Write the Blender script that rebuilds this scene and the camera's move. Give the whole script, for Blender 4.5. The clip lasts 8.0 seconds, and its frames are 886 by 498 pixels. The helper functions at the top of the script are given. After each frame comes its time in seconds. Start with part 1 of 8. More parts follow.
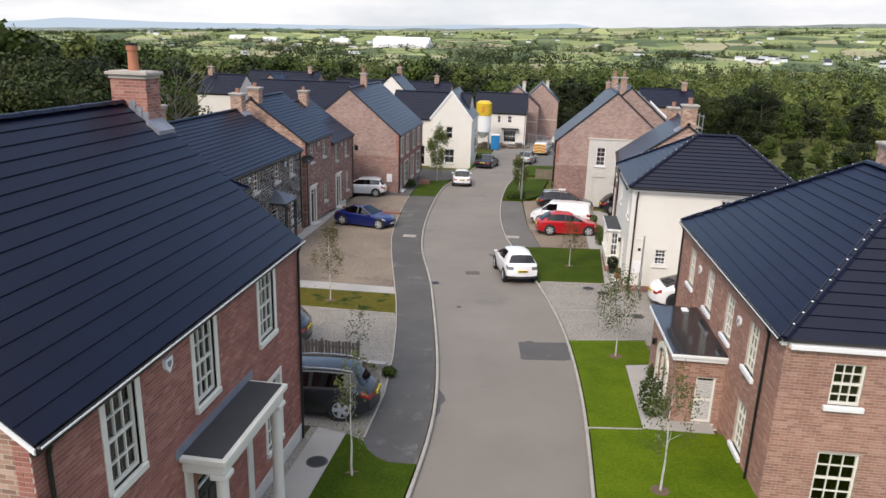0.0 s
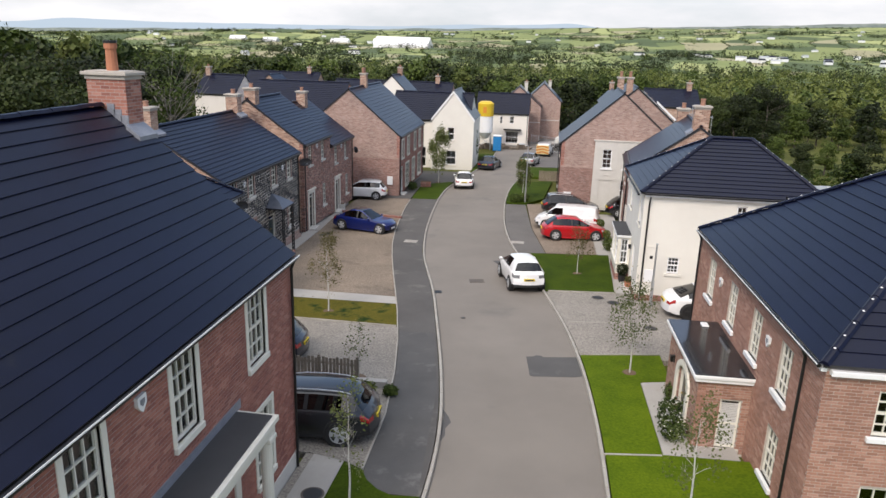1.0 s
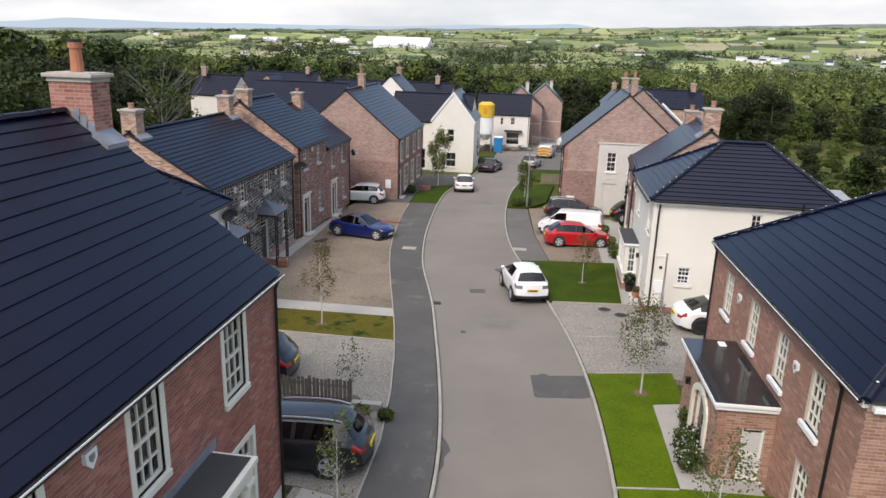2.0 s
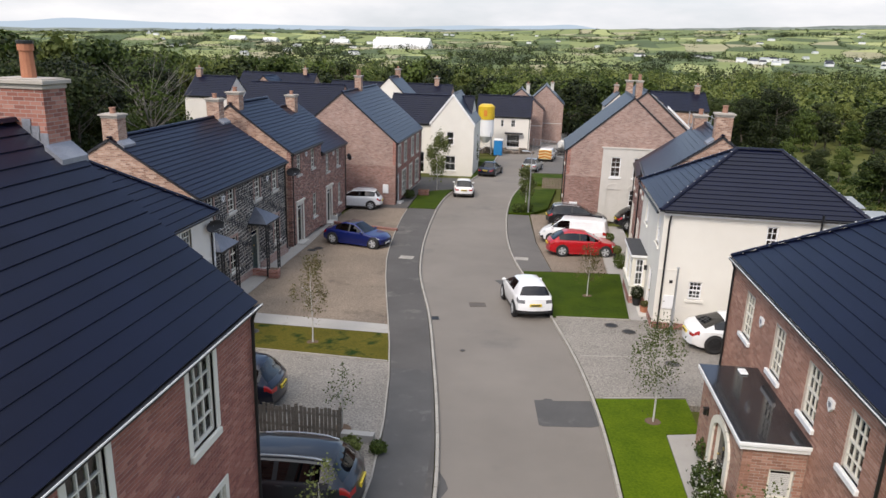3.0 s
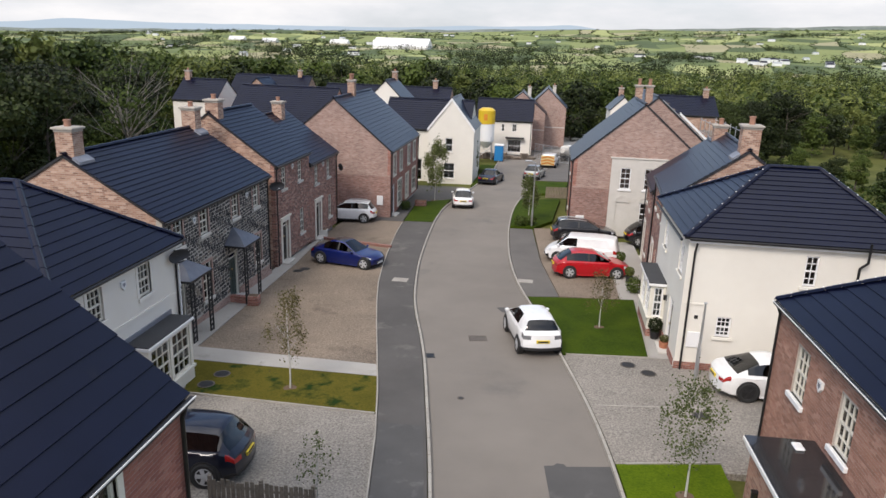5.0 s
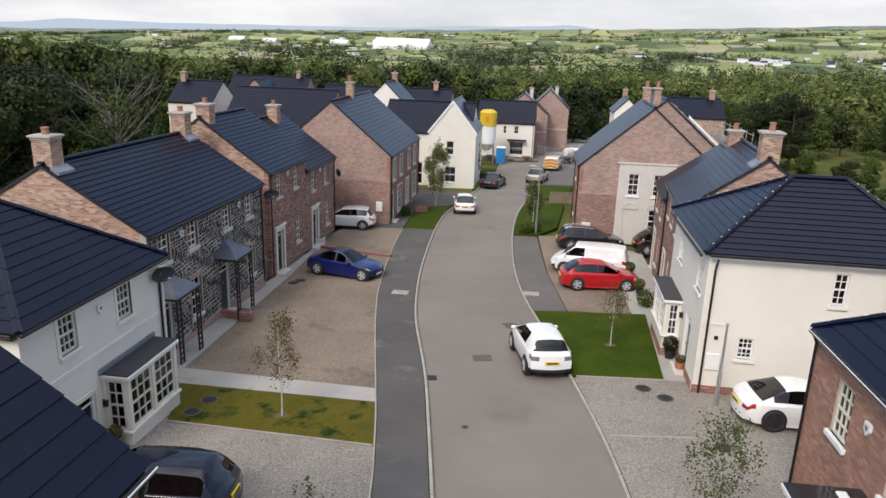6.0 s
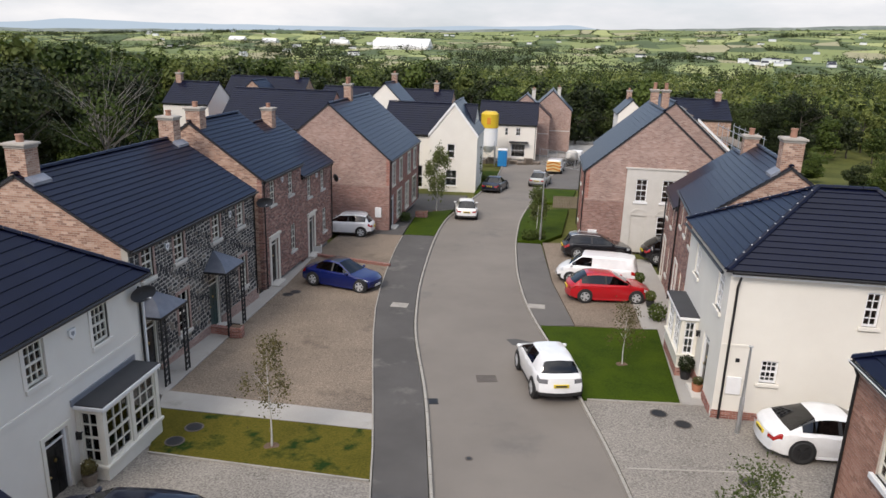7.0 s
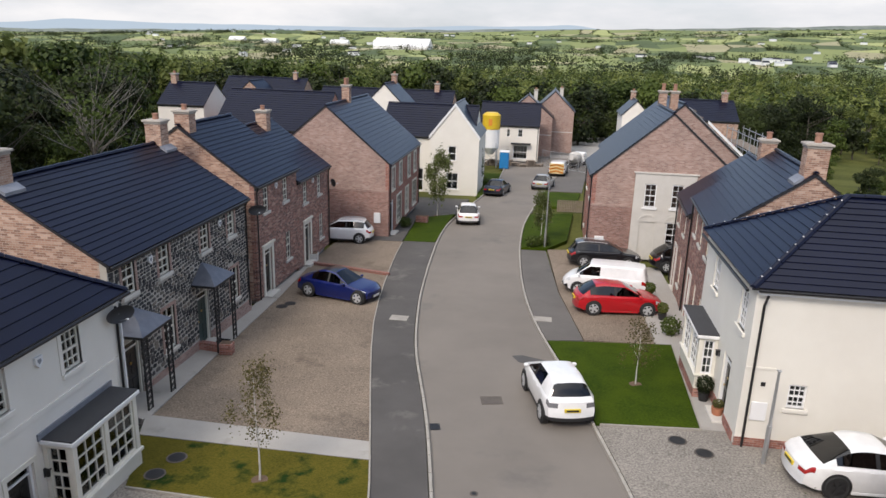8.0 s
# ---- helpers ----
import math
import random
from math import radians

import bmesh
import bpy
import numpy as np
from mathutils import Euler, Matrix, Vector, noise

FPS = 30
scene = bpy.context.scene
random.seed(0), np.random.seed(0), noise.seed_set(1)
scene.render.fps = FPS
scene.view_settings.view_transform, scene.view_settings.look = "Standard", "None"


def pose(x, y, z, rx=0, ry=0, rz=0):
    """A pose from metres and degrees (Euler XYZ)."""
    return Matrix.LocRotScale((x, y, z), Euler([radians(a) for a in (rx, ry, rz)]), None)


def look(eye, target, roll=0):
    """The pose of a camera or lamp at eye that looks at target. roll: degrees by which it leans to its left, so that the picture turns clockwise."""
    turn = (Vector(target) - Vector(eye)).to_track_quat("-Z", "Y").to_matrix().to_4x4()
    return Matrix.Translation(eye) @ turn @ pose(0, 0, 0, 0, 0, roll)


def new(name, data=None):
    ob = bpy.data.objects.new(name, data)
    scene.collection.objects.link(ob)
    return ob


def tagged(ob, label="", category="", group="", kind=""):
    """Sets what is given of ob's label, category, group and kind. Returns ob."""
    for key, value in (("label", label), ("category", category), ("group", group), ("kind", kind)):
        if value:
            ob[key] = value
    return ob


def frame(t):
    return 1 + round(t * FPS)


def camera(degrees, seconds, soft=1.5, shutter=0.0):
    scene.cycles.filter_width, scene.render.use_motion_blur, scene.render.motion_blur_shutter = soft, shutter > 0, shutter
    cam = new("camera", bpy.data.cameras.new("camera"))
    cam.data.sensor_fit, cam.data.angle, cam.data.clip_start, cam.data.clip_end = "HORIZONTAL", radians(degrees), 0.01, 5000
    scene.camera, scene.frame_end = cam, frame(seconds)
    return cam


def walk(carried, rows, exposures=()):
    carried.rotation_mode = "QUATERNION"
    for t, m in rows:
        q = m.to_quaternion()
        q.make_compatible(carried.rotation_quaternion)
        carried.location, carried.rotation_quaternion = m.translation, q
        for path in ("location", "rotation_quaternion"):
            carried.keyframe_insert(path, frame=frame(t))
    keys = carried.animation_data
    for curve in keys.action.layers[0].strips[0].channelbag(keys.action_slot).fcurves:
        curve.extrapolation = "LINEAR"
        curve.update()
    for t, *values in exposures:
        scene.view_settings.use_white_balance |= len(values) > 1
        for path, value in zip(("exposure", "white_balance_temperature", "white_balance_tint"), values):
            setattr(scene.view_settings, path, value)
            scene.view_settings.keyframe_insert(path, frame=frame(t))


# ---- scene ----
cam = camera(64.4, 8.0)
METRES, EYE, TILT, LEAN, TURN = 13.28, 11.04, 0.0, 0.0, 8.1
ROWS = [
    (0.0, 0.0, 0.0, 0.0, 0.48, -16.33, -1.66),
    (0.5, -0.0062, 0.0534, -0.0023, 0.49, -16.33, -1.64),
    (1.0, -0.0106, 0.1101, -0.0046, 0.5, -16.33, -1.63),
    (1.5, -0.0108, 0.1671, -0.0063, 0.51, -16.33, -1.63),
    (3.0, -0.0062, 0.3532, -0.0037, 0.5, -16.27, -1.74),
    (3.5, -0.0055, 0.4202, -0.0004, 0.49, -16.25, -1.72),
    (4.0, -0.0016, 0.4841, 0.0023, 0.5, -16.26, -1.73),
    (4.5, 0.0027, 0.5487, 0.0046, 0.49, -16.24, -1.77),
    (6.0, -0.0061, 0.7448, 0.0131, 0.49, -16.23, -1.74),
    (6.5, -0.0083, 0.8074, 0.0145, 0.5, -16.23, -1.74),
    (7.0, -0.0114, 0.8711, 0.0162, 0.51, -16.23, -1.74),
    (7.5, -0.0139, 0.9343, 0.0168, 0.52, -16.24, -1.73),
    (8.0, -0.0175, 0.998, 0.0147, 0.52, -16.23, -1.71),
]
walk(cam, [(t, pose(0, 0, EYE, TILT, LEAN, TURN) @ pose(METRES * x, METRES * y, METRES * z, 90 + pitch, roll, yaw)) for t, x, y, z, yaw, pitch, roll in ROWS], exposures=[(0.0, 0.38, 6700, 13), (8.0, 0.23, 6700, 13)])

# ---- world and light ----
SUN_EL, SUN_AZ = 44.0, 203.0  # compass degrees from +y, clockwise
world = bpy.data.worlds.new("overcast_sky")
scene.world = world
world.use_nodes = True
wn, wl = world.node_tree.nodes, world.node_tree.links
wn.clear()
w_out = wn.new("ShaderNodeOutputWorld")
w_bg = wn.new("ShaderNodeBackground")
w_sky = wn.new("ShaderNodeTexSky")
w_sky.sky_type = 'NISHITA'
w_sky.sun_disc = False
w_sky.sun_elevation = radians(SUN_EL)
w_sky.sun_rotation = radians(SUN_AZ)
w_sky.air_density, w_sky.dust_density, w_sky.ozone_density = 1.0, 1.5, 1.2
w_co = wn.new("ShaderNodeTexCoord")
w_map = wn.new("ShaderNodeMapping")
w_map.inputs["Scale"].default_value = (1.0, 1.0, 3.5)
w_noise = wn.new("ShaderNodeTexNoise")
w_noise.inputs["Scale"].default_value = 2.4
w_noise.inputs["Detail"].default_value = 7.0
w_noise.inputs["Roughness"].default_value = 0.58
w_sep = wn.new("ShaderNodeSeparateXYZ")
w_low = wn.new("ShaderNodeValToRGB")
w_low.color_ramp.interpolation = 'EASE'
for el, (pos, v) in zip([w_low.color_ramp.elements[0], w_low.color_ramp.elements[1]] + [w_low.color_ramp.elements.new(q) for q in (0.3, 0.5, 0.72)], ((0.07, 1.0), (0.85, 0.45), (0.115, 0.5), (0.18, 0.06), (0.6, 0.07))):
    el.position, el.color = pos, (v, v, v, 1)
w_add = wn.new("ShaderNodeMath")
w_add.operation = 'MULTIPLY_ADD'
w_add.inputs[1].default_value = 1.1
w_sub = wn.new("ShaderNodeMath")
w_sub.operation, w_sub.use_clamp = 'SUBTRACT', True
w_sub.inputs[1].default_value = 0.55
w_grey = wn.new("ShaderNodeValToRGB")
w_grey.color_ramp.elements[0].position, w_grey.color_ramp.elements[0].color = 0.36, (6.3, 6.9, 7.6, 1)
w_grey.color_ramp.elements[1].position, w_grey.color_ramp.elements[1].color = 0.6, (9.4, 9.6, 9.8, 1)
w_mix = wn.new("ShaderNodeMix")
w_mix.data_type = 'RGBA'
wl.new(w_co.outputs["Generated"], w_map.inputs["Vector"])
wl.new(w_map.outputs["Vector"], w_noise.inputs["Vector"])
wl.new(w_co.outputs["Generated"], w_sep.inputs["Vector"])
wl.new(w_sep.outputs["Z"], w_low.inputs["Fac"])
wl.new(w_noise.outputs["Fac"], w_add.inputs[0])
wl.new(w_low.outputs["Color"], w_add.inputs[2])
wl.new(w_add.outputs[0], w_sub.inputs[0])
wl.new(w_noise.outputs["Fac"], w_grey.inputs["Fac"])
wl.new(w_sub.outputs[0], w_mix.inputs["Factor"])
wl.new(w_sky.outputs["Color"], w_mix.inputs["A"])
w_lift = wn.new("ShaderNodeValToRGB")
for el, (pos, v) in zip([w_lift.color_ramp.elements[0], w_lift.color_ramp.elements[1], w_lift.color_ramp.elements.new(0.2)], ((0.05, 0.51), (0.4, 1.0), (0.16, 0.7))):
    el.position, el.color = pos, (v, v, v, 1)
wl.new(w_sep.outputs["Z"], w_lift.inputs["Fac"])
w_mul = wn.new("ShaderNodeMix")
w_mul.data_type, w_mul.blend_type = 'RGBA', 'MULTIPLY'
w_mul.inputs["Factor"].default_value = 1.0
wl.new(w_grey.outputs["Color"], w_mul.inputs["A"])
wl.new(w_lift.outputs["Color"], w_mul.inputs["B"])
wl.new(w_mul.outputs["Result"], w_mix.inputs["B"])
wl.new(w_mix.outputs["Result"], w_bg.inputs["Color"])
w_bg.inputs["Strength"].default_value = 0.165
wl.new(w_bg.outputs["Background"], w_out.inputs["Surface"])

sun_data = bpy.data.lights.new("sun", 'SUN')
sun_data.energy, sun_data.angle, sun_data.color = 1.85, radians(16), (1.0, 0.94, 0.86)
sun = new("sun", sun_data)
SUN_WAY = Vector((math.sin(radians(SUN_AZ)) * math.cos(radians(SUN_EL)), math.cos(radians(SUN_AZ)) * math.cos(radians(SUN_EL)), math.sin(radians(SUN_EL))))
sun.matrix_world = look(SUN_WAY * 50, (0, 0, 0))

# ---- materials ----
MATS = {}


def nodes_of(name):
    m = bpy.data.materials.new(name)
    m.use_nodes = True
    nt = m.node_tree
    return m, nt.nodes, nt.links, nt.nodes["Principled BSDF"]


def coords(n, l, space, scale):
    """Object, UV or world-place coordinates, scaled."""
    if space == "World":
        src = n.new("ShaderNodeNewGeometry").outputs["Position"]
    else:
        src = n.new("ShaderNodeTexCoord").outputs[space]
    mp = n.new("ShaderNodeMapping")
    mp.inputs["Scale"].default_value = scale if isinstance(scale, tuple) else (scale, scale, scale)
    l.new(src, mp.inputs["Vector"])
    return mp.outputs["Vector"]


def tex_noise(n, l, vec, scale, detail=4.0, rough=0.6):
    t = n.new("ShaderNodeTexNoise")
    t.inputs["Scale"].default_value, t.inputs["Detail"].default_value, t.inputs["Roughness"].default_value = scale, detail, rough
    l.new(vec, t.inputs["Vector"])
    return t.outputs["Fac"]


def ramp(n, l, fac, stops):
    r = n.new("ShaderNodeValToRGB")
    e = r.color_ramp.elements
    while len(e) < len(stops):
        e.new(0.5)
    for el, (p, c) in zip(e, stops):
        el.position, el.color = p, (*c, 1.0)
    l.new(fac, r.inputs["Fac"])
    return r.outputs["Color"]


def blend(n, l, fac, a, b, how='MIX'):
    m = n.new("ShaderNodeMix")
    m.data_type, m.blend_type = 'RGBA', how
    for key, v in (("Factor", fac), ("A", a), ("B", b)):
        if isinstance(v, (int, float)):
            m.inputs[key].default_value = v
        elif isinstance(v, tuple):
            m.inputs[key].default_value = (*v, 1.0)
        else:
            l.new(v, m.inputs[key])
    return m.outputs["Result"]


def relief(n, l, p, height, strength, distance=0.01):
    b = n.new("ShaderNodeBump")
    b.inputs["Strength"].default_value, b.inputs["Distance"].default_value = strength, distance
    l.new(height, b.inputs["Height"])
    l.new(b.outputs["Normal"], p.inputs["Normal"])


def surface(name, dark, light, fine=30.0, broad=0.6, rough=0.8, bump=0.3, metal=0.0, space="World", spread=0.5, spec=0.5, stain=None, coat=0.0):
    """A plain surface: grain at one scale, patches at another, relief, wear."""
    m, n, l, p = nodes_of(name)
    vec = coords(n, l, space, 1.0)
    f, b = tex_noise(n, l, vec, fine), tex_noise(n, l, vec, broad, 5.0)
    mixed = n.new("ShaderNodeMath")
    mixed.operation = 'MULTIPLY_ADD'
    mixed.inputs[1].default_value = 1.0 - spread
    l.new(f, mixed.inputs[0])
    half = n.new("ShaderNodeMath")
    half.operation = 'MULTIPLY'
    half.inputs[1].default_value = spread
    l.new(b, half.inputs[0])
    l.new(half.outputs[0], mixed.inputs[2])
    col = ramp(n, l, mixed.outputs[0], [(0.3, dark), (0.7, light)])
    if stain:
        s = tex_noise(n, l, vec, stain[1], 6.0, 0.65)
        col = blend(n, l, ramp(n, l, s, [(stain[2], (0, 0, 0)), (stain[2] + 0.12, (1, 1, 1))]), col, stain[0])
    l.new(col, p.inputs["Base Color"])
    p.inputs["Roughness"].default_value, p.inputs["Metallic"].default_value = rough, metal
    p.inputs["Specular IOR Level"].default_value = spec
    p.inputs["Coat Weight"].default_value = coat
    p.inputs["Coat Roughness"].default_value = 0.04
    if bump:
        relief(n, l, p, f, bump)
    MATS[name] = m
    return m


def brick_material(name, tones, mortar, bw=0.225, rh=0.075):
    """Brickwork far off: courses with a colour for each brick, on the wall's own metres."""
    m, n, l, p = nodes_of(name)
    vec = coords(n, l, "UV", 1.0)
    t = n.new("ShaderNodeTexBrick")
    t.offset, t.squash = 0.5, 1.0
    for key, v in (("Scale", 1.0), ("Mortar Size", 0.006), ("Mortar Smooth", 0.2), ("Bias", 0.0), ("Brick Width", bw), ("Row Height", rh)):
        t.inputs[key].default_value = v
    t.inputs["Color1"].default_value, t.inputs["Color2"].default_value, t.inputs["Mortar"].default_value = (0, 0, 0, 1), (1, 1, 1, 1), (0.5, 0.5, 0.5, 1)
    l.new(vec, t.inputs["Vector"])
    sep = n.new("ShaderNodeSeparateColor")
    l.new(t.outputs["Color"], sep.inputs["Color"])
    col = ramp(n, l, sep.outputs["Red"], tones)
    broad = tex_noise(n, l, vec, 0.7, 5.0)
    col = blend(n, l, 0.55, col, ramp(n, l, broad, [(0.3, (0.62, 0.6, 0.6)), (0.7, (1.25, 1.2, 1.15))]), 'MULTIPLY')
    fine = tex_noise(n, l, vec, 60.0)
    col = blend(n, l, 0.4, col, ramp(n, l, fine, [(0.3, (0.7, 0.7, 0.7)), (0.7, (1.3, 1.3, 1.3))]), 'MULTIPLY')
    col = blend(n, l, t.outputs["Fac"], col, mortar)
    l.new(col, p.inputs["Base Color"])
    p.inputs["Roughness"].default_value = 0.88
    inv = n.new("ShaderNodeMath")
    inv.operation = 'SUBTRACT'
    inv.inputs[0].default_value = 1.0
    l.new(t.outputs["Fac"], inv.inputs[1])
    relief(n, l, p, inv.outputs[0], 0.5, 0.008)
    MATS[name] = m
    return m


RED_TONES = [(0.0, (0.21, 0.082, 0.064)), (0.35, (0.3, 0.118, 0.086)), (0.7, (0.36, 0.15, 0.11)), (1.0, (0.44, 0.225, 0.175))]
WARM_TONES = [(0.0, (0.23, 0.122, 0.088)), (0.4, (0.32, 0.168, 0.12)), (0.75, (0.365, 0.205, 0.15)), (1.0, (0.43, 0.275, 0.205))]
BROWN_TONES = [(0.0, (0.27, 0.172, 0.142)), (0.4, (0.335, 0.218, 0.182)), (0.75, (0.37, 0.25, 0.21)), (1.0, (0.43, 0.31, 0.265))]
TAN_TONES = [(0.0, (0.22, 0.125, 0.092)), (0.4, (0.36, 0.212, 0.15)), (0.75, (0.43, 0.275, 0.2)), (1.0, (0.52, 0.37, 0.285))]
brick_material("red_brick", RED_TONES, (0.34, 0.29, 0.26))
RUSSET_TONES = [(0.0, (0.2, 0.105, 0.085)), (0.4, (0.275, 0.15, 0.122)), (0.75, (0.315, 0.178, 0.146)), (1.0, (0.37, 0.235, 0.195))]
RUSTIC_TONES = [(0.0, (0.1, 0.05, 0.045)), (0.3, (0.2, 0.093, 0.074)), (0.7, (0.32, 0.155, 0.117)), (1.0, (0.45, 0.285, 0.225))]
brick_material("russet_brick", RUSSET_TONES, (0.33, 0.28, 0.25))
brick_material("rustic_brick", RUSTIC_TONES, (0.36, 0.31, 0.27))
brick_material("brown_brick", BROWN_TONES, (0.40, 0.34, 0.30))
brick_material("warm_brick", WARM_TONES, (0.36, 0.30, 0.25))
brick_material("tan_brick", TAN_TONES, (0.45, 0.39, 0.33))
surface("mortar", (0.33, 0.285, 0.25), (0.45, 0.4, 0.35), 80, 1.0)
surface("render_white", (0.71, 0.67, 0.60), (0.81, 0.77, 0.695), 120, 0.5, 0.85, 0.15, spread=0.7)
surface("render_cream", (0.7, 0.665, 0.59), (0.79, 0.76, 0.68), 120, 0.5, 0.85, 0.15, spread=0.7)
surface("painted_cream", (0.68, 0.65, 0.56), (0.78, 0.75, 0.66), 60, 2.0, 0.5, 0.05)
surface("painted_white", (0.74, 0.74, 0.73), (0.82, 0.82, 0.81), 60, 2.0, 0.45, 0.05)
surface("cast_stone", (0.5, 0.48, 0.43), (0.64, 0.61, 0.56), 90, 1.5, 0.8, 0.2)
# Roof tiles: the navy base also paints in the sky's blue reflection
surface("slate_tile", (0.0016, 0.0026, 0.0118), (0.0042, 0.0063, 0.0222), 45, 0.8, 0.33, 0.2, space="World", spread=0.6, spec=0.27, stain=((0.010, 0.011, 0.018), 0.9, 0.64))
surface("roof_edge", (0.012, 0.012, 0.014), (0.03, 0.03, 0.033), 60, 1.5, 0.5, 0.2)
surface("felt_roof", (0.03, 0.03, 0.032), (0.055, 0.055, 0.057), 200, 1.2, 0.75, 0.3)
surface("fibreglass_roof", (0.02, 0.02, 0.022), (0.035, 0.035, 0.037), 40, 0.8, 0.12, 0.03, coat=0.4)
surface("lead", (0.17, 0.18, 0.21), (0.33, 0.345, 0.38), 40, 3.0, 0.5, 0.1, metal=0.3)
surface("old_lead", (0.075, 0.085, 0.11), (0.15, 0.165, 0.2), 40, 3.0, 0.42, 0.1, metal=0.3)
surface("black_plastic", (0.006, 0.006, 0.007), (0.014, 0.014, 0.015), 30, 2.0, 0.35, 0.05)
surface("black_iron", (0.008, 0.008, 0.009), (0.02, 0.02, 0.02), 60, 3.0, 0.5, 0.2)
surface("cap_stone", (0.33, 0.295, 0.255), (0.46, 0.42, 0.37), 50, 2.0, 0.85, 0.25)
surface("pot_clay", (0.26, 0.13, 0.085), (0.36, 0.2, 0.14), 60, 4.0, 0.8, 0.2)
surface("terracotta", (0.34, 0.12, 0.06), (0.46, 0.2, 0.11), 60, 4.0, 0.8, 0.2)
surface("asphalt", (0.156, 0.138, 0.118), (0.222, 0.197, 0.169), 140, 0.25, 0.9, 0.5, spread=0.65, stain=((0.14, 0.127, 0.113), 0.22, 0.6))
surface("dark_asphalt", (0.055, 0.051, 0.047), (0.108, 0.1, 0.093), 140, 0.35, 0.9, 0.5, spread=0.6, stain=((0.15, 0.138, 0.125), 0.5, 0.58))
surface("mid_asphalt", (0.09, 0.083, 0.075), (0.15, 0.138, 0.125), 140, 0.35, 0.9, 0.5, spread=0.6, stain=((0.075, 0.07, 0.065), 0.4, 0.6))
surface("concrete", (0.3, 0.283, 0.258), (0.41, 0.39, 0.355), 70, 0.8, 0.85, 0.25, stain=((0.27, 0.26, 0.23), 0.9, 0.6))
surface("kerb_concrete", (0.24, 0.22, 0.19), (0.42, 0.395, 0.35), 70, 1.5, 0.85, 0.3)
surface("grey_gravel", (0.085, 0.077, 0.066), (0.37, 0.335, 0.29), 17, 0.5, 0.95, 0.9, spread=0.2)
surface("brown_gravel", (0.053, 0.040, 0.029), (0.325, 0.255, 0.19), 17, 0.4, 0.95, 0.9, spread=0.25, stain=((0.10, 0.075, 0.055), 0.35, 0.62))
surface("soil", (0.08, 0.05, 0.03), (0.18, 0.12, 0.08), 30, 1.0, 0.95, 0.7)
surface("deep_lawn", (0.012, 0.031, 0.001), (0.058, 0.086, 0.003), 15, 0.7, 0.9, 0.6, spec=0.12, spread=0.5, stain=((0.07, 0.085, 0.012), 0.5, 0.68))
surface("lawn", (0.034, 0.07, 0.001), (0.116, 0.16, 0.005), 14, 0.7, 0.9, 0.7, spec=0.12, spread=0.5, stain=((0.05, 0.088, 0.003), 1.6, 0.6))
surface("dry_lawn", (0.042, 0.044, 0.005), (0.145, 0.118, 0.017), 18, 0.9, 0.9, 0.8, spec=0.12, spread=0.45, stain=((0.012, 0.03, 0.004), 0.9, 0.53))
surface("timber", (0.14, 0.11, 0.085), (0.28, 0.23, 0.18), 30, 2.0, 0.85, 0.3)
surface("plaster_inside", (0.3, 0.28, 0.26), (0.4, 0.38, 0.35), 20, 1.0, 0.9, 0.0)


def glass_material(name, tint, rough=0.02):
    m, n, l, p = nodes_of(name)
    out = n["Material Output"]
    tr, gl, fr, mx = n.new("ShaderNodeBsdfTransparent"), n.new("ShaderNodeBsdfGlossy"), n.new("ShaderNodeFresnel"), n.new("ShaderNodeMixShader")
    tr.inputs["Color"].default_value = (*tint, 1)
    gl.inputs["Roughness"].default_value = rough
    fr.inputs["IOR"].default_value = 1.75
    l.new(fr.outputs[0], mx.inputs[0])
    l.new(tr.outputs[0], mx.inputs[1])
    l.new(gl.outputs[0], mx.inputs[2])
    l.new(mx.outputs[0], out.inputs["Surface"])
    n.remove(p)
    MATS[name] = m


glass_material("window_glass", (0.75, 0.78, 0.78))
glass_material("car_glass", (0.035, 0.038, 0.042))

# ---- building helpers ----
SLOPE, LEVEL_Y = -0.04, 23.24


def ground_z(x, y):
    return SLOPE * (y - LEVEL_Y) + 0.018 * (max(-30.0, min(30.0, x)) + 2.0)


def box_uv(me):
    """Metres of each face's own plane as its map."""
    uv = me.uv_layers.new(name="metres").data
    for poly in me.polygons:
        a = [abs(c) for c in poly.normal]
        k = 0 if a[0] >= a[1] and a[0] >= a[2] * 0.7 else (1 if a[1] >= a[2] * 0.7 else 2)
        for li in poly.loop_indices:
            co = me.vertices[me.loops[li].vertex_index].co
            uv[li].uv = (co.y, co.z) if k == 0 else ((co.x, co.z) if k == 1 else (co.x, co.y))


def mesh_of(name, bm, material, smooth=False):
    me = bpy.data.meshes.new(name)
    bm.to_mesh(me)
    bm.free()
    box_uv(me)
    for mt in (material if isinstance(material, (list, tuple)) else [material]):
        me.materials.append(MATS[mt])
    if smooth:
        for poly in me.polygons:
            poly.use_smooth = True
        me.set_sharp_from_angle(angle=radians(38))
    return me


def part(name, bm, material, parent, label="", at=None, smooth=False):
    """One mesh object under a thing or a part. bm: a bmesh or a ready mesh."""
    me = bm if isinstance(bm, bpy.types.Mesh) else mesh_of(name, bm, material, smooth)
    ob = new(name, me)
    ob.parent = parent
    if at is not None:
        ob.matrix_local = at
    if label:
        ob["label"] = label
    return ob


def thing(name, m, label, category, group="", kind=""):
    ob = new(name)
    ob.matrix_world = m
    ob.empty_display_size = 0.3
    return tagged(ob, label, category, group, kind)


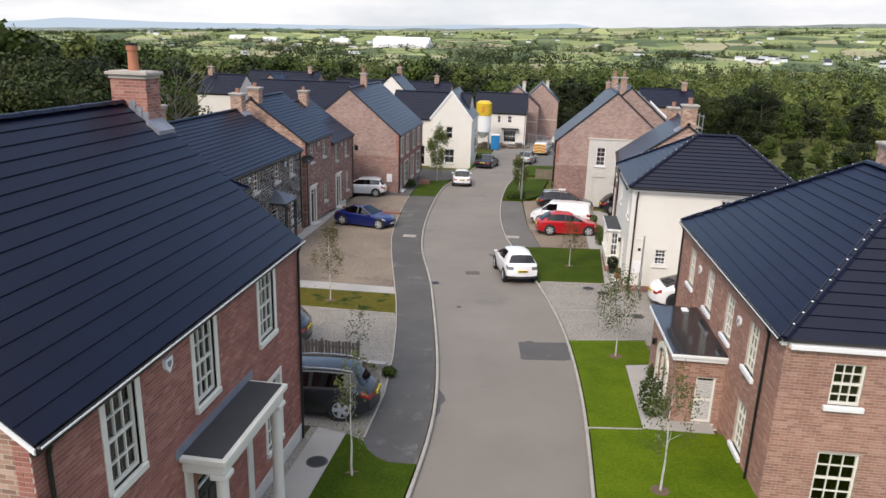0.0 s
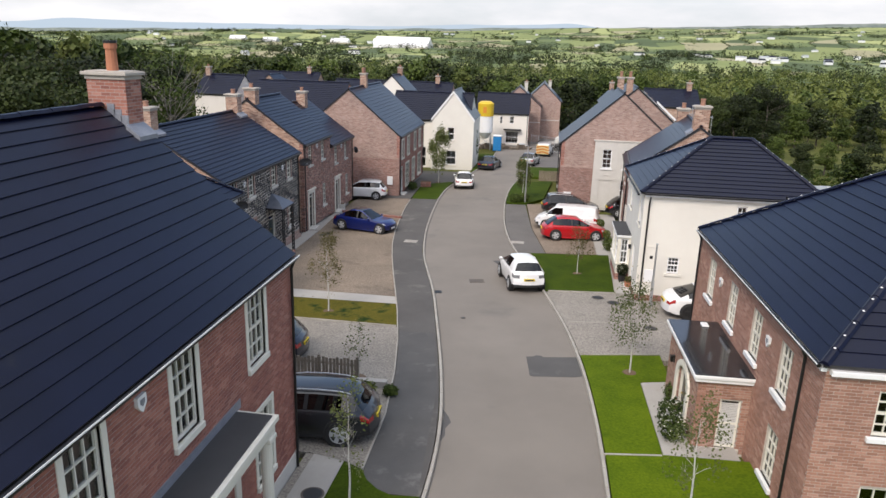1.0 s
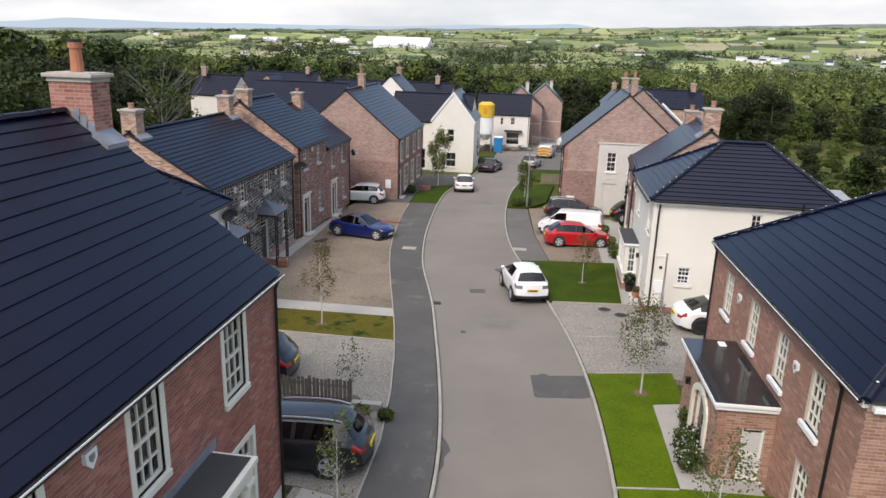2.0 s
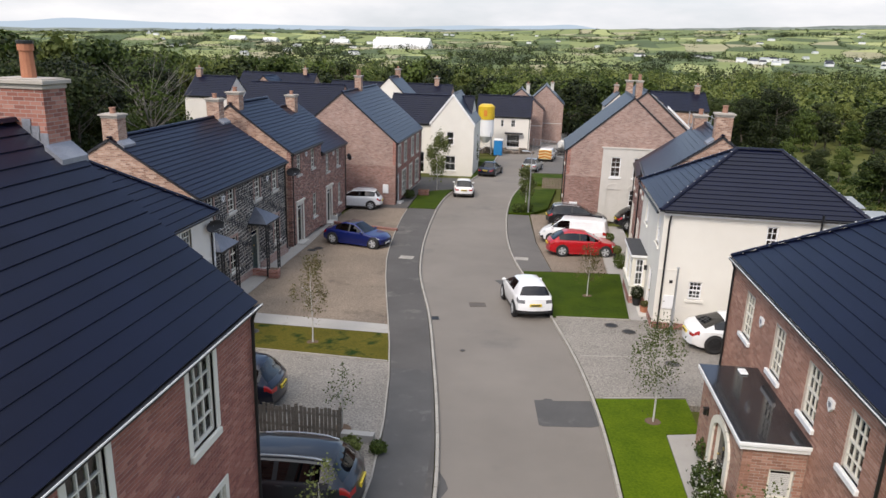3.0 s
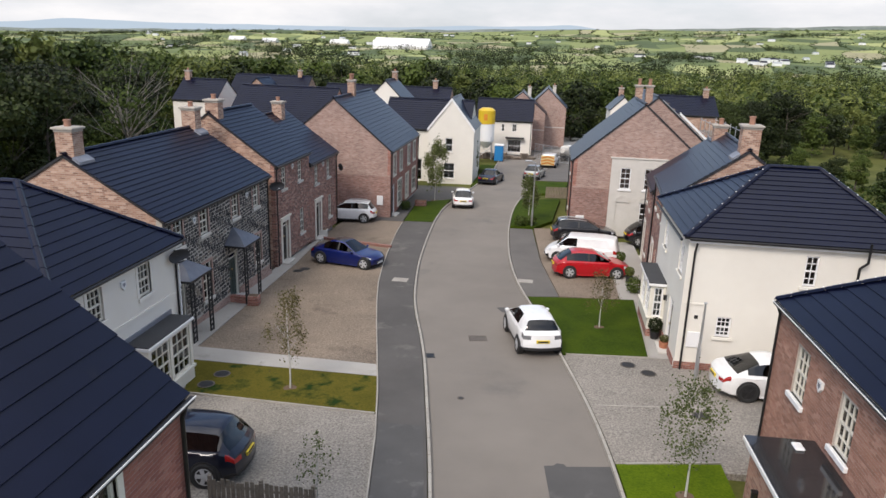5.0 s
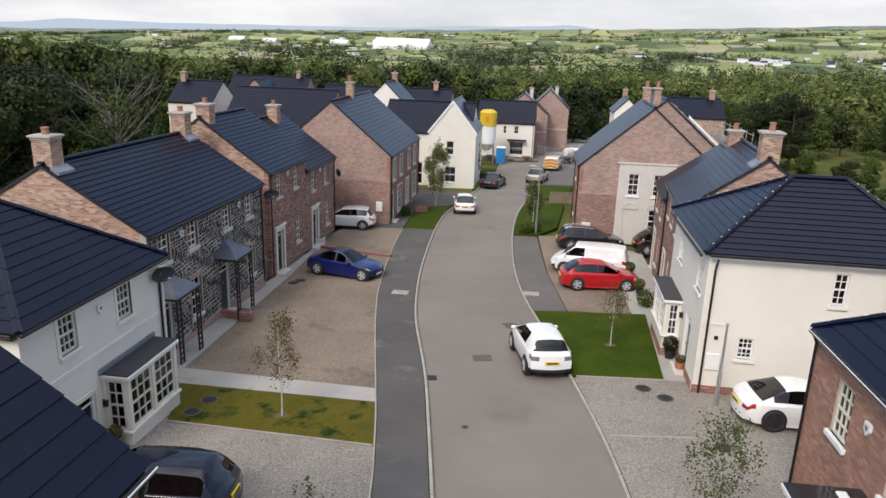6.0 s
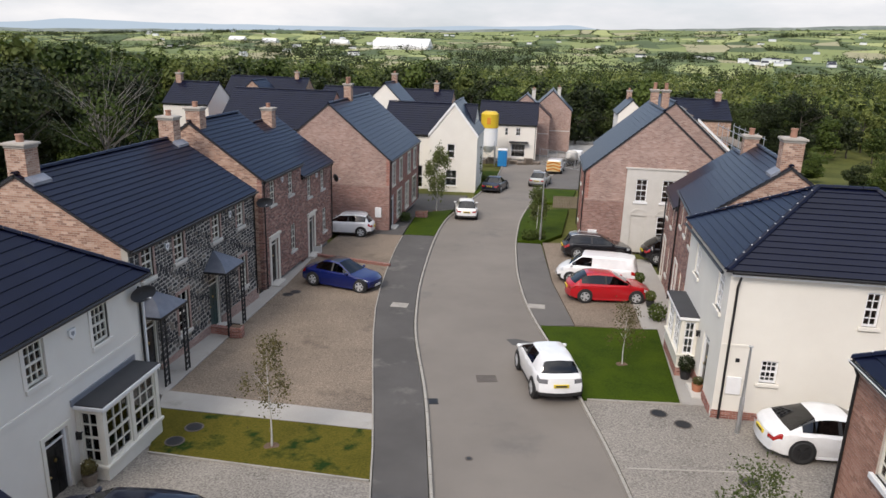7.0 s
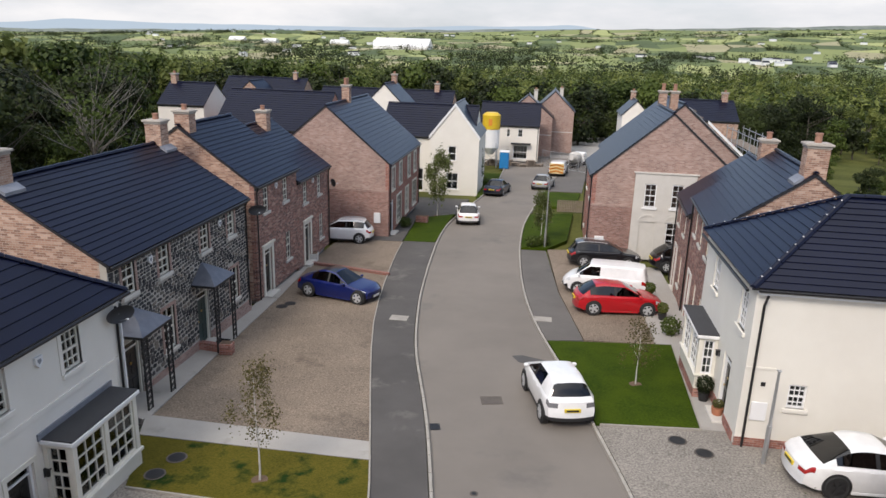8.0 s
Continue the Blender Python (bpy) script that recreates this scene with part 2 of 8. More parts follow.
def box(bm, x0, y0, z0, x1, y1, z1, bevel=0.0):
    r = bmesh.ops.create_cube(bm, size=1.0, matrix=Matrix.LocRotScale(((x0 + x1) / 2, (y0 + y1) / 2, (z0 + z1) / 2), None, (abs(x1 - x0), abs(y1 - y0), abs(z1 - z0))))
    if bevel:
        es = list({e for v in r["verts"] for e in v.link_edges})
        bmesh.ops.bevel(bm, geom=es, offset=bevel, segments=1, affect='EDGES')
    return bm


def boxes(*rows, bevel=0.0):
    bm = bmesh.new()
    for r in rows:
        box(bm, *r, bevel=bevel)
    return bm


def tube(bm, p, q, r, r2=None, seg=8):
    p, q = Vector(p), Vector(q)
    m = Matrix.Translation((p + q) / 2) @ (q - p).to_track_quat("Z", "Y").to_matrix().to_4x4()
    bmesh.ops.create_cone(bm, cap_ends=True, segments=seg, radius1=r, radius2=r if r2 is None else r2, depth=(q - p).length, matrix=m)
    return bm


def prism(pts, z0, z1, axis="z"):
    """A polygon pushed along an axis. z: points are (x, y); x: (y, z); y: (x, z)."""
    bm = bmesh.new()
    put = {"z": lambda a, b, c: (a, b, c), "x": lambda a, b, c: (c, a, b), "y": lambda a, b, c: (a, c, b)}[axis]
    lo = [bm.verts.new(put(a, b, z0)) for a, b in pts]
    hi = [bm.verts.new(put(a, b, z1)) for a, b in pts]
    bm.faces.new(lo)
    bm.faces.new(hi)
    for i in range(len(pts)):
        j = (i + 1) % len(pts)
        bm.faces.new((lo[i], lo[j], hi[j], hi[i]))
    bmesh.ops.recalc_face_normals(bm, faces=bm.faces)
    return bm


def slab(name, pts, top, depth, material, label, category):
    """A patch of ground: a polygon in plan, lying on the street's slope, its top that much above it."""
    bm = bmesh.new()
    hi = [bm.verts.new((x, y, ground_z(x, y) + top)) for x, y in pts]
    lo = [bm.verts.new((x, y, ground_z(x, y) + top - depth)) for x, y in pts]
    bm.faces.new(hi)
    bm.faces.new(lo)
    for i in range(len(pts)):
        j = (i + 1) % len(pts)
        bm.faces.new((hi[i], hi[j], lo[j], lo[i]))
    bmesh.ops.recalc_face_normals(bm, faces=bm.faces)
    bmesh.ops.triangulate(bm, faces=[f for f in bm.faces if len(f.verts) > 4])
    return tagged(new(name, mesh_of(name, bm, material)), label, category, kind="structure")


def wall_sheet(width, profile, openings, thick):
    """A wall in x and z, its face at y = 0 and its back at y = thick, with real openings (x0, z0, x1, z1). profile: the height at x, or a number."""
    top = profile if callable(profile) else (lambda x: profile)
    base_top = min(top(0.0), top(width))
    xs = sorted({0.0, width, *[o[0] for o in openings], *[o[2] for o in openings]})
    zs = sorted({0.0, base_top, *[o[1] for o in openings if o[1] < base_top], *[o[3] for o in openings if o[3] < base_top]})
    verts, faces, index = [], [], {}

    def vert(x, y, z):
        key = (round(x, 4), round(y, 4), round(z, 4))
        if key not in index:
            index[key] = len(verts)
            verts.append(key)
        return index[key]

    def solid(i, j):
        if not (0 <= i < len(xs) - 1 and 0 <= j < len(zs) - 1):
            return False
        cx, cz = (xs[i] + xs[i + 1]) / 2, (zs[j] + zs[j + 1]) / 2
        return not any(o[0] < cx < o[2] and o[1] < cz < o[3] for o in openings)

    for i in range(len(xs) - 1):
        for j in range(len(zs) - 1):
            if not solid(i, j):
                continue
            a, b, c, d = xs[i], xs[i + 1], zs[j], zs[j + 1]
            faces.append((vert(a, 0, c), vert(b, 0, c), vert(b, 0, d), vert(a, 0, d)))
            faces.append((vert(a, thick, d), vert(b, thick, d), vert(b, thick, c), vert(a, thick, c)))
            if not solid(i - 1, j):
                faces.append((vert(a, 0, d), vert(a, thick, d), vert(a, thick, c), vert(a, 0, c)))
            if not solid(i + 1, j):
                faces.append((vert(b, 0, c), vert(b, thick, c), vert(b, thick, d), vert(b, 0, d)))
            if not solid(i, j - 1):
                faces.append((vert(a, 0, c), vert(a, thick, c), vert(b, thick, c), vert(b, 0, c)))
            if not solid(i, j + 1) and j < len(zs) - 2:
                faces.append((vert(a, 0, d), vert(b, 0, d), vert(b, thick, d), vert(a, thick, d)))
    if callable(profile):
        peak_x = max((width * k / 40 for k in range(41)), key=top)
        pts = [(0.0, base_top)] + [(x, base_top) for x in xs[1:-1]] + [(width, base_top)]
        ring = pts + [(peak_x, top(peak_x))]
        faces.append([vert(x, 0, z) for x, z in ring])
        faces.append([vert(x, thick, z) for x, z in reversed(ring)])
    me = bpy.data.meshes.new("wall")
    me.from_pydata(verts, [], faces)
    bm = bmesh.new()
    bm.from_mesh(me)
    bpy.data.meshes.remove(me)
    return bm


# ---- parts of houses ----
def roof_slope(parent, a, b, c, d, gauge=0.33, single=True, lift=0.03):
    """Tile courses on a slope: eave a to b, top c (over a) to d (over b). Each course is a wedge that overlaps the one below."""
    a, b, c, d = map(Vector, (a, b, c, d))
    up = (b - a).cross(c - a if (c - a).length > 0.01 else d - a).normalized()
    if up.z < 0:
        up = -up
    n = max(2, round(((c + d) / 2 - (a + b) / 2).length / gauge))
    verts, faces = [], []
    for k in range(n):
        lo0, lo1 = a.lerp(c, k / n), b.lerp(d, k / n)
        hi0, hi1 = a.lerp(c, min(1, (k + 1.12) / n)), b.lerp(d, min(1, (k + 1.12) / n))
        vs = [lo0 + up * 0.002, lo1 + up * 0.002, lo1 + up * lift, lo0 + up * lift, hi1 + up * 0.004, hi0 + up * 0.004]
        fs = [(0, 1, 2, 3), (3, 2, 4, 5), (0, 3, 5), (1, 4, 2)]
        if single:
            me = bpy.data.meshes.new("tile_course")
            me.from_pydata(vs, [], fs)
            me.materials.append(MATS["slate_tile"])
            part("tile_course", me, None, parent)
        else:
            faces += [tuple(i + len(verts) for i in f) for f in fs]
            verts += vs
    if not single:
        me = bpy.data.meshes.new("roof_covering")
        me.from_pydata(verts, [], faces)
        me.materials.append(MATS["slate_tile"])
        tagged(part("roof_covering", me, None, parent), kind="stuff")


def slope_slab(bm, a, b, c, d, thick=0.09):
    """The boarding under the tiles."""
    a, b, c, d = map(Vector, (a, b, c, d))
    up = (b - a).cross((c + d) / 2 - a).normalized()
    if up.z < 0:
        up = -up
    ring = [a, b, d, c] if (c - d).length > 0.01 else [a, b, c]
    hi = [bm.verts.new(p) for p in ring]
    lo = [bm.verts.new(p - up * thick) for p in ring]
    bm.faces.new(hi)
    bm.faces.new(lo)
    for i in range(len(ring)):
        j = (i + 1) % len(ring)
        bm.faces.new((hi[i], hi[j], lo[j], lo[i]))


def strip_along(bm, p, q, wide, high, seg=0.45):
    """Ridge or hip tiles from p to q: short capped lengths, each a little roof of its own."""
    p, q = Vector(p), Vector(q)
    way = (q - p).normalized()
    side = way.cross(Vector((0, 0, 1))).normalized() * wide
    up = Vector((0, 0, high))
    n = max(1, round((q - p).length / seg))
    for i in range(n):
        s, e = p.lerp(q, i / n), p.lerp(q, (i + 0.97) / n)
        lift = Vector((0, 0, 0.008 * (i % 2)))
        ends = []
        for c in (s, e):
            ends.append([bm.verts.new(c + o + lift) for o in (-side - up * 0.55, -side * 0.5 + up * 0.75, up, side * 0.5 + up * 0.75, side - up * 0.55)])
        for k in range(4):
            bm.faces.new((ends[0][k], ends[0][k + 1], ends[1][k + 1], ends[1][k]))
        bm.faces.new(ends[0])
        bm.faces.new(list(reversed(ends[1])))


WINDOW_CACHE = {}


def window(parent, wall_m, u, z, w, h, cols=3, rows=4, paint="painted_cream", sill="cast_stone", surround=None, fine=False, blind=False, sill_out=0.07, casement=False):
    """A sash window in a wall opening of w by h metres whose lower corner is at (u, z): frame with bars, panes, sill, and a surround of stone if named."""
    key = (w, h, cols, rows, paint, casement)
    f, y0, y1 = 0.055, 0.05, 0.12
    if key not in WINDOW_CACHE:
        panes, pw0, ph0 = [], (w - 2 * f) / cols, h / rows
        for i in range(cols):
            for j in range(rows):
                zb = f * 1.3 if j == 0 else (h * j / rows + (0.03 if 2 * j == rows else 0.012))
                zt = h - f if j == rows - 1 else (h * (j + 1) / rows - (0.03 if 2 * (j + 1) == rows else 0.012))
                panes.append((f + pw0 * i + (0.012 if i else 0), zb, f + pw0 * (i + 1) - (0.012 if i < cols - 1 else 0), zt))
        bm = wall_sheet(w, h, panes, y1 - y0)
        bmesh.ops.translate(bm, verts=bm.verts[:], vec=(0, y0, 0))
        WINDOW_CACHE[key] = mesh_of("window", bm, paint)
    win = part("window", WINDOW_CACHE[key], None, parent, at=wall_m @ Matrix.Translation((u, 0, z)))
    ph, pw = h / rows, (w - 2 * f) / cols
    if fine:
        pk = (pw, ph, "pane")
        if pk not in WINDOW_CACHE:
            WINDOW_CACHE[pk] = mesh_of("pane", boxes((0.008, 0, 0.008, pw - 0.008, 0.006, ph - 0.008)), "window_glass")
        for i in range(cols):
            for j in range(rows):
                part("pane", WINDOW_CACHE[pk], None, win, at=pose(f + pw * i, 0.084 + 0.001 * ((i * 7 + j * 3) % 3), ph * j, rz=0.3 * ((i + j) % 3 - 1)))
    else:
        pk = (w, h, "sash")
        if pk not in WINDOW_CACHE:
            WINDOW_CACHE[pk] = mesh_of("pane", boxes((f, 0, f, w - f, 0.006, h / 2 - 0.01)), "window_glass")
        for j in range(2):
            part("pane", WINDOW_CACHE[pk], None, win, at=pose(0, 0.084, (h / 2 - 0.045) * j, rx=0.25 - 0.4 * j))
    if blind:
        bm = boxes((f, 0.2, h * 0.02, w - f, 0.215, h * 0.98))
        if blind == "slats":
            bm.free()
            slat = mesh_of("blind_slat", boxes((f, 0.058, 0.0, w - f, 0.076, 0.034)), "cloth_white")
            for k in range(int((h - 0.14) / 0.05)):
                part("blind_slat", slat, None, win, at=Matrix.Translation((0, 0, k * 0.05 + 0.07)))
        else:
            part("blind", bm, "cloth_white", win, "pale window blind")
    if sill:
        part("sill", boxes((-0.1, -sill_out, -0.13, w + 0.1, 0.06, 0.0), bevel=0.012), sill, win)
    if surround:
        s = 0.13
        part("surround", boxes((-s, -0.025, 0.002, 0, 0.05, h + s), (w, -0.025, 0.002, w + s, 0.05, h + s), (0, -0.025, h, w, 0.05, h + s), bevel=0.006), surround, win)
    return win


def chimney(parent, x, y, z0, z1, wx, wy, material, pots=1, pot_h=0.25, pot="pot_clay"):
    """A brick stack with an oversailing stone cap, clay pots and lead at its foot, in the house's own metres."""
    st = part("chimney", boxes((x - wx / 2, y - wy / 2, z0, x + wx / 2, y + wy / 2, z1 - 0.1)), material, parent)
    part("cap", boxes((x - wx / 2 - 0.09, y - wy / 2 - 0.09, z1 - 0.1, x + wx / 2 + 0.09, y + wy / 2 + 0.09, z1 - 0.02), (x - wx / 2 - 0.02, y - wy / 2 - 0.02, z1 - 0.02, x + wx / 2 + 0.02, y + wy / 2 + 0.02, z1), (x - wx / 2 - 0.03, y - wy / 2 - 0.03, z1 - 0.19, x + wx / 2 + 0.03, y + wy / 2 + 0.03, z1 - 0.1), bevel=0.012), "cap_stone", st)
    for i in range(pots):
        px = x + (i - (pots - 1) / 2) * 0.4
        bm = bmesh.new()
        tube(bm, (px, y, z1), (px, y, z1 + pot_h * 0.8), 0.13, 0.115, 12)
        tube(bm, (px, y, z1 + pot_h * 0.8), (px, y, z1 + pot_h), 0.14, 0.14, 12)
        part("chimney_pot", bm, pot, st)
    return st


def lead_apron(parent, x, y, wx, wy, he, ov, pitch, long=0.3):
    """Lead dressed over the tiles in front of a stack that stands in a roof slope."""
    tn = math.tan(radians(pitch))
    z0 = he + ov * tn
    y1 = y - wy / 2
    y0 = y1 - long
    part("flashing", prism([(y0, z0 + y0 * tn + 0.135), (y1, z0 + y1 * tn + 0.135), (y1, z0 + y1 * tn + 0.02), (y0, z0 + y0 * tn + 0.02)], x - wx / 2 - 0.14, x + wx / 2 + 0.14, "x"), "lead", parent, "grey lead flashing")


def house(name, x, y, z, rz, L, D, he, pitch, label, walls, roof="gable", ov=0.18, verge=0.06, front=(), left=(), right=(), back=(), near=False, gauge=0.33, group="", plinth=None, gutters=True, pipes=(), thick=0.24, hips=(1, 1), clips=False, courses=True, ridge=None, strip=False):
    """A house with its front along local x at y = 0, facing -y. Openings: rows of dicts for window() or door gaps, by wall. walls: materials for front, left, right, back."""
    hs = thing(name, pose(x, y, z, rz=rz), label, "house", group)
    tan = math.tan(radians(pitch))
    H = he + ov * tan
    sides = {"front": (Matrix.Identity(4), L, front, walls[0]), "back": (pose(L, D, 0, rz=180), L, back, walls[3]),
             "left": (pose(0, D - thick, 0, rz=-90), D - 2 * thick, left, walls[1]), "right": (pose(L, thick, 0, rz=90), D - 2 * thick, right, walls[2])}
    for side, (wm, width, rows, material) in sides.items():
        gaps = [(r["u"], r["z"], r["u"] + r["w"], r["z"] + r["h"]) for r in rows]
        profile = H
        if side in ("left", "right") and roof == "gable":
            def profile(w, width=width):
                return H + tan * (thick + min(w, width - w)) - 0.02
        wl_ob = part("wall", wall_sheet(width, profile, gaps, thick), material, hs, at=wm)
        for r in rows:
            if r.get("gap"):
                continue
            kw = {k: v for k, v in r.items() if k not in ("u", "z", "w", "h")}
            window(hs, wm, r["u"], r["z"], r["w"], r["h"], fine=near, **kw)
        if plinth:
            # plinth strips stop at door gaps
            cuts = sorted([(g[0], g[2]) for g in gaps if g[1] < 0.3])
            at, bm = -0.02, bmesh.new()
            for g0, g1 in cuts + [(width + 0.02, width + 0.02)]:
                if g0 - at > 0.05:
                    box(bm, at, -0.03, -0.6, g0, 0.0, plinth[1])
                at = g1
            part("plinth", bm, plinth[0], wl_ob)
    part("floor_slab", boxes((thick, thick, -0.5, L - thick, D - thick, 0.02), (thick, thick, 2.5, L - thick, D - thick, 2.62)), "plaster_inside", hs)
    # roof
    e = -ov
    eave, mid = H - ov * tan, D / 2
    top = H + mid * tan
    rf_bm, slopes = bmesh.new(), []
    if roof == "gable":
        slopes = [((-verge, e, eave), (L + verge, e, eave), (-verge, mid, top), (L + verge, mid, top)), ((L + verge, D - e, eave), (-verge, D - e, eave), (L + verge, mid, top), (-verge, mid, top))]
        r0, r1 = (-verge, mid, top), (L + verge, mid, top)
        ridge_lines = [(r0, r1)]
    else:
        h0, h1 = ridge or ((mid if hips[0] else -verge), (L - mid if hips[1] else L + verge))
        a, b, c, d = (e if hips[0] else -verge, e, eave), (L - e if hips[1] else L + verge, e, eave), (L - e if hips[1] else L + verge, D - e, eave), (e if hips[0] else -verge, D - e, eave)
        r0, r1 = (h0, mid, top), (h1, mid, top)
        slopes = [(a, b, r0, r1), (c, d, r1, r0)]
        ridge_lines = [(r0, r1)]
        if hips[0]:
            slopes.append((d, a, r0, r0))
            ridge_lines += [(a, r0), (d, r0)]
        if hips[1]:
            slopes.append((b, c, r1, r1))
            ridge_lines += [(b, r1), (c, r1)]
    for s in slopes:
        slope_slab(rf_bm, *s)
    bmesh.ops.recalc_face_normals(rf_bm, faces=rf_bm.faces)
    rf = part("roof", rf_bm, "roof_edge", hs)
    for s in slopes:
        roof_slope(rf, *s, gauge=gauge, single=courses)
    bm = bmesh.new()
    for p, q in ridge_lines:
        lift = Vector((0, 0, 0.045))
        strip_along(bm, Vector(p) + lift, Vector(q) + lift, 0.11, 0.05)
    part("ridge_tiles", bm, "slate_tile", rf)
    if clips:
        for p, q in ridge_lines[1:]:
            p, q = Vector(p), Vector(q)
            n = int((q - p).length / 0.42)
            for i in range(1, n):
                c = p.lerp(q, i / n) + Vector((0, 0, 0.10))
                part("hip_clip", boxes((-0.022, -0.022, -0.012, 0.022, 0.022, 0.012), bevel=0.006), "painted_white", rf, at=Matrix.Translation(c))
    if gutters:
        for y0, y1, xa, xb in ((e - 0.1, e - 0.005, -verge, L + verge), (D - e + 0.005, D - e + 0.1, -verge, L + verge)):
            part("gutter", boxes((xa, y0, eave - 0.1, xb, y1, eave - 0.01), bevel=0.025), "black_plastic", hs)
        # White strip paints the highlight along the dark gutter's lip
        if strip:
            part("eave_strip", boxes((-verge, e - 0.112, eave - 0.03, L + verge, e - 0.1, eave - 0.004)), "painted_white", hs, "thin pale gutter edge")
        part("fascia", boxes((0, e + 0.03, eave - 0.2, L, 0.0, eave - 0.06)), "painted_white" if gutters == "white" else "roof_edge", hs)
    for px in pipes:
        bm = bmesh.new()
        tube(bm, (px, -0.07, 0.05), (px, -0.07, eave - 0.3), 0.036)
        tube(bm, (px, -0.07, eave - 0.3), (px, e - 0.04, eave - 0.06), 0.036)
        part("downpipe", bm, "black_plastic", hs)
    return hs


def win(u, z, w, h, **kw):
    return dict(u=u, z=z, w=w, h=h, **kw)


def gap(u, z, w, h):
    return dict(u=u, z=z, w=w, h=h, gap=True)


def chain(pts, step=1.0):
    """A smooth line through plan points, as x at each y."""
    ys = np.array([p[1] for p in pts])
    xs = np.array([p[0] for p in pts])
    yy = np.arange(ys[0], ys[-1] + 1e-6, step)
    xx = np.interp(yy, ys, xs)
    k = np.array([1, 2, 3, 4, 3, 2, 1.0])
    xx = np.convolve(np.pad(xx, 3, mode="reflect", reflect_type="odd"), k / k.sum(), mode="valid")
    return lambda y: float(np.interp(y, yy, xx))


surface("cloth_white", (0.55, 0.54, 0.52), (0.65, 0.64, 0.62), 40, 3.0, 0.9, 0.1)

# ---- the ground: one sheet from the street to the far hills ----
KERB_L = chain([(-3.2, -40), (-2.9, 5), (-2.69, 14.6), (-2.61, 17.4), (-2.85, 20.3), (-3.67, 25.2), (-4.48, 29.2), (-5.2, 33), (-5.8, 35.2), (-6.8, 39), (-7.8, 45.5), (-8.4, 51.7), (-8.9, 58.2), (-9.05, 64), (-8.7, 67), (-7.8, 75.9), (-6.9, 85.2), (-7.0, 99), (-7.2, 112)])
KERB_R = chain([(1.3, -40), (1.6, 5), (1.69, 15.5), (1.71, 19), (1.58, 22.6), (1.27, 26.3), (0.7, 30.1), (-0.14, 34), (-0.54, 36.4), (-1.7, 41), (-2.4, 44.4), (-3.0, 49.5), (-3.45, 57), (-3.5, 64), (-3.35, 66.9), (-2.65, 75), (-1.4, 89.6), (0.5, 99), (3.0, 112)])
FOOT_L = chain([(-4.9, -40), (-4.6, 5), (-4.48, 16.7), (-4.4, 19.1), (-5.0, 23.5), (-5.72, 27.3), (-6.0, 28.5), (-6.9, 32.1), (-8.2, 37.2), (-9.35, 42.3), (-10.1, 47.6), (-10.95, 55), (-11.1, 57.8)])


def far_z(x, y):
    """The valley beyond the houses and the hills behind it."""
    d = math.hypot(x * 0.8, max(y, 0.0))
    prof = float(np.interp(d, [0, 95, 130, 200, 400, 900, 1500, 2300, 3200, 4300, 4800], [0.0, 0.0, -1.5, -4.0, -9.0, -14.0, -5.0, 21.0, 57.0, 101.0, 117.0]))
    base = ground_z(x, max(-60.0, min(y, 110.0)))
    k = min(1.0, max(0.0, (d - 130) / 500))
    bumps = noise.noise(Vector((x * 0.0011, y * 0.0011, 0.3))) * 20 * k * min(1.0, d / 1800) + noise.noise(Vector((x * 0.004, y * 0.004, 1.7))) * 4 * k
    return base + prof + bumps + 0.03 * x * max(0.0, min(1.0, (d - 900) / 3000))


def build_ground():
    """Near the houses a fine even grid; beyond, a grid whose uneven cells are the fields."""
    rng = random.Random(5)
    ys = [-120, -80, -50] + list(np.arange(-30, 130, 5.0)) + [140, 155, 175, 200, 230, 265, 305, 350, 400, 460, 530, 610, 690, 780, 870, 970, 1070, 1180, 1300, 1420, 1550, 1690, 1840, 2000, 2170, 2350, 2540, 2740, 2950, 3170, 3400, 3640, 3890, 4150, 4420, 4700, 4900]
    xs = sorted(list(np.arange(-60, 61, 6.0)) + [s * v for s in (1, -1) for v in [70, 85, 105, 130, 165, 210, 265, 330, 410, 500, 600, 710, 830, 960, 1100, 1250, 1410, 1580, 1760, 1950, 2150, 2360, 2580, 2810, 3050, 3300, 3600, 4000]])
    nx = len(xs)
    pts = []
    for j, y in enumerate(ys):
        for i, x in enumerate(xs):
            xx, yy = x, y
            if y > 600 and 0 < i < nx - 1 and y < 4800:
                # far columns keep about one field's width
                k = i / (nx - 1) * 2 - 1
                xx = k * (y * 0.95 + 200) + rng.uniform(-0.4, 0.4) * 2 * (y * 0.95 + 200) / nx
                yy = y + rng.uniform(-0.42, 0.42) * (ys[j + 1] - y)
            pts.append((xx, yy))
    verts = [(x, y, far_z(x, y) - 0.12) for x, y in pts]
    faces, index = [], []
    kinds = {}
    for j in range(len(ys) - 1):
        for i in range(nx - 1):
            faces.append((j * nx + i, j * nx + i + 1, (j + 1) * nx + i + 1, (j + 1) * nx + i))
            if ys[j] < 600:
                index.append(0)
            else:
                key = (j // 2 if rng.random() < 0.35 else j, i // 3 if rng.random() < 0.5 else i // 2)
                kinds.setdefault(key, rng.choice((1, 1, 2, 2, 3, 3, 3, 4, 5)))
                index.append(kinds[key])
    me = bpy.data.meshes.new("ground")
    me.from_pydata(verts, [], faces)
    for mt in ("rough_grass", "field_a", "field_b", "field_c", "field_d", "field_e"):
        me.materials.append(MATS[mt])
    for p, k in zip(me.polygons, index):
        p.use_smooth, p.material_index = True, k
    return tagged(new("ground", me), "rolling green farmland beyond a housing estate", "ground", kind="structure"), ys, xs, pts


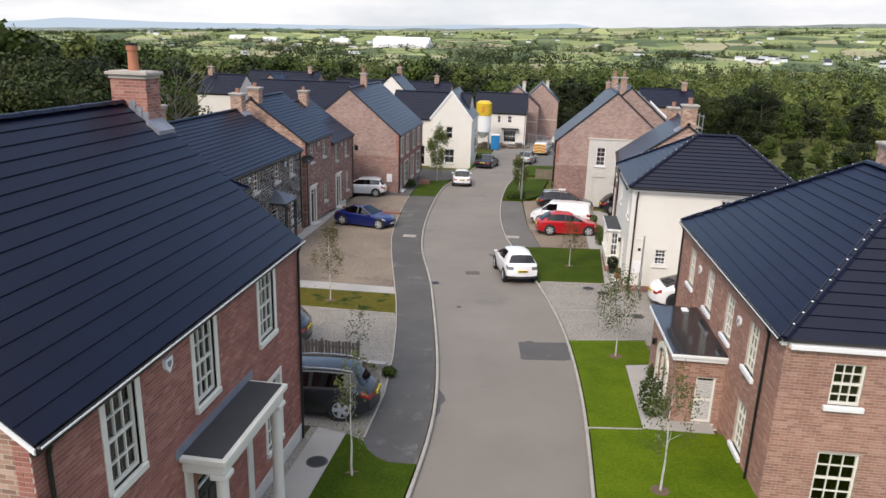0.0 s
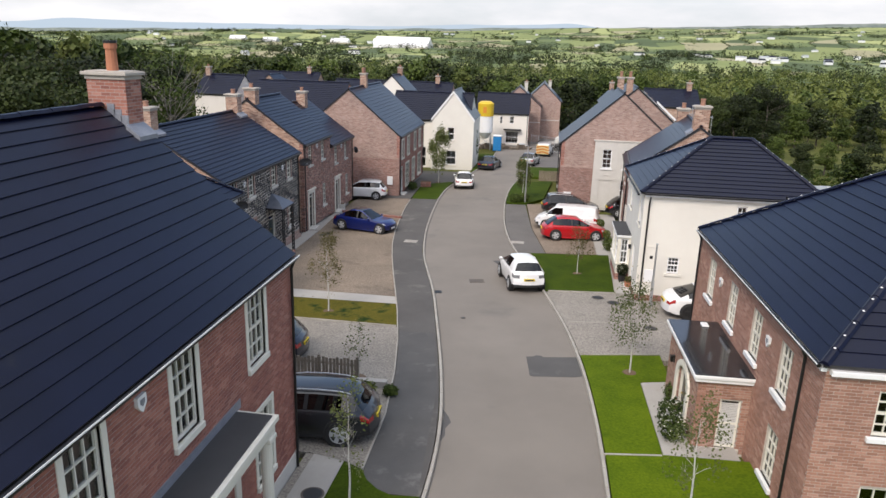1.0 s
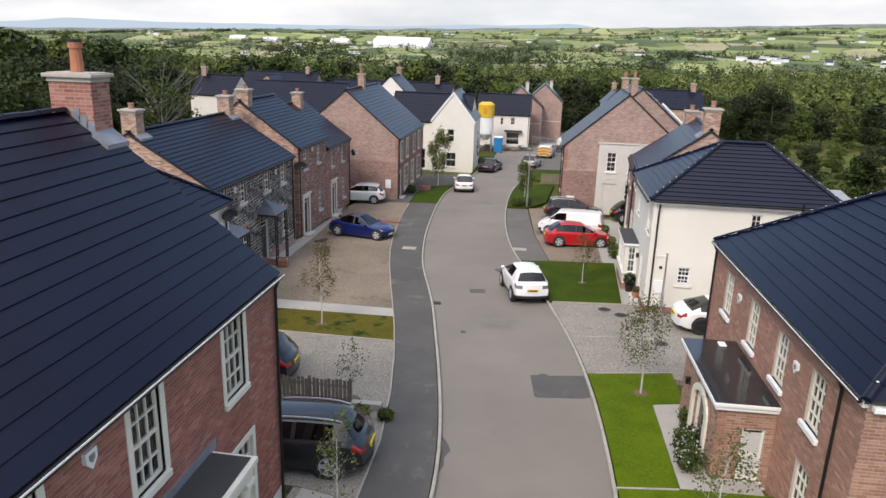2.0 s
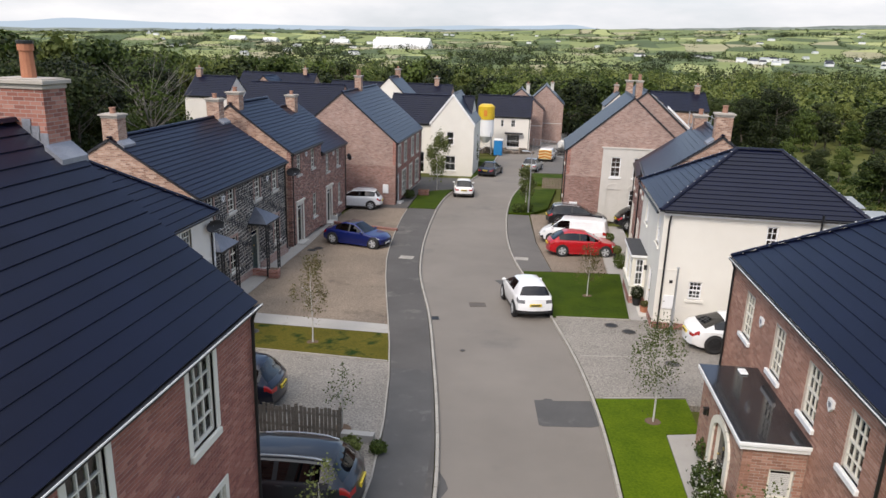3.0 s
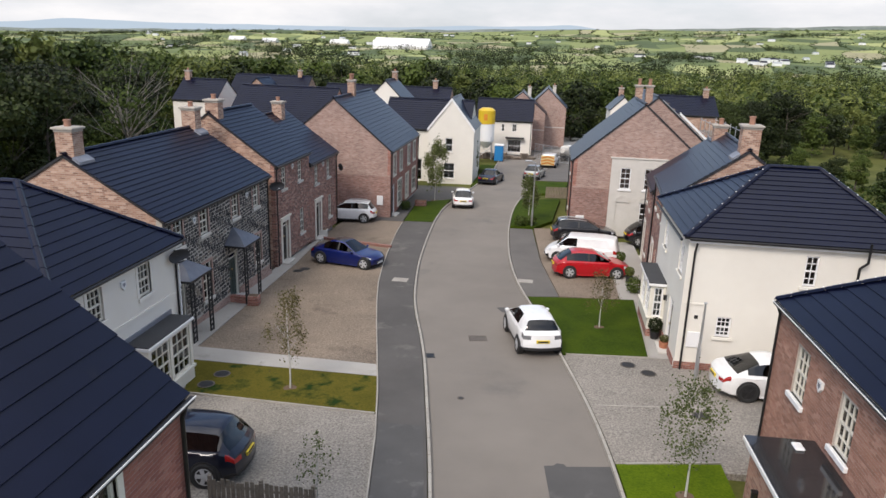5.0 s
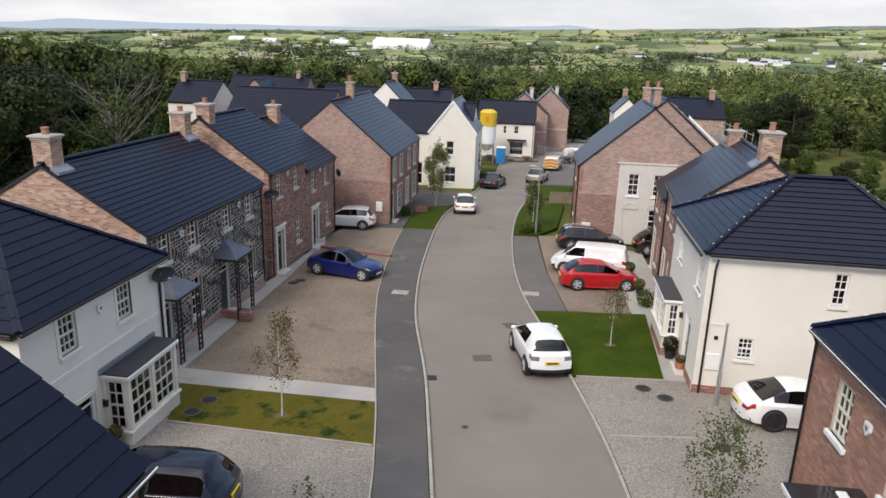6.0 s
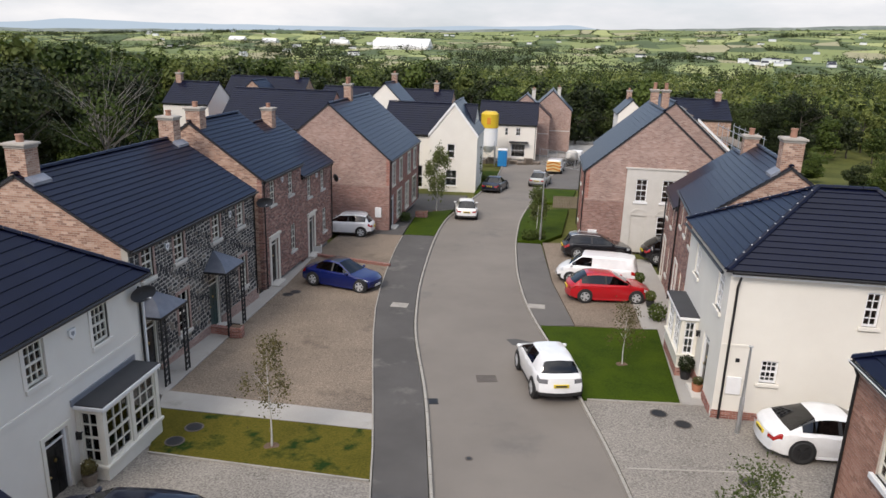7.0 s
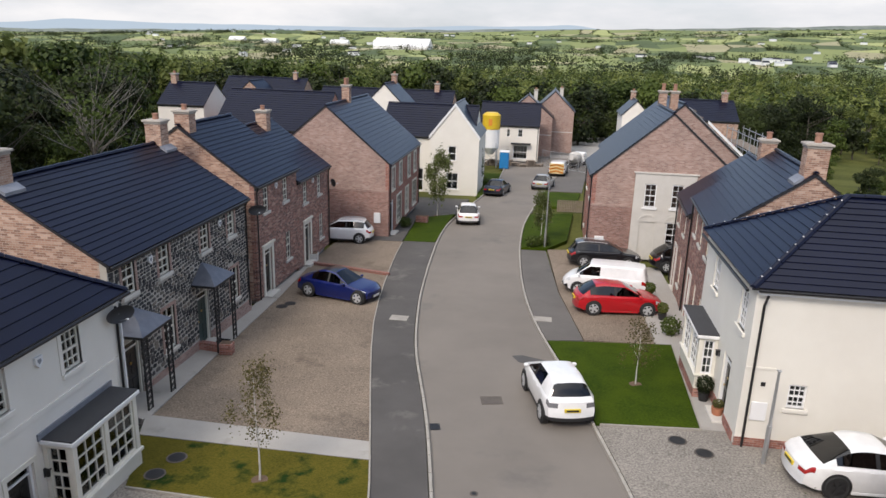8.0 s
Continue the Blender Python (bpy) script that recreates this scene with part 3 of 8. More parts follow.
surface("rough_grass", (0.04, 0.052, 0.012), (0.14, 0.14, 0.04), 3.0, 0.12, 0.95, 0.6, spread=0.6, spec=0.1, stain=((0.19, 0.16, 0.07), 0.1, 0.62))
for nm, lo, hi in (("field_a", (0.06, 0.082, 0.04), (0.09, 0.115, 0.055)), ("field_b", (0.1, 0.13, 0.055), (0.145, 0.175, 0.075)), ("field_c", (0.16, 0.19, 0.075), (0.22, 0.245, 0.1)), ("field_d", (0.24, 0.225, 0.135), (0.32, 0.295, 0.18)), ("field_e", (0.25, 0.275, 0.115), (0.33, 0.345, 0.15))):
    surface(nm, tuple(c * 1.15 for c in lo), tuple(c * 1.15 for c in hi), 0.05, 0.006, 0.95, 0.0, spec=0.1)
GROUND, FIELD_Y, FIELD_X, FIELD_P = build_ground()


def band(name, left, right, y0, y1, top, depth, material, label, category, step=1.0):
    """A strip of paving between two lines in plan, lying on the street's slope."""
    n = int(round((y1 - y0) / step))
    verts, faces = [], []
    for i in range(n + 1):
        y = y0 + (y1 - y0) * i / n
        for x, t in ((left(y), top), (right(y), top), (right(y), top - depth), (left(y), top - depth)):
            verts.append((x, y, ground_z(x, y) + t))
    for i in range(n):
        a, b = 4 * i, 4 * i + 4
        faces += [(a, a + 1, b + 1, b), (a + 1, a + 2, b + 2, b + 1), (a + 2, a + 3, b + 3, b + 2), (a + 3, a, b, b + 3)]
    faces += [(0, 3, 2, 1), (4 * n, 4 * n + 1, 4 * n + 2, 4 * n + 3)]
    me = bpy.data.meshes.new(name)
    me.from_pydata(verts, [], faces)
    me.materials.append(MATS[material])
    box_uv(me)
    return tagged(new(name, me), label, category, kind="structure")


band("road", KERB_L, KERB_R, -40, 112, 0.0, 0.3, "asphalt", "grey worn asphalt street curving between the houses", "road")
band("pavement", FOOT_L, lambda y: KERB_L(y) - 0.13, 15.95, 57.8, 0.09, 0.3, "dark_asphalt", "dark patched asphalt footway beside the street", "pavement")


def kerb_line(name, line, side, y0, y1):
    kerb = tagged(new(name), "pale concrete kerb edging the street", "kerb", kind="structure")
    y = y0
    while y < y1:
        ye = y + 0.915
        xa, xb = line(y), line(ye)
        ang = math.degrees(math.atan2(-(xb - xa), ye - y))
        w = 0.1 * side
        bm = boxes((min(0, w), 0.004, -0.2, max(0, w), 0.908, 0.11), bevel=0.015)
        part("kerb_stone", KERB_MESH.setdefault(side, mesh_of("kerb_stone", bm, "kerb_concrete")) if side not in KERB_MESH else KERB_MESH[side], None, kerb,
             at=pose(xa, y, ground_z(xa, y), math.degrees(math.atan(SLOPE)), 0, ang))
        if side in KERB_MESH and bm.is_valid:
            bm.free()
        y = ye


KERB_MESH = {}
kerb_line("kerb_left", KERB_L, -1, 8.0, 100.0)
kerb_line("kerb_right", KERB_R, 1, 8.0, 92.0)

def edge_pts(line, y0, y1, off=0.0, step=1.0):
    n = max(1, int(round(abs(y1 - y0) / step)))
    return [(line(y0 + (y1 - y0) * i / n) + off, y0 + (y1 - y0) * i / n) for i in range(n + 1)]


RK = 0.135
slab("lawn_1", edge_pts(KERB_R, 6, 25.8, RK) + [(4.33, 26.3), (4.34, 24.0), (3.32, 23.75), (3.36, 19.0), (9.0, 19.1), (9.0, 6)], 0.11, 0.3, "lawn", "short bright green front lawn", "lawn")
slab("path_1", [(3.34, 23.73), (4.36, 23.98), (5.4, 24.0), (5.4, 19.05), (3.38, 19.03)], 0.1, 0.3, "concrete", "pale concrete slab path to a porch", "path")
slab("drive_1", edge_pts(KERB_R, 25.85, 33.6, RK) + [(3.4, 33.9), (4.6, 33.9), (30, 33.0), (30, 26.3)], 0.08, 0.3, "grey_gravel", "grey gravel driveway between two houses", "driveway")
slab("lawn_2", edge_pts(KERB_R, 33.7, 40.8, RK) + [(3.6, 41.3), (3.32, 33.95)], 0.12, 0.3, "deep_lawn", "short green square front lawn", "lawn")
slab("path_2", [(3.36, 33.95), (3.64, 41.3), (3.0, 41.3), (3.0, 54.0), (4.9, 54.0), (4.9, 33.95)], 0.1, 0.3, "concrete", "pale concrete path along house fronts", "path")
slab("pavement_right", edge_pts(KERB_R, 40.85, 56.8, RK) + [(-1.7, 56.8), (-1.0, 48.0), (0.0, 41.2)], 0.085, 0.3, "mid_asphalt", "dark asphalt footway crossing the driveways", "pavement")
slab("drive_2", [(0.04, 41.25), (2.96, 41.3), (2.96, 54.5), (6, 58.5), (-1.6, 57.2), (-0.95, 48.0)], 0.08, 0.3, "brown_gravel", "brown gravel parking bay beside red brick houses", "driveway")
slab("lawn_3", edge_pts(KERB_R, 57.3, 69.0, RK) + [(0.4, 70.0), (-0.3, 60.0), (-1.6, 57.4)], 0.12, 0.3, "deep_lawn", "small green verge beside a lamp post", "lawn")
slab("drive_3", edge_pts(FOOT_L, 31.35, 57.3, -0.02) + [(-15.4, 57.3), (-15.4, 44.0), (-14.6, 44.0), (-14.0, 31.7)], 0.08, 0.3, "brown_gravel", "brown gravel shared forecourt before a stone terrace", "driveway")
slab("path_3", [(-6.72, 31.3), (-6.45, 30.3), (-13.7, 30.45), (-14.2, 31.68)], 0.11, 0.3, "concrete", "pale concrete path across a forecourt", "path")
slab("path_7", [(-14.6, 44.05), (-15.2, 51.0), (-16.2, 51.0), (-16.2, 44.05)], 0.1, 0.3, "concrete", "pale concrete path before brick houses", "path")
slab("path_4", [(-14.02, 31.72), (-14.62, 44.0), (-15.35, 44.0), (-15.3, 31.0), (-14.2, 31.0)], 0.1, 0.3, "concrete", "pale concrete path along a stone terrace", "path")
slab("lawn_4", edge_pts(FOOT_L, 27.55, 30.25, -0.02) + [(-13.65, 30.4), (-13.4, 30.0), (-12.5, 27.85)], 0.12, 0.3, "dry_lawn", "patchy yellowing lawn strip with a young birch", "lawn")
slab("drive_4", edge_pts(FOOT_L, 21.9, 27.5, -0.02) + [(-12.5, 27.8), (-13.5, 30.0), (-15.3, 31.0), (-15.3, 21.0), (-8.7, 21.0)], 0.08, 0.3, "grey_gravel", "grey gravel driveway with weeds at its edges", "driveway")
slab("drive_5", edge_pts(FOOT_L, 16.9, 21.8, -0.02) + [(-13.0, 21.8), (-13.0, 17.5), (-6.1, 17.5), (-5.06, 17.25)], 0.075, 0.3, "grey_gravel", "grey driveway beside a brick house", "driveway")
slab("gravel_strip", [(-5.98, 17.42), (-6.2, 17.45), (-6.2, 8.0), (-5.98, 8.0)], 0.085, 0.3, "grey_gravel", "narrow gravel strip along a house wall", "gravel")
slab("path_5", [(-5.08, 17.2), (-5.97, 17.42), (-5.97, 8.0), (-5.1, 8.0)], 0.1, 0.3, "concrete", "pale concrete path along a brick house", "path")
# Deep green also stands in for the brick house's shade here
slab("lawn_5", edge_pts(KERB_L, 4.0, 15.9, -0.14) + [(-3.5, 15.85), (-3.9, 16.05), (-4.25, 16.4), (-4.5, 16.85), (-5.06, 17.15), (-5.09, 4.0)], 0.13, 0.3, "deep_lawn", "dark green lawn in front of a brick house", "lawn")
slab("lawn_6", [(-11.1, 57.5), (-9.0, 57.5), (-9.1, 64.0), (-9.0, 67.5), (-11.6, 65.3)], 0.12, 0.3, "deep_lawn", "green verge with a young birch", "lawn")
slab("drive_6", [(-11.2, 57.4), (-11.7, 65.3), (-9.1, 67.6), (-8.7, 75.0), (-20.0, 75.0), (-20.0, 57.4)], 0.07, 0.3, "dark_asphalt", "asphalt drive beside a brick house", "driveway")
slab("side_road", edge_pts(KERB_R, 82.0, 108.0, RK) + [(14.0, 110.0), (14.0, 98.0), (2.2, 90.0), (1.6, 82.0)], 0.02, 0.3, "mid_asphalt", "grey asphalt side road by the building site", "road")
slab("lawn_7", edge_pts(KERB_R, 73.0, 81.0, RK) + [(1.4, 81.0), (0.6, 73.0)], 0.1, 0.3, "deep_lawn", "small green verge beside a side road", "lawn")
slab("lawn_8", edge_pts(KERB_L, 76.0, 93.0, -0.14) + [(-9.0, 93.0), (-8.25, 86.0), (-8.25, 76.5)], 0.1, 0.3, "deep_lawn", "narrow green verge beside a cream gable", "lawn")
slab("yard", [(-12, 112), (12, 112), (20, 150), (-14, 150)], 0.02, 0.4, "concrete", "pale unfinished yard on a building site", "yard")

# ---- parts shared by the houses ----
surface("rubble_mortar", (0.32, 0.3, 0.26), (0.46, 0.43, 0.38), 40, 1.0, 0.92, 0.4)
surface("door_black", (0.008, 0.008, 0.009), (0.014, 0.014, 0.015), 30, 2.0, 0.25, 0.02)
surface("door_green", (0.008, 0.03, 0.03), (0.012, 0.045, 0.042), 30, 2.0, 0.3, 0.02)
surface("brass", (0.5, 0.36, 0.12), (0.6, 0.45, 0.18), 60, 3.0, 0.3, 0.0, metal=1.0)
surface("steel", (0.42, 0.43, 0.44), (0.55, 0.56, 0.57), 60, 3.0, 0.4, 0.05, metal=0.8)
surface("dish_grey", (0.05, 0.05, 0.055), (0.09, 0.09, 0.095), 60, 3.0, 0.5, 0.02)


def front_door(parent, m, w=0.95, h=2.05, leaf="door_black", frame="painted_white", light=0.3):
    """A panelled door with frame and fanlight in a gap of w by h plus the light; wall coordinates, face at y = 0."""
    d = part("door", boxes((0.07, 0.12, 0.02, w - 0.07, 0.17, h - light), (0.15, 0.105, 0.2, w / 2 - 0.05, 0.13, h * 0.36), (w / 2 + 0.05, 0.105, 0.2, w - 0.15, 0.13, h * 0.36), (0.15, 0.105, h * 0.43, w / 2 - 0.05, 0.13, h * 0.76), (w / 2 + 0.05, 0.105, h * 0.43, w - 0.15, 0.13, h * 0.76), bevel=0.008), leaf, parent, at=m)
    part("frame", boxes((0, 0.05, 0, 0.07, 0.18, h), (w - 0.07, 0.05, 0, w, 0.18, h), (0.07, 0.05, h - 0.06, w - 0.07, 0.18, h), (0.07, 0.08, h - light, w - 0.07, 0.16, h - light + 0.05)), frame, d)
    part("fanlight", boxes((0.07, 0.11, h - light + 0.05, w - 0.07, 0.118, h - 0.06)), "window_glass", d)
    bm = bmesh.new()
    bmesh.ops.create_uvsphere(bm, u_segments=10, v_segments=6, radius=0.03, matrix=Matrix.Translation((w * 0.2, 0.085, h * 0.45)))
    part("knob", bm, "brass", d)
    bm = bmesh.new()
    tube(bm, (w / 2, 0.085, h * 0.62), (w / 2, 0.105, h * 0.62), 0.05, None, 12)
    part("knocker", bm, "brass", d)
    part("step", boxes((-0.1, -0.35, -0.25, w + 0.1, 0.12, 0.015), bevel=0.01), "cast_stone", d)
    return d


def alarm_box(parent, m):
    a = part("alarm_box", prism([(-0.12, 0.13), (0.12, 0.13), (0.12, -0.03), (0.0, -0.16), (-0.12, -0.03)], -0.07, 0.0, "y"), "painted_white", parent, "white bell box", at=m)
    part("badge", prism([(-0.06, 0.07), (0.06, 0.07), (0.06, 0.0), (0.0, -0.06), (-0.06, 0.0)], -0.076, -0.07, "y"), "lead", a)
    return a


def wall_lamp(parent, m):
    a = part("wall_lamp", boxes((-0.05, -0.03, -0.12, 0.05, 0.0, 0.12), (-0.07, -0.14, 0.06, 0.07, -0.03, 0.1), bevel=0.006), "black_plastic", parent, at=m)
    bm = bmesh.new()
    tube(bm, (0, -0.09, -0.1), (0, -0.09, 0.06), 0.045, 0.055, 8)
    part("lantern", bm, "black_plastic", a)


def dish(parent, m, r=0.36):
    """A satellite dish on a bracket."""
    bm = bmesh.new()
    rings = []
    for k in range(5):
        rr = r * k / 4
        rings.append([bm.verts.new((rr * math.cos(a), -0.35 - 0.10 * (k / 4) ** 2 + 0.1, rr * math.sin(a) * 1.06)) for a in [2 * math.pi * i / 18 for i in range(18)]] if k else [bm.verts.new((0, -0.25, 0))])
    for i in range(18):
        bm.faces.new((rings[0][0], rings[1][i], rings[1][(i + 1) % 18]))
        for k in range(1, 4):
            bm.faces.new((rings[k][i], rings[k + 1][i], rings[k + 1][(i + 1) % 18], rings[k][(i + 1) % 18]))
    bmesh.ops.solidify(bm, geom=bm.faces[:], thickness=0.012)
    d = part("satellite_dish", bm, "dish_grey", parent, "dark grey satellite dish", at=m @ Matrix.Diagonal((1, 1, 0.55, 1)), smooth=True)
    bm = bmesh.new()
    tube(bm, (0, 0, -0.1), (0, -0.25, 0), 0.02)
    tube(bm, (0, -0.26, -r * 0.95), (0, -0.62, -0.12), 0.012)
    tube(bm, (0, -0.60, -0.14), (0, -0.68, -0.08), 0.035)
    part("arm", bm, "steel", d)
    return d


def right_wall(L, thick=0.24):
    """The matrix of a house's right-hand wall, its x counted from the front corner."""
    return pose(L, 0, 0, rz=90)


def left_wall(D):
    return pose(0, D, 0, rz=-90)


# ---- left side ----
W1 = dict(cols=3, rows=4, surround="painted_cream", sill="painted_cream", paint="painted_cream", blind=True)
LA = (9.82, 8.4)
house_a = house("brick_house", -6.26, 7.05, 0.16, 90, LA[0], LA[1], 5.84, 38.0, "large red brick house with a dark flat-tiled roof and sash windows", ("mortar", "tan_brick", "red_brick", "red_brick"), near=True, ov=0.12, gauge=0.345, strip=True,
      front=[win(1.52, 4.05, 0.8, 1.58, **W1), win(4.25, 4.05, 0.8, 1.58, **W1), win(7.29, 4.05, 0.86, 1.58, **W1), win(7.45, 1.05, 0.86, 1.75, **W1), win(1.52, 1.05, 0.8, 1.75, **W1), gap(4.0, 0.1, 1.15, 2.45)], pipes=(0.22, 9.72), plinth=None)
A_FRONT = [(1.52 - 0.13, 4.05 - 0.13, 2.45, 5.76), (4.12, 3.92, 5.18, 5.76), (7.16, 3.92, 8.28, 5.76), (7.32, 0.92, 8.44, 2.93), (1.39, 0.92, 2.45, 2.93), (4.0, 0.0, 5.15, 2.55), (-1, -1, 11, 0.55)]
part("plinth", boxes((0.0, -0.035, -0.6, 3.98, 0.0, 0.55), (5.17, -0.035, -0.6, LA[0], 0.0, 0.55), bevel=0.008), "cast_stone", house_a, "smooth pale plinth")
ch = chimney(house_a, 9.66, 4.02, 8.3, 10.0, 0.62, 0.94, "red_brick", 1, pot_h=0.6, pot="terracotta")
tan_f = math.tan(radians(38.0))
zf = 5.84 + 0.24 * tan_f
part("flashing", prism([(3.22, zf + 3.22 * tan_f + 0.03), (3.55, zf + 3.55 * tan_f + 0.03), (3.55, zf + 3.55 * tan_f - 0.1), (3.22, zf + 3.22 * tan_f - 0.1)], 9.22, 9.97, "x"), "lead", ch, "grey lead flashing")
for fk in range(3):
    part("stepped_flashing", boxes((9.335, 3.54 + fk * 0.16, zf + (3.5 + fk * 0.16) * tan_f, 9.352, 3.72 + fk * 0.16, zf + (3.5 + fk * 0.16) * tan_f + 0.27)), "lead", ch)
bm = bmesh.new()
tube(bm, (9.66, 4.02, 10.6), (9.66, 4.02, 10.66), 0.15, 0.15, 12)
part("cowl", bm, "black_plastic", ch)
alarm_box(house_a, pose(3.28, 0, 5.4))
front_door(house_a, pose(4.0, 0, 0.1), 1.15, 2.45)
# flat-roofed porch on two columns
porch = part("porch", boxes((3.5, -0.82, 3.1, 6.5, 0.0, 3.42), (3.42, -0.9, 3.34, 6.58, -0.0, 3.46), bevel=0.012), "painted_cream", house_a, "cream flat-roofed porch with round columns")
part("porch_roof", boxes((3.52, -0.8, 3.46, 6.48, -0.01, 3.485)), "felt_roof", porch, "dark roofing felt")
part("upstand", boxes((3.3, -0.03, 3.46, 6.7, 0.0, 3.66)), "lead", porch)
for cx in (3.66, 6.34):
    bm = bmesh.new()
    tube(bm, (cx, -0.7, 0.12), (cx, -0.7, 2.98), 0.13, 0.115, 16)
    col = part("column", bm, "painted_cream", porch, smooth=False)
    part("capital", boxes((cx - 0.17, -0.87, 2.98, cx + 0.17, -0.53, 3.1), bevel=0.02), "painted_cream", col)
    part("base", boxes((cx - 0.17, -0.87, 0.0, cx + 0.17, -0.53, 0.12), bevel=0.02), "painted_cream", col)
    part("pilaster", boxes((cx - 0.12, -0.06, 0.0, cx + 0.12, 0.0, 3.1), bevel=0.01), "painted_cream", porch)
part("porch_step", boxes((3.4, -1.0, -0.4, 6.6, 0.0, 0.1), bevel=0.015), "cast_stone", porch)
tan_a = math.tan(radians(38.0))
part("verge_trim", prism([(-0.14, 5.80), (4.2, 5.80 + 4.34 * tan_a), (4.2, 5.72 + 4.34 * tan_a), (-0.14, 5.72)], -0.09, -0.062, "x"), "painted_white", house_a, "pale verge trim")

# the white house with a bay
W2 = dict(cols=3, rows=4, paint="painted_cream", sill="render_white", surround="render_white")
LB, DB = 9.0, 6.3
house_b = house("white_house", -13.5 - LB, 23.5, -0.5, 0, LB, DB, 4.93, 35.5, "white rendered house with a bay window and a dark hipped roof", ("render_white",) * 4, roof="hip", near=True, ov=0.2,
      right=[win(1.37 - 0.24, 3.62, 0.68, 1.04, **W2), win(3.9 - 0.24, 3.62, 0.68, 1.04, **W2), gap(1.62 - 0.24, 0.0, 0.85, 2.05), gap(3.2 - 0.24, 0.55, 1.9, 1.5)])
RB = right_wall(LB)
front_door(house_b, RB @ pose(1.62, 0, 0), 0.85, 2.05)
part("door_surround", boxes((1.5, -0.03, 0, 1.62, 0.0, 2.17), (2.47, -0.03, 0, 2.59, 0.0, 2.17), (1.62, -0.03, 2.05, 2.47, 0.0, 2.17)), "painted_cream", house_b, at=RB)
wall_lamp(house_b, RB @ pose(2.8, 0, 1.55))
alarm_box(house_b, RB @ pose(3.05, 0, 4.35))
part("string_course", boxes((0, -0.03, 3.02, DB, 0.0, 3.14)), "render_white", house_b, at=RB)
bay = part("bay", boxes((2.82, -0.8, -0.4, 5.48, 0.0, 0.62)), "painted_cream", house_b, "white square bay window", at=RB)
part("bay_sill", boxes((2.76, -0.86, 0.62, 5.54, 0.0, 0.72), bevel=0.012), "painted_cream", bay)
part("bay_head", boxes((2.82, -0.8, 2.24, 5.48, 0.0, 2.34)), "painted_cream", bay)
part("cornice", boxes((2.74, -0.88, 2.34, 5.56, 0.0, 2.44), bevel=0.012), "painted_white", bay)
for a, b, c, d in ((2.82, -0.8, 2.98, -0.62), (5.32, -0.8, 5.48, -0.62), (4.06, -0.8, 4.22, -0.66), (2.82, -0.12, 2.98, 0.0), (5.32, -0.12, 5.48, 0.0)):
    part("bay_post", boxes((a, b, 0.72, c, d, 2.24), bevel=0.008), "painted_cream", bay)
part("bay_roof", boxes((2.78, -0.84, 2.44, 5.52, -0.01, 2.48)), "felt_roof", bay, "dark felt bay roof")
part("upstand", boxes((2.7, -0.05, 2.44, 5.6, 0.0, 2.62)), "lead", bay)
for u0 in (2.98, 4.22):
    window(house_b, RB @ pose(u0, -0.8, 0.72), 0, 0, 1.08 if u0 < 4 else 1.10, 1.52, 3, 4, sill=None, fine=True)
window(house_b, RB @ pose(2.82, -0.1, 0.72, rz=-90) @ pose(0, 0, 0), 0, 0, 0.52, 1.52, 2, 4, sill=None, fine=True)
window(house_b, RB @ pose(5.48, -0.62, 0.72, rz=90), 0, 0, 0.52, 1.52, 2, 4, sill=None, fine=True)
dish(house_b, RB @ pose(6.05, 0, 4.45, rz=-25), 0.42)
bm = bmesh.new()
tube(bm, (6.08, -0.06, 0.0), (6.08, -0.06, 4.6), 0.036)
part("downpipe", bm, "black_plastic", house_b, at=RB)
bm = bmesh.new()
tube(bm, (6.22, -0.06, 0.0), (6.22, -0.06, 4.2), 0.045)
part("downpipe", bm, "painted_white", house_b, "white waste pipe", at=RB)
part("gutter", boxes((-0.2, -0.3, 4.83, DB + 0.2, -0.205, 4.92), bevel=0.025), "black_plastic", house_b, at=RB)

# the stone-fronted terrace
W3 = dict(cols=2, rows=4, paint="painted_cream", sill_out=0.09, surround="brown_brick", blind=True)
LC, DC = 10.25, 7.5
house_c = house("stone_house", -15.2, 31.9, -0.65, 90, LC, DC, 5.05, 31.0, "terraced house with a dark rubble stone front and brick gables", ("rubble_mortar", "tan_brick", "tan_brick", "brown_brick"), near=True, ov=0.15, gauge=0.27,
      front=[win(0.72, 3.75, 0.72, 1.12, **W3), win(2.88, 3.75, 0.72, 1.12, **W3), win(5.92, 3.75, 0.72, 1.12, **W3), win(8.28, 3.75, 0.7, 1.12, **W3), win(2.85, 0.85, 0.8, 1.62, **W3), win(8.3, 0.85, 0.78, 1.45, **W3), gap(0.4, 0.0, 0.95, 2.2), gap(5.35, 0.0, 0.95, 2.2)], pipes=(10.05,))
C_FRONT = [(0.59, 3.62, 1.57, 5.0), (2.75, 3.62, 3.73, 5.0), (5.79, 3.62, 6.77, 5.0), (8.15, 3.62, 9.11, 5.0), (2.72, 0.72, 3.78, 2.6), (8.17, 0.72, 9.21, 2.43), (0.4, 0.0, 1.35, 2.2), (5.35, 0.0, 6.3, 2.2), (-1, -1, 12, 0.3)]
part("plinth", boxes((0.0, -0.05, -0.6, 0.38, 0.0, 0.3), (1.37, -0.05, -0.6, 5.33, 0.0, 0.3), (6.32, -0.05, -0.6, LC, 0.0, 0.3)), "brown_brick", house_c, "brick plinth")
chimney(house_c, 0.45, 3.75, 7.0, 8.4, 0.62, 0.72, "tan_brick", 1)
chimney(house_c, 9.85, 3.75, 7.0, 8.4, 0.62, 0.72, "tan_brick", 1)
for cx in (0.45, 9.85):
    lead_apron(house_c, cx, 3.75, 0.62, 0.72, 5.05, 0.15, 31.0)
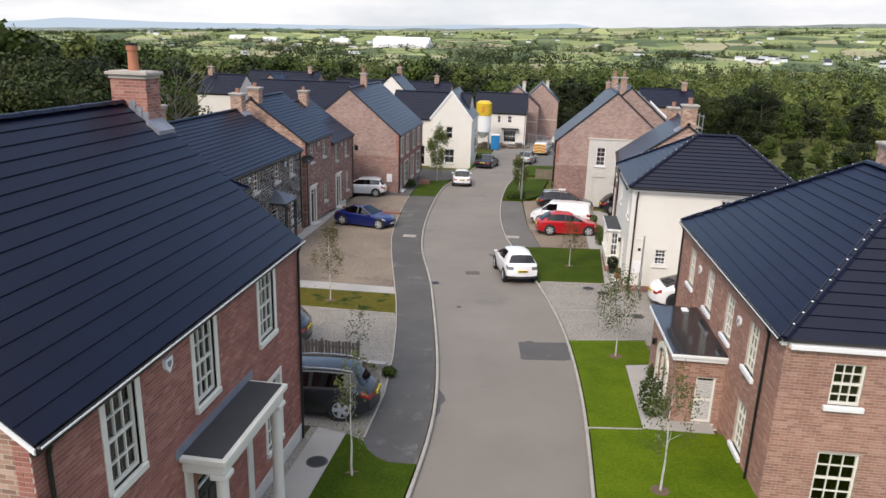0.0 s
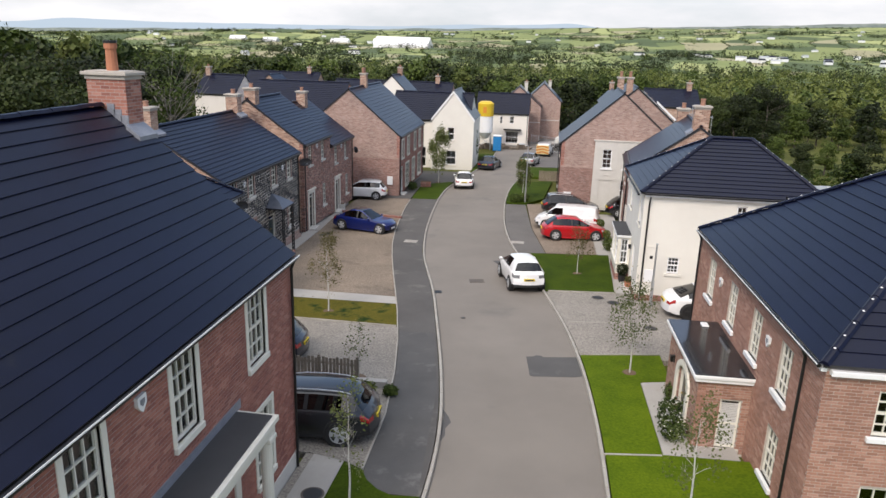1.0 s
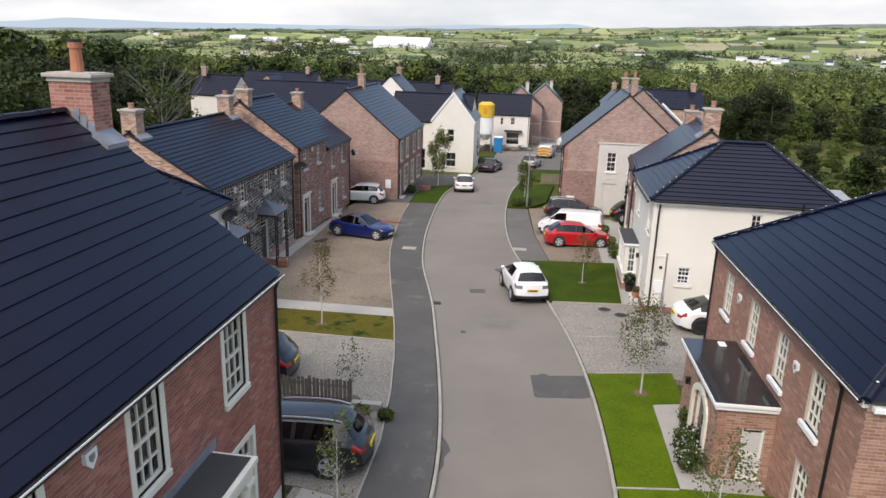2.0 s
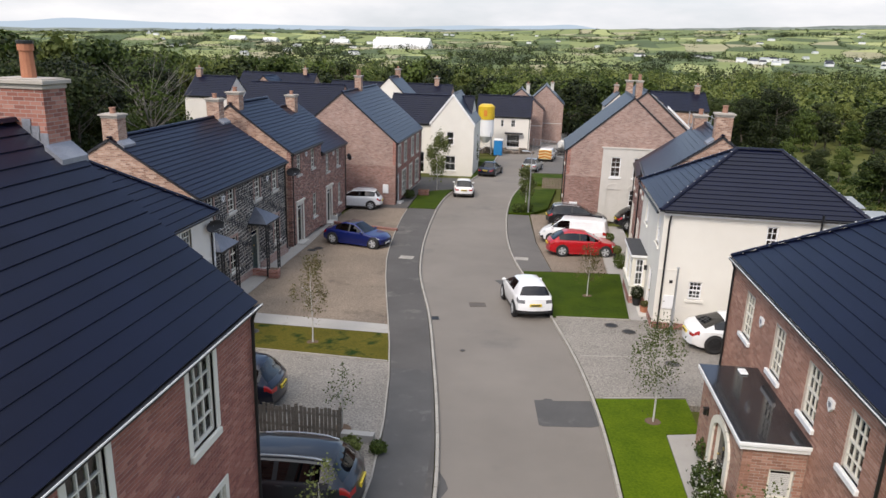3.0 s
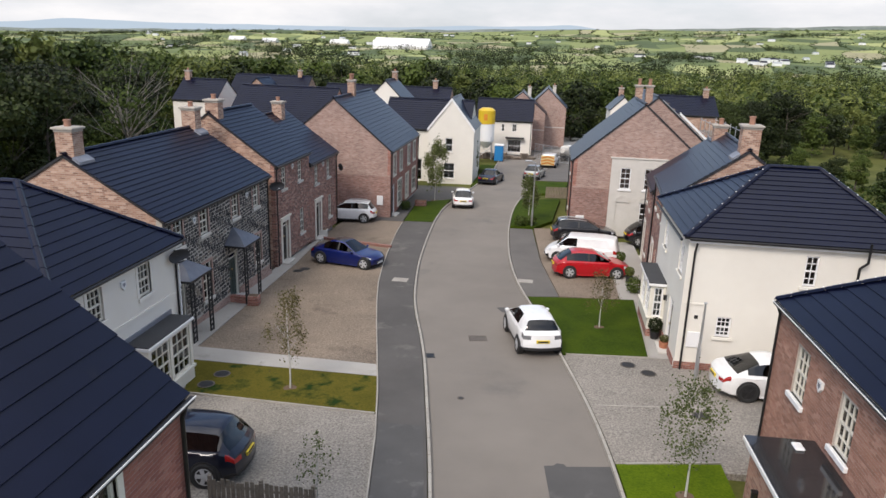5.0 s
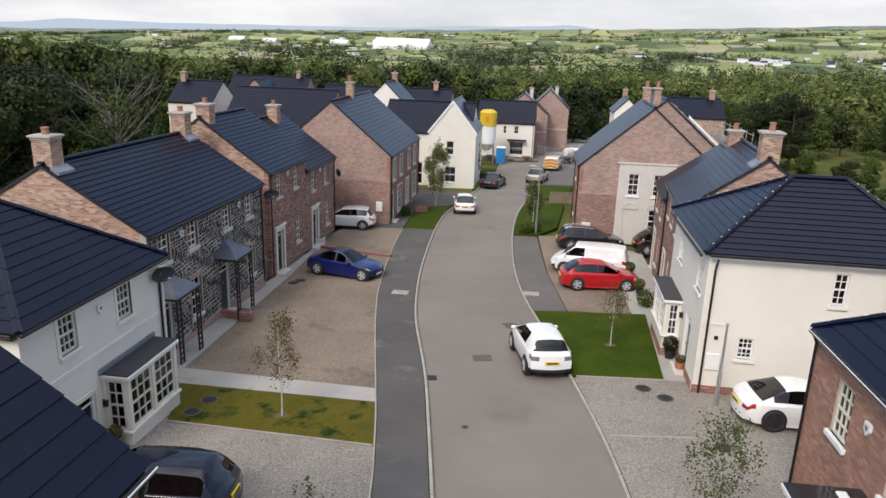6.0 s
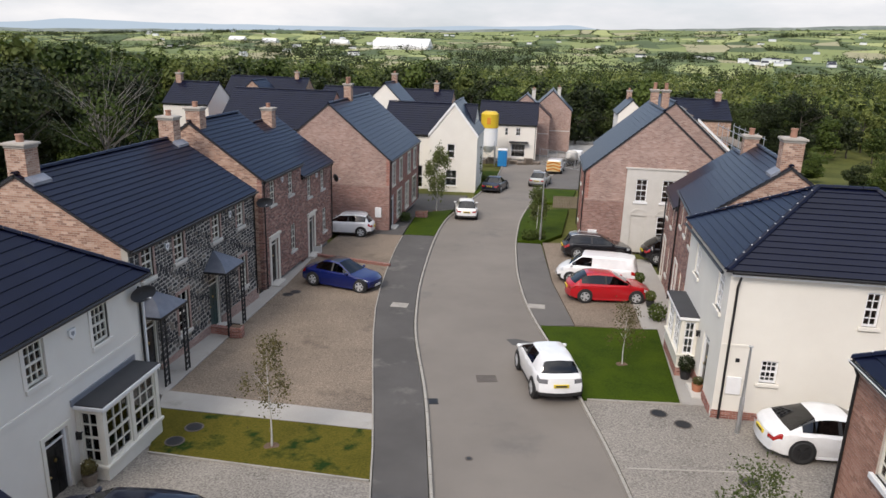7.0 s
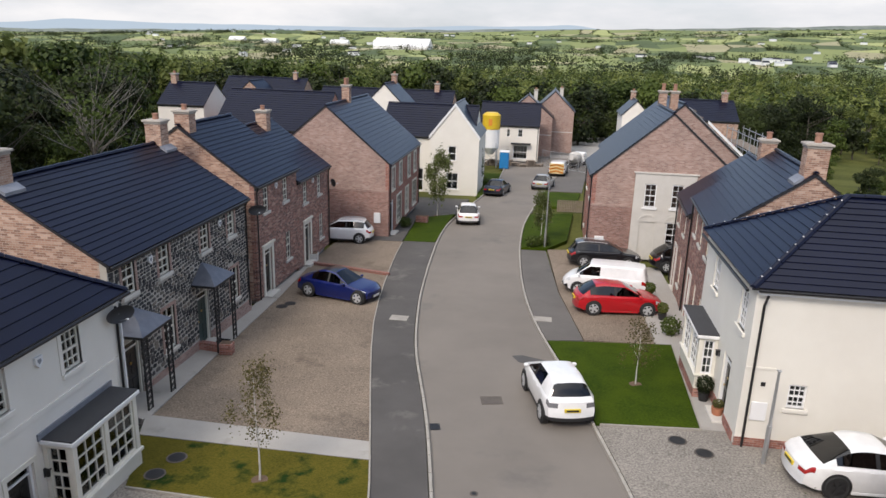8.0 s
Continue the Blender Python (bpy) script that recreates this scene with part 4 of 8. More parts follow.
for u in (2.35, 7.55):
    alarm_box(house_c, pose(u, 0, 4.55))
for k, u in enumerate((0.4, 5.35)):
    front_door(house_c, pose(u, 0, 0), 0.95, 2.2, ("door_black", "door_green")[k], "painted_cream")
    # lead-covered canopy on lattice iron posts
    a, b, z0 = u - 0.4, u + 1.4, 2.75
    bm = bmesh.new()
    ring = [bm.verts.new(c) for c in ((a, -0.98, z0), (b, -0.98, z0), (b, -0.02, z0), (a, -0.02, z0))]
    mid_ring = [bm.verts.new(c) for c in ((a + 0.42, -0.62, z0 + 0.3), (b - 0.42, -0.62, z0 + 0.3), (b - 0.42, -0.02, z0 + 0.3), (a + 0.42, -0.02, z0 + 0.3))]
    tip = [bm.verts.new(c) for c in (((a + b) / 2 - 0.06, -0.1, z0 + 0.62), ((a + b) / 2 + 0.06, -0.1, z0 + 0.62), ((a + b) / 2 + 0.06, -0.02, z0 + 0.62), ((a + b) / 2 - 0.06, -0.02, z0 + 0.62))]
    for lo, hi in ((ring, mid_ring), (mid_ring, tip)):
        for i in range(4):
            bm.faces.new((lo[i], lo[(i + 1) % 4], hi[(i + 1) % 4], hi[i]))
    bm.faces.new(tip)
    bm.faces.new(list(reversed(ring)))
    cano = part("canopy", bm, "old_lead", house_c, "lead-covered porch canopy on black iron lattice posts")
    part("canopy_rim", boxes((a, -0.99, z0 - 0.09, b, -0.93, z0 - 0.002), (a, -0.93, z0 - 0.09, a + 0.06, 0, z0 - 0.002), (b - 0.06, -0.93, z0 - 0.09, b, 0, z0 - 0.002)), "black_iron", cano)
    for px in (a + 0.05, b - 0.33):
        bm = bmesh.new()
        for q in (px, px + 0.26):
            tube(bm, (q, -0.93, 0.0), (q, -0.93, z0 - 0.09), 0.036, None, 6)
        for j in range(12):
            zz = 0.05 + j * 0.215
            tube(bm, (px, -0.93, zz), (px + 0.26, -0.93, zz + 0.2), 0.022, None, 5)
            tube(bm, (px + 0.26, -0.93, zz), (px, -0.93, zz + 0.2), 0.022, None, 5)
        part("lattice_post", bm, "black_iron", cano)
    part("door_mat", boxes((u, -0.85, 0.0, u + 0.95, -0.36, 0.02)), "door_black", cano)

# the brick pair that steps down
LD, DD = 5.55, 7.1
W3 = dict(cols=2, rows=4, paint="painted_cream", sill_out=0.09, blind=True)
house_d = house("brick_terrace_house", -15.3, 43.35, -0.95, 90, LD, DD, 5.62, 35.5, "red brick terraced house with a dark tiled roof", ("rustic_brick", "tan_brick", "red_brick", "red_brick"), gauge=0.27, front=[win(0.98, 4.15, 0.66, 1.2, **W3), win(3.55, 4.15, 0.66, 1.2, **W3), win(3.75, 0.95, 0.7, 1.5, **W3), gap(0.85, 0, 0.95, 2.3)], pipes=(0.12,), ov=0.15)
chimney(house_d, 0.45, 3.4, 7.6, 8.95, 0.62, 0.72, "tan_brick", 1)
house_e = house("brick_terrace_house", -15.3, 48.9, -1.1, 90, LD, DD, 5.0, 35.5, "red brick end-of-terrace house with lower eaves", ("rustic_brick", "brown_brick", "red_brick", "red_brick"), gauge=0.27, front=[win(1.0, 3.55, 0.66, 1.2, **W3), win(3.45, 3.55, 0.66, 1.2, **W3), win(3.7, 0.8, 0.7, 1.5, **W3), gap(1.1, 0, 0.95, 2.3)], pipes=(5.45,), ov=0.15)
chimney(house_e, 3.5, 3.2, 6.9, 8.4, 0.6, 0.65, "tan_brick", 1)
for hh, u in ((house_d, 0.85), (house_e, 1.1)):
    front_door(hh, pose(u, 0, 0), 0.95, 2.3, "door_black", "painted_cream")
    part("door_surround", boxes((u - 0.18, -0.05, 0, u, 0.0, 2.5), (u + 0.95, -0.05, 0, u + 1.13, 0.0, 2.5), (u, -0.05, 2.3, u + 0.95, 0.0, 2.5), (u - 0.25, -0.12, 2.5, u + 1.2, 0.0, 2.6)), "painted_cream", hh)
    alarm_box(hh, pose(2.6, 0, 5.2 if hh is house_d else 4.6))
dish(house_d, pose(-0.02, -0.02, 4.6, rz=-50), 0.42)
dish(house_e, pose(5.5, 0.0, 3.9, rz=40), 0.42)
part("meter_box", boxes((-0.13, 0.4, 1.5, 0.0, 0.85, 2.1), bevel=0.01), "painted_white", house_d)

# the tall brick house with its gable to the street's near end
W5 = dict(cols=3, rows=4, paint="painted_cream", surround="painted_cream", sill="painted_cream", blind=True)
LF, DF = 11.0, 8.6
house_f = house("brick_gable_house", -12.4, 58.6, -1.5, 90, LF, DF, 4.95, 40.0, "tall pinkish brick house with a plain gable and dark roof", ("red_brick", "brown_brick", "brown_brick", "brown_brick"), pipes=(0.15, 10.85), ov=0.12,
      front=[win(0.95, 3.0, 0.9, 1.5, **W5), win(3.35, 3.0, 0.9, 1.5, **W5), win(6.4, 3.0, 0.9, 1.5, **W5), win(8.8, 3.0, 0.9, 1.5, **W5), win(2.6, 0.35, 1.5, 1.9, **W5), win(5.6, 0.35, 1.2, 1.9, **W5), win(8.4, 0.35, 1.5, 1.9, **W5), gap(0.6, 0, 1.0, 2.3)])
front_door(house_f, pose(0.6, 0, 0), 1.0, 2.3)
chimney(house_f, 4.9, 4.3, 8.0, 9.75, 0.55, 0.55, "tan_brick", 2, pot_h=0.45)
part("string_course", boxes((0.02, -0.035, 3.05, DF - 0.02, 0.0, 3.17)), "brown_brick", house_f, at=left_wall(DF))
part("lower_brickwork", boxes((0.0, -0.012, -0.5, DF, 0.0, 3.05)), "russet_brick", house_f, "darker brick below the string course", at=left_wall(DF))
part("meter_box", boxes((DF - 1.0, -0.12, 0.9, DF - 0.55, 0.0, 1.6), bevel=0.01), "painted_white", house_f, "white meter box", at=left_wall(DF))
dish(house_f, left_wall(DF) @ pose(0.6, 0, 2.0), 0.4)

# the cream house with a street gable
house_g = house("cream_house", -17.9, 79.2, -2.75, 0, 9.0, 7.2, 5.55, 36.0, "cream rendered house with a steep street gable", ("render_cream",) * 4, front=[win(3.3, 3.9, 0.6, 1.0, cols=2, rows=2, paint="painted_white", sill="render_cream"), gap(3.2, 0.3, 1.0, 2.2)], pipes=())
window(house_g, pose(3.2, 0, 0.3), 0, 0, 1.0, 2.2, 2, 2, sill=None, paint="painted_white")
wing = house("gable_wing", -8.3, 78.0, -2.75, 90, 6.6, 4.6, 5.75, 52.0, "cream gable wing with white bargeboards", ("render_cream",) * 4, ov=0.08, left=[win(1.5, 3.55, 0.75, 1.35, cols=1, rows=2, paint="painted_white", sill="render_cream"), win(1.4, 0.85, 1.1, 1.55, cols=2, rows=2, paint="painted_white", sill="render_cream")], gutters=False)
tan_g = math.tan(radians(52.0))
for a, b in ((-0.1, 2.3), (4.7, 2.3)):
    part("bargeboard", prism([(a, 5.78 + 0.02), (b, 5.78 + 2.4 * tan_g), (b, 5.5 + 2.4 * tan_g), (a, 5.5)], -0.1, -0.065, "x"), "painted_white", wing)
for child in list(wing.children):
    m = pose(-8.3, 78.0, -2.75, rz=90) @ child.matrix_basis
    child.parent = house_g
    child.matrix_basis = pose(-17.9, 79.2, -2.75).inverted() @ m
bpy.data.objects.remove(wing)
# ---- right side ----
LI, DI = 11.05, 8.2
RI = dict(cols=3, rows=4, paint="painted_cream", sill="painted_white", sill_out=0.09, blind=False)
house_i = house("brick_house", 5.4, 26.85, -0.05, -88.3, LI, DI, 4.9, 36.0, "brown brick house with a dark hipped roof and flat-roofed porch", ("mortar", "warm_brick", "mortar", "warm_brick"), roof="hip", near=True, clips=True, ov=0.14, gauge=0.345, gutters="white", strip=True,
      front=[win(1.45, 3.0, 0.78, 1.3, **RI), win(4.0, 3.0, 0.78, 1.3, **RI), win(6.3, 3.02, 0.78, 1.3, **RI), win(8.55, 3.02, 0.78, 1.3, **RI), win(8.55, 0.7, 0.78, 1.35, **RI), gap(4.35, 0.0, 1.6, 2.2)],
      right=[win(0.88, 3.3, 0.7, 1.05, **RI), win(0.9, 0.65, 0.95, 1.4, **RI)], pipes=(0.12, 10.1))
I_FRONT = [(1.45, 2.87, 2.23, 4.3), (4.0, 2.87, 4.78, 4.3), (6.3, 2.89, 7.08, 4.32), (8.55, 2.89, 9.33, 4.32), (8.55, 0.57, 9.33, 2.05), (3.3, -1, 7.15, 2.5)]
I_RIGHT = [(1.12, 3.17, 1.82, 4.35), (1.14, 0.52, 2.09, 2.05)]
chimney(house_i, 2.6, 5.6, 6.2, 8.45, 0.85, 0.7, "tan_brick", 1, pot_h=0.35)
for u in (3.05, 7.75):
    alarm_box(house_i, pose(u, 0, 3.95))
part("eave_board", boxes((0.05, -0.15, 4.66, DI - 0.05, -0.01, 4.78), bevel=0.01), "painted_white", house_i, "white moulded eaves board", at=right_wall(LI))
# brick porch with a glossy flat roof, arched stone doorway and a side window
pu0, pu1, pd = 3.38, 7.12, 1.42
porch_i = part("porch", wall_sheet(pu1 - pu0, 2.42, [(1.55, 0.12, 2.75, 2.2)], 0.22), "warm_brick", house_i, "brick porch with a shiny flat roof", at=pose(pu0, -pd, 0))
part("porch_side", wall_sheet(pd - 0.22, 2.42, [(0.42, 0.42, 0.98, 1.9)], 0.22), "mortar", porch_i, at=pose(pu1 - pu0, 0.22, 0, rz=90))
part("porch_side", wall_sheet(pd - 0.22, 2.42, [], 0.22), "warm_brick", porch_i, at=pose(0, pd, 0, rz=-90))
part("porch_plinth", boxes((pu0 - 0.05, -pd - 0.05, -0.5, pu0 + 1.5, -pd, 0.25), (pu0 + 2.8, -pd - 0.05, -0.5, pu1 + 0.05, -pd, 0.25), (pu1, -pd, -0.5, pu1 + 0.05, 0, 0.25)), "cast_stone", house_i)
part("porch_fascia", boxes((pu0 - 0.12, -pd - 0.12, 2.42, pu1 + 0.12, 0.0, 2.55), (pu0 - 0.17, -pd - 0.17, 2.53, pu1 + 0.17, 0.0, 2.63), bevel=0.012), "painted_white", house_i, "white moulded porch cornice")
part("porch_roof", boxes((pu0 - 0.15, -pd - 0.15, 2.63, pu1 + 0.15, -0.0, 2.66), bevel=0.01), "fibreglass_roof", house_i, "shiny black flat roof")
part("roof_vent", boxes((pu0 + 0.08, -0.62, 2.66, pu0 + 0.4, -0.4, 2.72), bevel=0.025), "painted_white", house_i, "small white roof vent")
window(house_i, pose(pu1, -pd + 0.22, 0, rz=90), 0.42, 0.42, 0.56, 1.48, 1, 2, sill="cast_stone", blind="slats")
front_door(house_i, pose(pu0 + 1.6, -pd, 0.12), 1.1, 2.06, "door_black", "painted_cream")
bm = bmesh.new()
for i in range(9):
    a0, a1 = math.pi * i / 9, math.pi * (i + 1) / 9 - 0.02
    for ra, rb in ((0.62, 0.86),):
        vs = [bm.verts.new((pu0 + 2.15 - r * math.cos(a), y, 1.55 + 0.75 * r * math.sin(a))) for y in (-pd - 0.06, -pd) for r, a in ((ra, a0), (rb, a0), (rb, a1), (ra, a1))]
        for q in ((0, 1, 2, 3), (4, 5, 6, 7), (0, 1, 5, 4), (1, 2, 6, 5), (2, 3, 7, 6), (3, 0, 4, 7)):
            bm.faces.new([vs[k] for k in q])
bmesh.ops.recalc_face_normals(bm, faces=bm.faces)
box(bm, pu0 + 1.29, -pd - 0.06, 0.0, pu0 + 1.53, -pd, 1.53)
box(bm, pu0 + 2.77, -pd - 0.06, 0.0, pu0 + 3.01, -pd, 1.53)
part("door_arch", bm, "painted_cream", house_i, "cream stone arch round the door")
wall_lamp(house_i, pose(pu0 + 0.8, -pd, 1.7))

LJ, DJ = 7.5, 6.4
RJ = dict(paint="painted_white", sill="render_cream")
house_j = house("white_house", 4.14, 33.17, -0.2, 0, LJ, DJ, 5.1, 32.0, "cream-white rendered house with a brick plinth and hipped roof", ("render_cream",) * 4, roof="hip", near=True, clips=True, ov=0.22, gauge=0.27, gutters="white", ridge=(3.2, 5.05),
      front=[win(3.98, 3.55, 0.44, 1.1, cols=2, rows=4, **RJ), win(1.3, 1.38, 0.52, 0.76, cols=3, rows=4, **RJ)],
      left=[win(4.7, 3.4, 0.8, 1.2, cols=3, rows=4, **RJ), win(1.1, 3.4, 0.8, 1.2, cols=3, rows=4, **RJ), gap(3.85, 0.0, 0.9, 2.1)], plinth=("red_brick", 0.28))
JL = left_wall(DJ)
bm = bmesh.new()
tube(bm, (0.22, -0.07, -0.1), (0.22, -0.07, 4.55), 0.04)
tube(bm, (0.22, -0.07, 4.55), (0.22, -0.28, 4.9), 0.04)
part("downpipe", bm, "black_plastic", house_j)
bm = bmesh.new()
tube(bm, (5.72, -0.07, 3.4), (5.72, -0.07, 4.35), 0.045)
tube(bm, (5.72, -0.07, 4.35), (5.85, -0.28, 4.6), 0.045)
tube(bm, (5.85, -0.3, 4.6), (5.85, -0.3, 5.3), 0.045)
tube(bm, (5.72, -0.07, -0.1), (5.72, -0.07, 3.4), 0.045)
part("soil_pipe", bm, "black_plastic", house_j)
part("string_course", boxes((0.0, -0.025, 2.55, 0.85, 0.0, 2.62)), "render_cream", house_j)
part("vent", boxes((0.5, -0.03, 2.02, 0.63, 0.0, 2.15), bevel=0.006), "black_plastic", house_j, "small black wall vent")
part("meter_box", boxes((0.32, -0.05, 0.9, 0.78, 0.0, 1.5), bevel=0.01), "painted_white", house_j, "white meter box")
front_door(house_j, JL @ pose(3.85 + 0.24, 0, 0), 0.9, 2.1, "door_black", "painted_white")
# flat-roofed square bay on its street side: local wall x runs from the back corner
b0, b1 = DJ - 5.95, DJ - 3.2
bay_j = part("bay", boxes((b0, -0.62, 0.2, b1, 0.0, 0.68)), "painted_cream", house_j, "cream square bay with a dark flat roof", at=JL)
part("bay_sill", boxes((b0 - 0.06, -0.68, 0.68, b1 + 0.06, 0.0, 0.75), bevel=0.01), "painted_cream", bay_j)
part("bay_head", boxes((b0, -0.62, 2.02, b1, 0.0, 2.11)), "painted_cream", bay_j)
part("cornice", boxes((b0 - 0.1, -0.72, 2.11, b1 + 0.1, 0.0, 2.22), bevel=0.01), "painted_white", bay_j)
mid_b = (b0 + b1) / 2
for a, b, c, d in ((b0, -0.62, b0 + 0.16, -0.46), (b1 - 0.16, -0.62, b1, -0.46), (mid_b - 0.08, -0.62, mid_b + 0.08, -0.5), (b0, -0.1, b0 + 0.1, 0.0), (b1 - 0.1, -0.1, b1, 0.0)):
    part("bay_post", boxes((a, b, 0.75, c, d, 2.02), bevel=0.008), "painted_cream", bay_j)
part("bay_roof", boxes((b0 - 0.08, -0.7, 2.22, b1 + 0.08, 0.0, 2.26)), "felt_roof", bay_j)
part("bay_plinth", boxes((b0, -0.62, -0.5, b1, 0.0, 0.2)), "red_brick", bay_j)
window(house_j, JL @ pose(b1, -0.46, 0.75, rz=90), 0, 0, 0.36, 1.27, 2, 4, sill=None, paint="painted_white")
for u0 in (b0 + 0.16, (b0 + b1) / 2 + 0.08):
    window(house_j, JL @ pose(u0, -0.62, 0.75), 0, 0, (b1 - b0) / 2 - 0.24, 1.27, 3, 4, sill=None, paint="painted_white")
wall_lamp(house_j, JL @ pose(b1 + 0.35, 0, 1.75))
part("gutter", boxes((0, -0.32, 4.9, DJ, -0.225, 4.99), bevel=0.025), "black_plastic", house_j, at=JL)

# brick terrace behind it
W6 = dict(cols=2, rows=4, paint="painted_cream")
LK, DK, PK = 6.3, 6.2, 36.0
house_k = house("brick_terrace_house", 4.83, 46.2, -0.75, -94, LK, DK, 5.58, PK, "red brick terraced house with a stone-capped chimney", ("rustic_brick", "tan_brick", "tan_brick", "red_brick"), ov=0.14, gauge=0.27, front=[win(0.9, 4.1, 0.66, 1.2, **W6), win(2.6, 4.1, 0.66, 1.2, **W6), win(4.6, 4.1, 0.66, 1.2, **W6), win(2.8, 0.9, 0.7, 1.5, **W6), win(4.6, 0.9, 0.7, 1.5, **W6), gap(0.9, 0, 0.95, 2.3)], pipes=(6.15, 0.1))
lead_apron(house_k, 5.86, 3.1, 0.66, 0.76, 5.58, 0.14, PK)
chimney(house_k, 5.86, 3.1, 7.2, 9.0, 0.66, 0.76, "tan_brick", 1, pot_h=0.34)
house_k2 = house("brick_terrace_house", 5.14, 51.63, -0.95, -94, 5.34, DK, 4.9, PK, "red brick end house with a stone-capped chimney", ("rustic_brick", "tan_brick", "tan_brick", "red_brick"), ov=0.14, gauge=0.27, front=[win(0.9, 3.5, 0.66, 1.2, **W6), win(3.2, 3.5, 0.66, 1.2, **W6), win(3.2, 0.9, 0.7, 1.5, **W6), gap(0.9, 0, 0.95, 2.3)], pipes=(0.1,))
chimney(house_k2, 4.75, 2.95, 6.3, 8.55, 0.6, 0.65, "tan_brick", 1, pot_h=0.3)
for hk in (house_k, house_k2):
    front_door(hk, pose(0.9, 0, 0), 0.95, 2.3)
    part("door_surround", boxes((0.76, -0.05, 0, 0.9, 0.0, 2.44), (1.85, -0.05, 0, 1.99, 0.0, 2.44), (0.9, -0.05, 2.3, 1.85, 0.0, 2.44)), "cast_stone", hk)

# big gable house with a rendered panel
LL, DL = 6.4, 8.65
house_l = house("brick_gable_house", 0.8, 62.5, -1.15, -90, LL, DL, 5.08, 41.0, "pinkish brick house with a pale rendered panel in its gable", ("red_brick", "brown_brick", "brown_brick", "brown_brick"), ov=0.12, gauge=0.3, front=[win(1.2, 3.4, 0.8, 1.3, **W6), win(4.6, 3.4, 0.8, 1.3, **W6), win(1.2, 0.8, 0.8, 1.5, **W6), win(4.6, 0.8, 0.8, 1.5, **W6)], pipes=(6.25, 0.1))
LR = right_wall(LL)
part("string_course", boxes((0.02, -0.04, 3.2, 2.46, 0.0, 3.32)), "brown_brick", house_l, at=LR)
part("string_course", boxes((6.05, -0.04, 3.2, DL, 0.0, 3.32)), "brown_brick", house_l, at=LR)
for u0, u1 in ((0.0, 2.48), (6.05, DL)):
    part("lower_brickwork", boxes((u0, -0.012, -0.5, u1, 0.0, 3.2)), "russet_brick", house_l, "darker brick below the string course", at=LR)
panel = part("render_panel", wall_sheet(3.55, 5.35, [(0.62, 3.3, 1.3, 4.72), (2.2, 3.3, 2.88, 4.72), (0.5, 0.0, 1.42, 2.4), (2.1, 0.9, 2.95, 2.4)], 0.1), "cast_stone", house_l, "pale stone-coloured panel with arched recesses", at=LR @ pose(2.49, -0.1, 0))
part("panel_cap", boxes((2.64, -0.16, 5.35, 6.39, 0.0, 5.43)), "cast_stone", panel, at=Matrix.Translation((-2.74, 0.1, 0)))
part("recess", boxes((2.95, -0.04, 0.0, 3.95, 0.0, 2.4)), "cast_stone", house_l, at=LR)
part("recess", boxes((4.55, -0.04, 0.0, 5.5, 0.0, 0.92)), "cast_stone", house_l, at=LR)
for u in (0.62, 2.2):
    window(house_l, LR @ pose(2.49 + u, -0.1, 3.3), 0, 0, 0.68, 1.42, 2, 4, paint="painted_white", sill="painted_white")
window(house_l, LR @ pose(2.49 + 2.1, -0.1, 0.9), 0, 0, 0.85, 1.5, 2, 4, paint="painted_white", sill="painted_white")
for cx in (0.96, 2.525):
    bm = bmesh.new()
    for i in range(8):
        a0, a1 = math.pi * i / 8, math.pi * (i + 1) / 8
        vs = [bm.verts.new((cx - r * math.cos(a), y, 2.4 + r * 0.8 * math.sin(a))) for y in (-0.03, 0.0) for r, a in ((0.46, a0), (0.58, a0), (0.58, a1), (0.46, a1))]
        for q in ((0, 1, 2, 3), (0, 1, 5, 4), (1, 2, 6, 5), (2, 3, 7, 6), (3, 0, 4, 7)):
            bm.faces.new([vs[k] for k in q])
    bmesh.ops.remove_doubles(bm, verts=bm.verts[:], dist=0.001)
    bmesh.ops.recalc_face_normals(bm, faces=bm.faces)
    part("arch", bm, "cast_stone", panel)
part("meter_box", boxes((0.4, -0.12, 0.7, 0.95, 0.0, 1.3), bevel=0.01), "painted_white", house_l, at=LR)
house_m = house("brick_gable_house", 2.2, 71.6, -1.5, -90, 9.0, 9.2, 5.3, 41.0, "brick house whose roof is still being built", ("red_brick", "brown_brick", "brown_brick", "brown_brick"), ov=0.12)
chimney(house_m, 8.4, 3.2, 7.2, 10.2, 0.5, 0.5, "tan_brick", 1, pot_h=0.45)
chimney(house_m, 8.4, 3.95, 7.6, 10.2, 0.5, 0.5, "tan_brick", 1, pot_h=0.45)

surface("membrane", (0.34, 0.37, 0.4), (0.5, 0.53, 0.56), 6, 0.8, 0.6, 0.2)
tan_m = math.tan(radians(41.0))
bm = bmesh.new()
slope_slab(bm, (5.2, 9.32, 5.4), (9.05, 9.32, 5.4), (5.2, 5.0, 5.4 + 4.32 * tan_m), (9.05, 5.0, 5.4 + 4.32 * tan_m), 0.03)
bmesh.ops.recalc_face_normals(bm, faces=bm.faces)
memb = part("membrane", bm, "membrane", house_m, "pale roofing membrane not yet tiled")
for k in range(9):
    yy = 9.2 - k * 0.48
    part("batten", boxes((5.2, yy - 0.03, 5.47 + (9.32 - yy) * tan_m, 9.05, yy + 0.03, 5.53 + (9.32 - yy) * tan_m)), "timber", memb)
part("verge_board", prism([(9.4, 5.42), (6.2, 5.42 + 3.2 * tan_m), (6.2, 5.62 + 3.2 * tan_m), (9.4, 5.62)], 9.08, 9.14, "x"), "painted_white", house_m, "white verge board")
